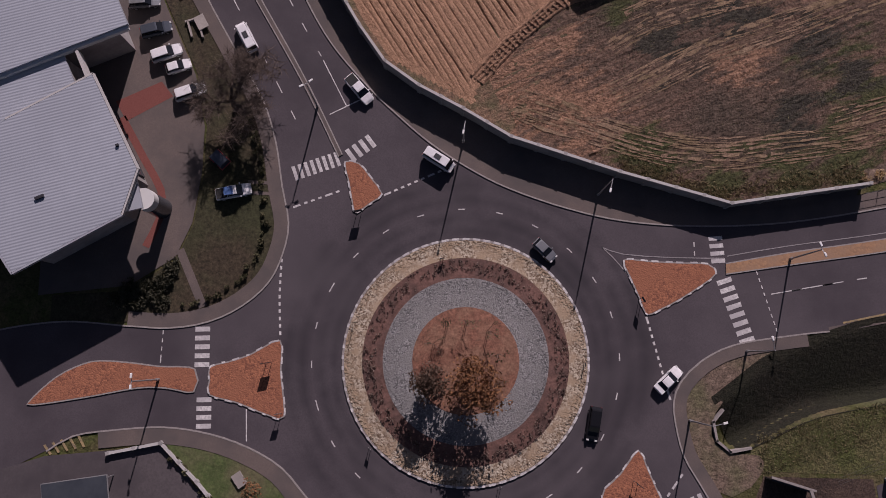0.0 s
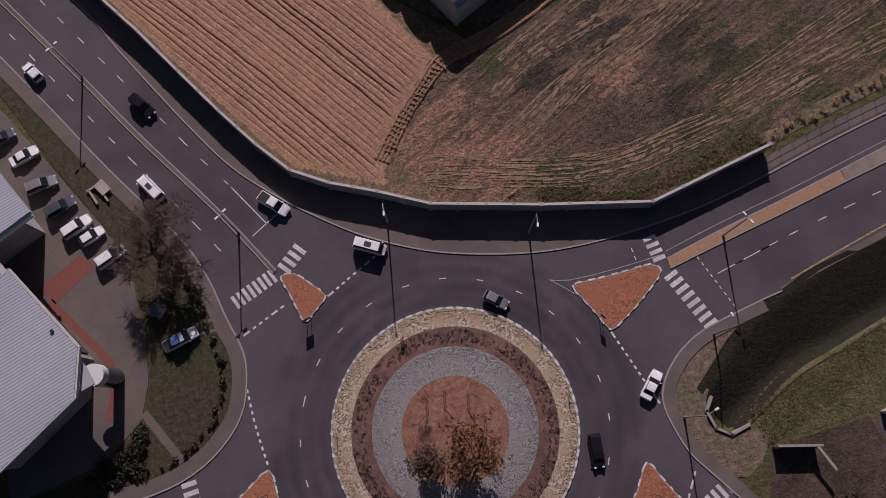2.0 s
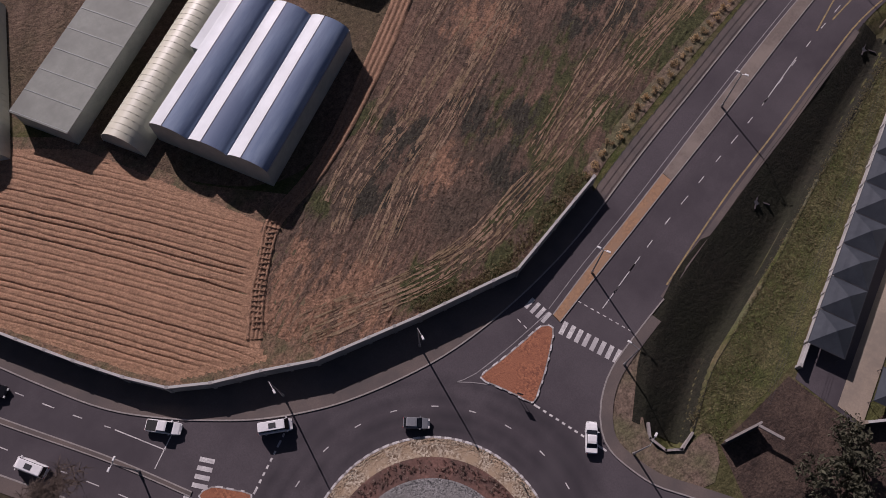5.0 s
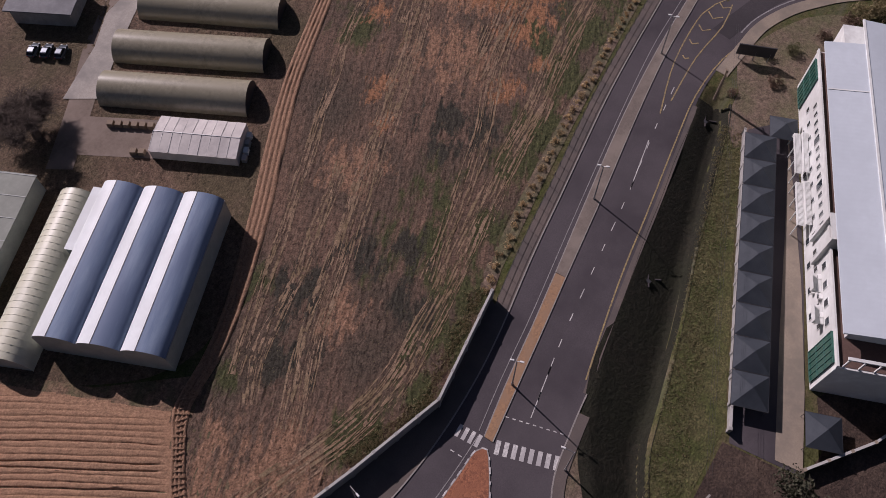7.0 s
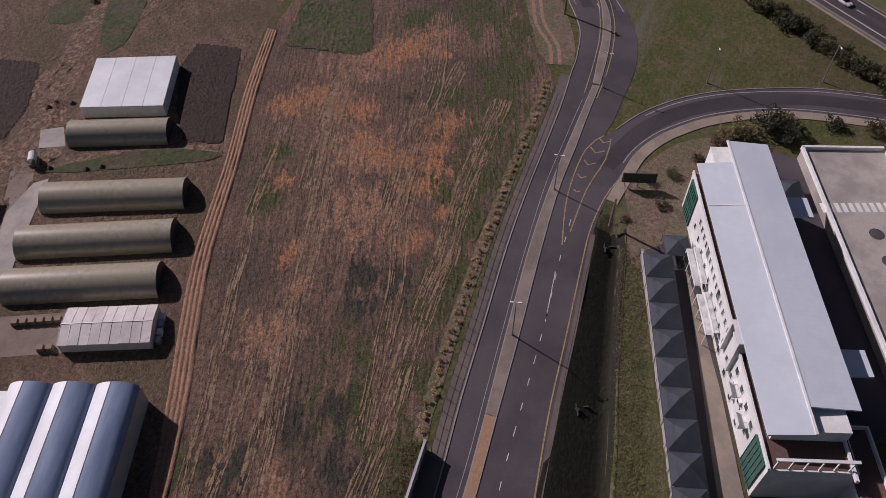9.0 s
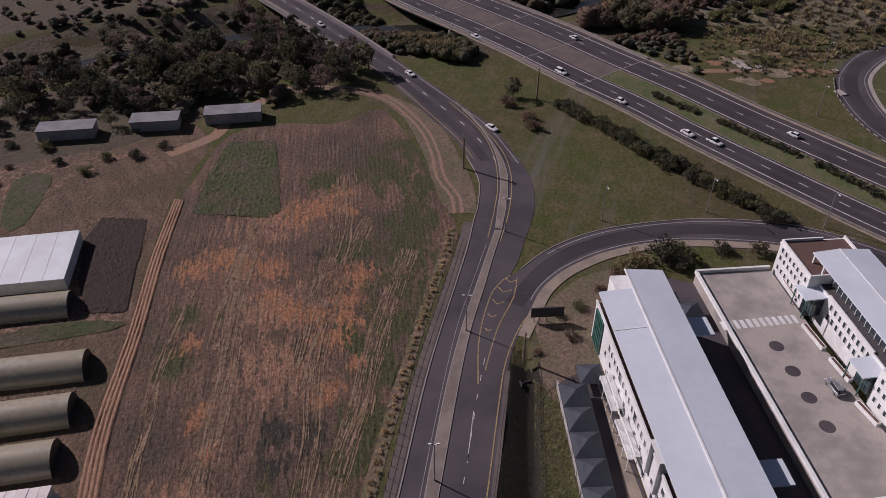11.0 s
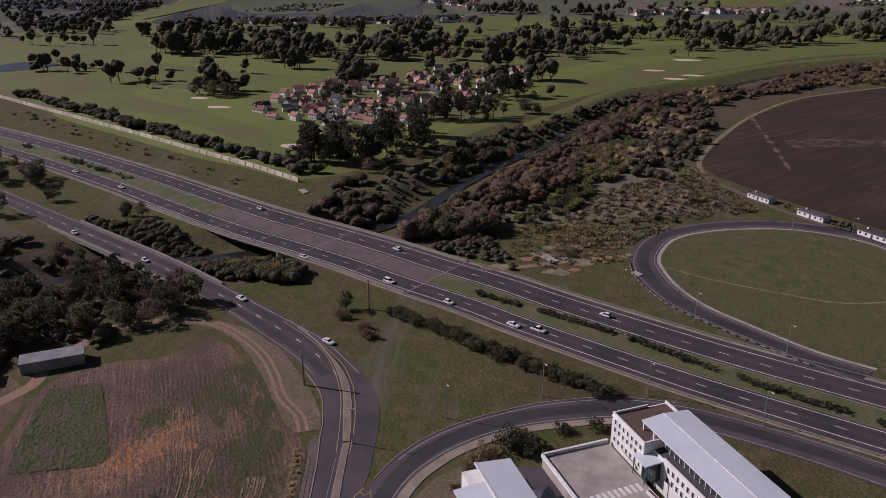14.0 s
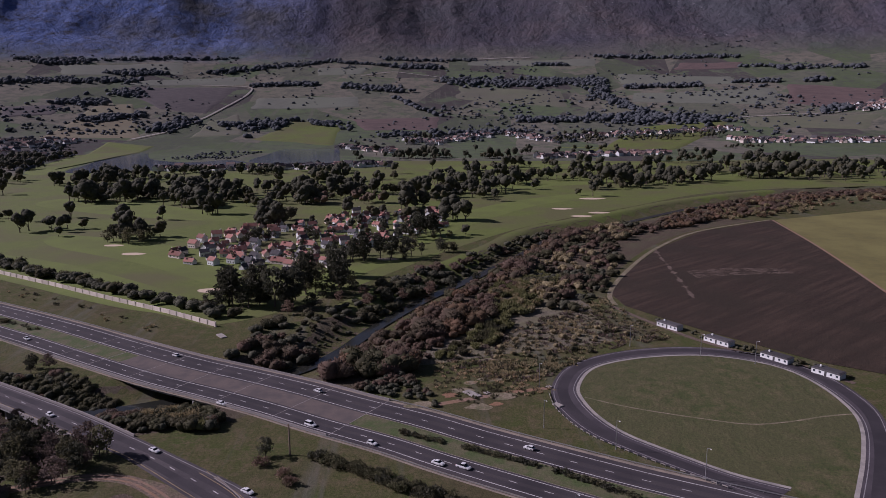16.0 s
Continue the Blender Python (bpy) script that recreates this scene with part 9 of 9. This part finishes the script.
# distant woods and hedgerows
def far_woods():
    mb = MB()
    r2 = random.Random(9)
    spots = []
    # belts of trees: from, to, depth, number
    for x0, y0, x1, y1, dp, c in ((2966, 558, 2996, 331, 26, 80), (3050, -186, 2946, -479, 60, 170), (2946, -479, 2938, -736, 60, 150), (2938, -736, 2637, -673, 34, 70), (3065, 1108, 3127, 936, 40, 60), (2772, 1386, 2948, 986, 40, 120), (2696, 980, 2726, 896, 50, 40),
                                  (2496, 1083, 2541, 961, 30, 40), (3146, 1415, 3208, 1289, 40, 50), (2275, 928, 2394, 791, 26, 60), (2196, 698, 2350, 646, 40, 50), (2299, 519, 2354, 363, 50, 70), (2354, 363, 2330, 193, 60, 80), (3202, 780, 3382, 419, 30, 80),
                                  (3382, 419, 3480, 283, 20, 30), (3373, 35, 3362, -157, 34, 60), (2951, 221, 2844, 9, 40, 60), (2390, -357, 2331, -623, 26, 80), (2331, -623, 2269, -810, 60, 100), (2269, -810, 2211, -906, 60, 50), (2630, -700, 2349, -750, 24, 60),
                                  (2800, -805, 2736, -1050, 20, 70), (2734, -1171, 2662, -1300, 20, 30), (2637, -1376, 2601, -1436, 24, 16), (3398, -846, 3168, -1349, 26, 110), (2879, -1401, 2837, -1466, 14, 12), (2223, -1227, 2218, -1308, 30, 26), (3313, -549, 3282, -675, 16, 40),
                                  (3155, 1525, 3483, 724, 16, 70), (3520, 100, 3470, -330, 20, 50), (2748, 29, 2473, -123, 8, 30), (2120, 420, 2140, 200, 20, 30), (2150, 60, 2190, -330, 30, 50), (3430, 300, 3380, 60, 12, 30), (3000, -1300, 2740, -1650, 20, 50)):
        for k in range(int(c * 1.4)):
            t = (k + r2.random()) / (c * 1.4)
            spots.append((x0 + (x1 - x0) * t + r2.gauss(0, dp * 0.6), y0 + (y1 - y0) * t + r2.gauss(0, dp * 0.6), r2.uniform(6, 12)))
    for x0, x1, y0, y1, c in ((1640, 2020, 690, 1120, 420), (1960, 2650, -1250, -60, 520), (1300, 1560, 560, 800, 120), (2100, 2500, 700, 1250, 200)):
        for _ in range(c):
            x, y = r2.uniform(x0, x1), r2.uniform(y0, y1)
            if noise.noise((x / 120, y / 120, 2.2)) > -0.12:
                spots.append((x, y, r2.uniform(3.5, 8)))
    for _ in range(3600):
        x, y = r2.uniform(1980, 3500), r2.uniform(-1600, 1700)
        if noise.noise((x / 210, y / 170, 6.6)) > r2.uniform(-0.05, 0.45):
            spots.append((x, y, r2.uniform(2, 6)))
    spots = [q for q in spots if not inside(OPEN, q[0], q[1])]
    for _ in range(110):  # scrub on the spit between the two lakes
        t = r2.random()
        spots.append((1590 + 230 * t + r2.uniform(-12, 12), 420 - 30 * t + r2.uniform(-1, 1) * 70, r2.uniform(1.5, 4)))
    xs, ys = np.array([s[0] for s in spots]), np.array([s[1] for s in spots])
    zs = height(xs, ys)
    for (x, y, r), z in zip(spots, zs):
        for _ in range(2):
            clump(mb, (x + r2.uniform(-0.6, 0.6) * r, y + r2.uniform(-0.6, 0.6) * r, z + r * r2.uniform(0.3, 0.7)), r * r2.uniform(0.6, 1.0), r2, 0.75, 1, 0.6)
        leaves(mb, (x, y, z + r * 0.5), r, 3, r * 0.4, r2, 0.75)
    # haze over the woods comes from the leaf colour itself
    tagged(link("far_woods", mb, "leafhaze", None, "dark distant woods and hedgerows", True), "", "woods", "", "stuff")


far_woods()
# pale crags along the mountain's spurs
r3 = random.Random(19)
crag, cs = MB(), []
while len(cs) < 420:
    d, a = r3.uniform(3750, 4600), math.radians(r3.uniform(-34, 30))
    x, y = d * math.cos(a), d * math.sin(a)
    if noise.noise((x / 420, y / 260, 4.4)) > 0.36:
        cs.append((x, y, r3.uniform(2.5, 7)))
for (x, y, r), z in zip(cs, height(np.array([c[0] for c in cs]), np.array([c[1] for c in cs]))):
    p = [Vector((x, y, z)) + Vector((r3.uniform(0.5, 1) * r * sx, r3.uniform(0.5, 1.3) * r * sy, r3.uniform(0.4, 0.9) * r * sz)) for sx, sy, sz in ((1, 0, 0), (0, 1, 0), (-1, 0, 0), (0, -1, 0), (0, 0, 1))]
    for i in range(4):
        crag.face([p[i], p[(i + 1) % 4], p[4]])
tagged(link("mountain_crags", crag, "rock", None, "pale rock outcrops on the mountain slope"), "", "rocks", "", "stuff")


for nm in list(HEAP):
    lf = nm.split("_")[-1]
    if nm[:8] in ("far_wall", "far_roof"):
        unheap(nm, lf, "plastered walls of the distant houses" if "wall" in nm[:8] else "pitched roofs of the distant houses", "houses")
        continue
    unheap(nm, "bark" if lf == "trunks" else lf, "trunks of the distant trees" if lf == "trunks" else "massed crowns of the distant trees" if "crowns" in nm else "massed distant riverside shrubs", "trees")


# bare trees
def bare_tree(x, y, h, seed, label, z=0.1, spread=0.5, thick=1.0, twigs=7, wide=1.0):
    r2 = random.Random(seed)
    t = thing("bare_tree", label, "tree")
    t.matrix_world = pose(x, y, z) @ Matrix.Diagonal((wide, wide, 1, 1))
    wood, tips = MB(), []
    limbs(wood, Vector((0, 0, 0)), Vector((0.05, 0.05, 1)).normalized(), h * 0.26, h * 0.03 * thick, 5, r2, spread, tips, 3, 6)
    link("limb_frame", wood, "bark", t)
    tw = MB()
    for p in tips:
        for _ in range(twigs):
            e = Vector((r2.gauss(0, 1), r2.gauss(0, 1), r2.gauss(0.3, 0.7))).normalized()
            tw.tube(p, p + e * r2.uniform(0.4, 1.4), 0.028, 0.012, 3)
    tagged(link("twig_mass", tw, "twigdark", t), "", "", "", "stuff")


bare_tree(-30.6, 36.6, 17, 3, "large bare winter tree on the lawn by the car park", 0.1, 0.62, 0.8, 6, 1.3)
bare_tree(43.0, 113.0, 13, 4, "large bare winter tree in the nursery", 0.05, 0.75, 1.2, 10, 1.9)
bare_tree(283, 142, 8, 6, "bare winter tree beside the ramp bridge", -4)


def leafy(x, y, h, r, leaf, seed, label, z, clumps=34, per=46, size=0.26):
    t = thing("tree", label, "tree")
    t.matrix_world = pose(x, y, z)
    r2 = random.Random(seed)
    wood, leafm, tips = MB(), MB(), []
    limbs(wood, Vector((0, 0, 0)), Vector((0, 0, 1)), h * 0.3, h * 0.022, 3, r2, 0.5, tips, 3)
    link("trunk", wood, "bark", t)
    for k in range(clumps):
        a, u = r2.uniform(0, 6.28), r2.uniform(-0.8, 1)
        rr = r * math.sqrt(max(0.06, 1 - u * u)) * r2.uniform(0.3, 0.95)
        leaves(leafm, (rr * math.cos(a), rr * math.sin(a), h * 0.64 + u * h * 0.34), r * r2.uniform(0.22, 0.4), per, size, r2)
    link("crown", leafm, leaf, t)


leafy(-1.5, -3.2, 6.6, 3.1, "leafred", 71, "brown-leaved tree on the mulch mound", 0.8, 44)
leafy(4.6, -4.0, 8.6, 4.3, "leafautumn", 72, "russet tree on the mulch mound", 0.9, 70, 48)
for k, (x, y) in enumerate(((0.4, 4.4), (3.2, 5.2), (6.2, 3.8), (-1.4, 2.0), (7.6, 0.6), (7.3, -3.5))):
    s = thing("staked_sapling", "thin bare sapling tied to a stake", "sapling", group="saplings")
    s.matrix_world = pose(x, y, 0.85)
    st, tips = MB(), []
    limbs(st, Vector((0, 0, 0)), Vector((0, 0, 1)), 1.7, 0.06, 3, random.Random(80 + k), 0.4, tips, 3, 4)
    link("stem", st, "bark", s)
    link("stake", MB().box(0.25, 0, 0.8, 0.07, 0.07, 1.6), "wood", s)
    lf = MB()
    for p in tips[::2]:
        leaves(lf, p, 0.25, 5, 0.12, random.Random(k))
    link("leaves", lf, "leafolive", s)
leafy(-26.0, -17.6, 2.6, 1.7, "leafautumn", 75, "orange-leaved small tree on the lawn", 0.1, 18, 26, 0.16)
for x, y, s in ((50.5, -27.5, 0.9), (55, -30, 1.0), (52, -32, 0.8), (58, -27, 0.8), (47, -31, 0.6)):
    tree(x, y, BROAD, s * 0.75, "leafdark", "dark tree in the brown yard", rng, 0)


# ---- street furniture ----
def lamp(kind, x, y, turn, h, z=0.15):
    t = thing("street_lamp", "tall white-headed steel street lamp" if kind == 1 else "tall steel street lamp with twin heads", "street lamp", pose(x, y, z, 0, 0, turn), "street lamps")
    link("pole", MB().tube((0, 0, 0), (0, 0, h), 0.14, 0.08, 8, True), "steel", t)
    link("base", MB().tube((0, 0, 0), (0, 0, 0.9), 0.2, 0.19, 8, True), "steel", t)
    for s in ((1,) if kind == 1 else (1, -1)):
        r = 1.3 if kind == 1 else 0.45
        link("arm", MB().tube((0, 0, h - 0.1), (s * r, 0, h + 0.2), 0.06, 0.05, 6), "steel", t)
        link("lamp_head", MB().box(s * (r + 0.28), 0, h + 0.24, 0.66, 0.3, 0.16, 0, 0.8), "lampw", t)


lamp(1, 3.0, 31.6, 260, 10)
lamp(1, 22.6, 23.6, 255, 10)
for x, y, a in ((-18.6, 37.0, 30), (-40.1, -2.9, 90), (50.0, 14.2, 110), (87.7, 19.8, 110), (126.2, 24.9, 105), (164.4, 25.5, 95), (-35.6, 69, 30)):
    lamp(2, x, y, a, 9.6)
lamp(1, 34.5, -8.6, 15, 9.5)
lamp(1, 43, 1.0, 100, 9.5)
for x, y in ((176.8, 2.8), (189, -23), (191, -52), (178, -79), (257, -55), (238, -76), (216, -98), (330, -140), (318, -160), (346, -112), (296, -60)):
    lamp(1, x, y, 200, 10.5, 0.05)


def pole_thing(x, y, h):
    t = thing("power_pole", "dark wooden power pole with a crossarm", "power pole", pose(x, y, 0))
    link("pole", MB().tube((0, 0, 0), (0, 0, h), 0.32, 0.24, 8, True), "wood", t)
    link("crossarm", MB().box(0, 0, h - 0.6, 2.2, 0.16, 0.16, 0.5), "wood", t)


for x, y in ((241, 33), (191, 44)):
    pole_thing(x, y, 11)
pole_thing(121, 11.2, 8)
for q in range(3):
    cb = thing("power_cable", "thin grey overhead cable above the verge", "cable")
    d = -0.6 + 0.4 * q
    pts = []
    for k in range(13):
        t = k / 12
        pts.append((51 + 83 * t + d * 0.4, -16 + 30.0 * t - d * 0.9, 7.6 - 2.6 * t * (1 - t)))
    cw_ = MB()
    cw_.v = [(x + ex, y + ey, z + ez) for x, y, z in pts for ex, ey, ez in ((0.01, -0.012, -0.01), (-0.01, 0.012, -0.01), (0, 0, 0.014))]
    cw_.f = [(3 * k + e, 3 * k + (e + 1) % 3, 3 * k + 3 + (e + 1) % 3, 3 * k + 3 + e) for k in range(12) for e in range(3)]
    link("wire", cw_, "dark", cb)


def sign(x, y, w, h, z, turn, label):
    t = thing("road_sign", label, "sign", pose(x, y, 0.2, 0, 0, turn))
    for s in (-0.3, 0.3):
        link("post", MB().tube((s * w, 0, 0), (s * w, 0, z), 0.04, 0.04, 6), "steel", t)
    link("panel", MB().box(0, 0, z, w, 0.05, h), "dark", t)


sign(-12.2, 20.9, 1.2, 1.2, 1.9, 10, "dark square chevron sign on two posts")
sign(28.2, 8.2, 0.9, 0.9, 2.0, -60, "dark direction sign on two posts")
sign(-24.6, -0.6, 1.3, 1.3, 2.0, 10, "dark square sign on two posts")
sign(-22.9, -7.6, 0.9, 0.9, 1.9, 10, "small dark sign on two posts")
sign(26.6, -17, 1.2, 1.2, 2.0, -40, "dark square sign on two posts")
for a, r in ((103, 14.8), (222, 18.0), (285, 17.9), (165, 16.6), (-2, 16.7)):
    x, y = CX + r * math.cos(radians(a)), CY + r * math.sin(radians(a))
    sign(x, y, 0.6, 0.6, 1.3, a - 90, "small dark sign on the island kerb")
mh = thing("meter_box", "pale open concrete chamber with a slab lid on the verge", "utility box")
for x, y, sx, sy in ((-37.6, 50.5, 2.4, 0.25), (-36.4, 49.0, 0.25, 2.8), (-38.0, 49.0, 0.25, 2.6)):
    link("wall", MB().box(x, y, 0.35, sx, sy, 0.5, 0.3), "concrete", mh)
link("lid", MB().box(-36.3, 50.0, 0.66, 1.6, 2.2, 0.12, 0.5), "concrete", mh)
for x, y, sx, sy in ((290.5, -32, 8, 3.4), (296, -64, 2, 2), (376, 87, 7, 3), (277, -64, 4, 2.4), (-28.2, -16.6, 1.4, 2.0), (291, -38, 2, 2)):
    s = thing("concrete_slab", "pale concrete slab lying in the grass", "slab")
    link("slab", MB().box(x, y, 0.25, sx, sy, 0.5, 0.6), "concrete", s)
gr = thing("crash_barrier", "black and white crash barrier round the loop", "barrier")
gl = even(offset(spline([(209.6, -104.4), (223, -91.9), (235.6, -81.1), (251.9, -69.7), (272.4, -63.7), (289.6, -63.6)]), 0.9), 56)
for k, (a, b) in enumerate(zip(gl, gl[1:])):
    mb = MB().box((a[0] + b[0]) / 2, (a[1] + b[1]) / 2, 0.6, math.dist(a, b), 0.1, 0.3, math.atan2(b[1] - a[1], b[0] - a[0]))
    link("beam", mb, "concrete" if k % 2 else "dark", gr)
    link("post", MB().box(a[0], a[1], 0.3, 0.12, 0.12, 0.6), "steel", gr)
for off in (-1.4, 37.8):
    ba = thing("guardrail", "grey steel guardrail along the motorway", "barrier")
    ln = offset(HW, off)
    rl, pm = MB(), MB().box(0, 0, 0.3, 0.12, 0.12, 0.6).mesh("post")
    for a, b in zip(ln, ln[1:]):
        rl.box((a[0] + b[0]) / 2, (a[1] + b[1]) / 2, 0.65, math.dist(a, b), 0.1, 0.3, math.atan2(b[1] - a[1], b[0] - a[0]))
        link("post", pm, "steel", ba).matrix_basis = pose(a[0], a[1], 0)
    link("beam", rl, "steel", ba)


# ---- vehicles ----
def car_parts(l, w, h, kind):
    """Body shell from side profiles: list of (name, mesh, material)."""
    def loft(sections):
        """sections: (x, half width, z low, z high)"""
        mb = MB()
        n = len(sections)
        for x, hw_, z0, z1 in sections:
            zm = z0 + (z1 - z0) * 0.55
            mb.v += [(x, -hw_ * 0.93, z0), (x, -hw_, zm), (x, -hw_ * 0.9, z1), (x, hw_ * 0.9, z1), (x, hw_, zm), (x, hw_ * 0.93, z0)]
        for i in range(n - 1):
            for k in range(5):
                a = i * 6 + k
                mb.f.append((a, a + 1, a + 7, a + 6))
            mb.f.append((i * 6 + 5, i * 6, i * 6 + 6, i * 6 + 11))
        mb.f.append((0, 5, 4, 3, 2, 1))
        e = (n - 1) * 6
        mb.f.append(tuple(e + k for k in range(6)))
        return mb

    H, hw_ = h, w / 2
    hood = 0.95 if kind != "bus" else 1.2
    f, b = l / 2, -l / 2
    body = loft([(b, hw_ * 0.86, 0.45, hood * 0.85), (b + 0.12, hw_ * 0.96, 0.3, hood), (b + 0.8, hw_, 0.25, hood), (f - 1.0, hw_, 0.25, hood * 0.98), (f - 0.3, hw_ * 0.93, 0.27, hood * 0.82), (f, hw_ * 0.76, 0.38, hood * 0.62)])
    c0, c1 = {"sedan": (b + 0.75, f - 1.25), "hatch": (b + 0.12, f - 1.1), "suv": (b + 0.1, f - 1.25), "pickup": (b + 1.75, f - 1.25), "bus": (b + 0.08, f - 0.45)}[kind]
    rake = {"sedan": 0.75, "hatch": 0.45, "suv": 0.35, "pickup": 0.25, "bus": 0.15}[kind]
    wr = {"bus": 0.55}.get(kind, 0.8)
    cabin = loft([(c0, hw_ * 0.86, hood - 0.05, hood + 0.02), (c0 + rake, hw_ * 0.78, hood - 0.05, H - 0.06), (c1 - wr, hw_ * 0.78, hood - 0.05, H - 0.06), (c1, hw_ * 0.86, hood - 0.05, hood + 0.02)])
    roof = loft([(c0 + rake * 0.75, hw_ * 0.7, H - 0.12, H - 0.05), (c0 + rake + 0.1, hw_ * 0.74, H - 0.1, H), (c1 - wr - 0.1, hw_ * 0.74, H - 0.1, H), (c1 - wr + 0.1, hw_ * 0.7, H - 0.12, H - 0.05)])
    out = [("body", body, None), ("glasshouse", cabin, "carglass"), ("roof", roof, None)]
    if kind == "pickup":
        out.append(("load_bed", MB().box(b + 0.9, 0, hood + 0.02, 1.5, w * 0.8, 0.06), "rubber"))
    if kind == "bus":
        out.append(("roof_hatch", MB().box(-0.2, 0, H + 0.03, 1.0, 0.7, 0.08), "dark"))
    for s in (-1, 1):
        out.append(("headlight", MB().box(f - 0.1, s * hw_ * 0.62, hood * 0.66, 0.22, 0.34, 0.18), "lens"))
        out.append(("tail_light", MB().box(b + 0.04, s * hw_ * 0.72, hood * 0.75, 0.12, 0.24, 0.2), "redlens"))
        out.append(("mirror", MB().box(c1 - 0.25, s * (hw_ + 0.06), hood + 0.08, 0.16, 0.2, 0.14), None))
        for x in (b + l * 0.2, f - l * 0.19):
            out.append(("wheel", MB().tube((x, s * (hw_ - 0.2), 0.33), (x, s * (hw_ + 0.01), 0.33), 0.33, 0.33, 14, True), "rubber"))
    return [(n, m.mesh(n), mt) for n, m, mt in out]


SIZES = {"sedan": (4.5, 1.75, 1.45), "hatch": (3.8, 1.68, 1.5), "suv": (4.7, 1.86, 1.75), "pickup": (5.2, 1.85, 1.75), "bus": (4.9, 1.85, 2.15)}
CARS = {}


def car(kind, paint, x, y, heading, label, z=0.1, group="cars"):
    key = (kind, paint)
    if key in CARS:
        c = copy_thing(CARS[key], pose(x, y, z, 0, 0, heading))
        return tagged(c, label)
    c = thing("car" if kind != "bus" else "minibus", label, "car" if kind != "bus" else "minibus", pose(x, y, z, 0, 0, heading), group)
    for n, me, mt in car_parts(*SIZES[kind], kind):
        o = link(n, me, mt or paint, c, smooth=False)
        if n == "wheel":
            cx_ = sum(v.co.x for v in me.vertices) / len(me.vertices)
            sy = 1 if me.vertices[0].co.y > 0 else -1
            link("rim", MB().tube((cx_, sy * SIZES[kind][1] / 2 * 1.0, 0.33), (cx_, sy * (SIZES[kind][1] / 2 + 0.02), 0.33), 0.2, 0.19, 10, True), "steel", o)
    CARS[key] = c
    return c


ON = "driving on the asphalt"
car("pickup", "carwhite", -12.4, 39.5, -50, "white double-cab pickup " + ON)
car("bus", "carwhite", -0.6, 28.7, -33, "white minibus entering the roundabout")
car("hatch", "carsilver", 14.6, 15.4, -45, "silver hatchback circling the roundabout")
car("suv", "carblack", 21.0, -9.0, -100, "black car circling the roundabout")
car("sedan", "carwhite", 31.6, -3.0, 43, "white sedan entering the roundabout")
car("bus", "carwhite", -29.3, 47.5, 118, "white minibus leaving the roundabout")
car("suv", "carblack", -27.6, 61.0, -60, "black car on the approach road")
car("hatch", "carwhite", -42.6, 71.8, 118, "white hatchback leaving on the approach road")
PK = "parked on the brick car park"
car("suv", "carblue", -42.9, 48.8, 15, "dark grey estate car " + PK)
car("suv", "carwhite", -41.2, 45.1, 20, "white sport utility vehicle " + PK)
car("hatch", "carwhite", -39.3, 43.0, 18, "white hatchback " + PK)
car("suv", "carwhite", -37.4, 39.1, 20, "white sport utility vehicle " + PK)
car("suv", "carsilver", -44.9, 53.2, 5, "silver car " + PK)
car("sedan", "carwhite", -46.5, 58.5, 15, "white sedan " + PK)
car("hatch", "carblue", -49.0, 62.5, 15, "dark hatchback " + PK)
pc = car("pickup", "carwhite", -30.4, 24.0, 11, "white pickup with blue stripes parked on the lawn")
lv = thing("livery_stripe", "blue vinyl stripe sheet on the pickup bonnet", "vehicle livery")
link("stripe", MB().box(-30.9, 23.9, 1.95, 1.3, 1.2, 0.03, 0.19), "bluestripe", lv)
ks = thing("trailer", "small red trailer with a blue-grey cover", "trailer")
link("cover", MB().box(-32.6, 28.8, 1.0, 2.5, 1.7, 0.9, -0.75, 0.9), "carblue", ks)
link("frame", MB().box(-32.6, 28.8, 0.5, 2.7, 1.9, 0.2, -0.75), "carred", ks)
for s in (-1, 1):
    link("wheel", MB().box(-32.6 + 0.65 * s, 28.8 + 0.7 * s, 0.35, 0.6, 0.2, 0.6, -0.75), "rubber", ks)
car("sedan", "carwhite", -27, -22, -35, "white sedan parked on the asphalt yard")
hwdir = math.degrees(math.atan2(0.79, 0.61))
for x, y, k, back in ((405, 222, "sedan", 0), (377, 183, "sedan", 0), (346, 101, "hatch", 1), (297, 30, "hatch", 1), (286, 66, "sedan", 0), (264, 29, "suv", 0), (247, 6, "hatch", 0), (231, -16, "sedan", 0), (240, -47, "hatch", 1), (228, -24, "pickup", 0)):
    car(k, "carwhite", x, y, hwdir + (180 if not back else 0), "white car on the motorway", 0.12, "motorway cars")
for x, y in ((308, 172), (279, 128), (246, 79), (216, 42)):
    car("hatch" if x > 260 else "sedan", "carwhite", x, y, hwdir - 180, "white car on the ramp road", 0.12, "motorway cars")
car("suv", "carsilver", 128.7, -48, 25, "silver car parked on the deck", 3.02)
for x, y in ((60.5, 136), (61.8, 133.6), (63.2, 131)):
    car("hatch", "carblue", x - 3, y - 6, 28, "small car at the farm shed", 0.05)
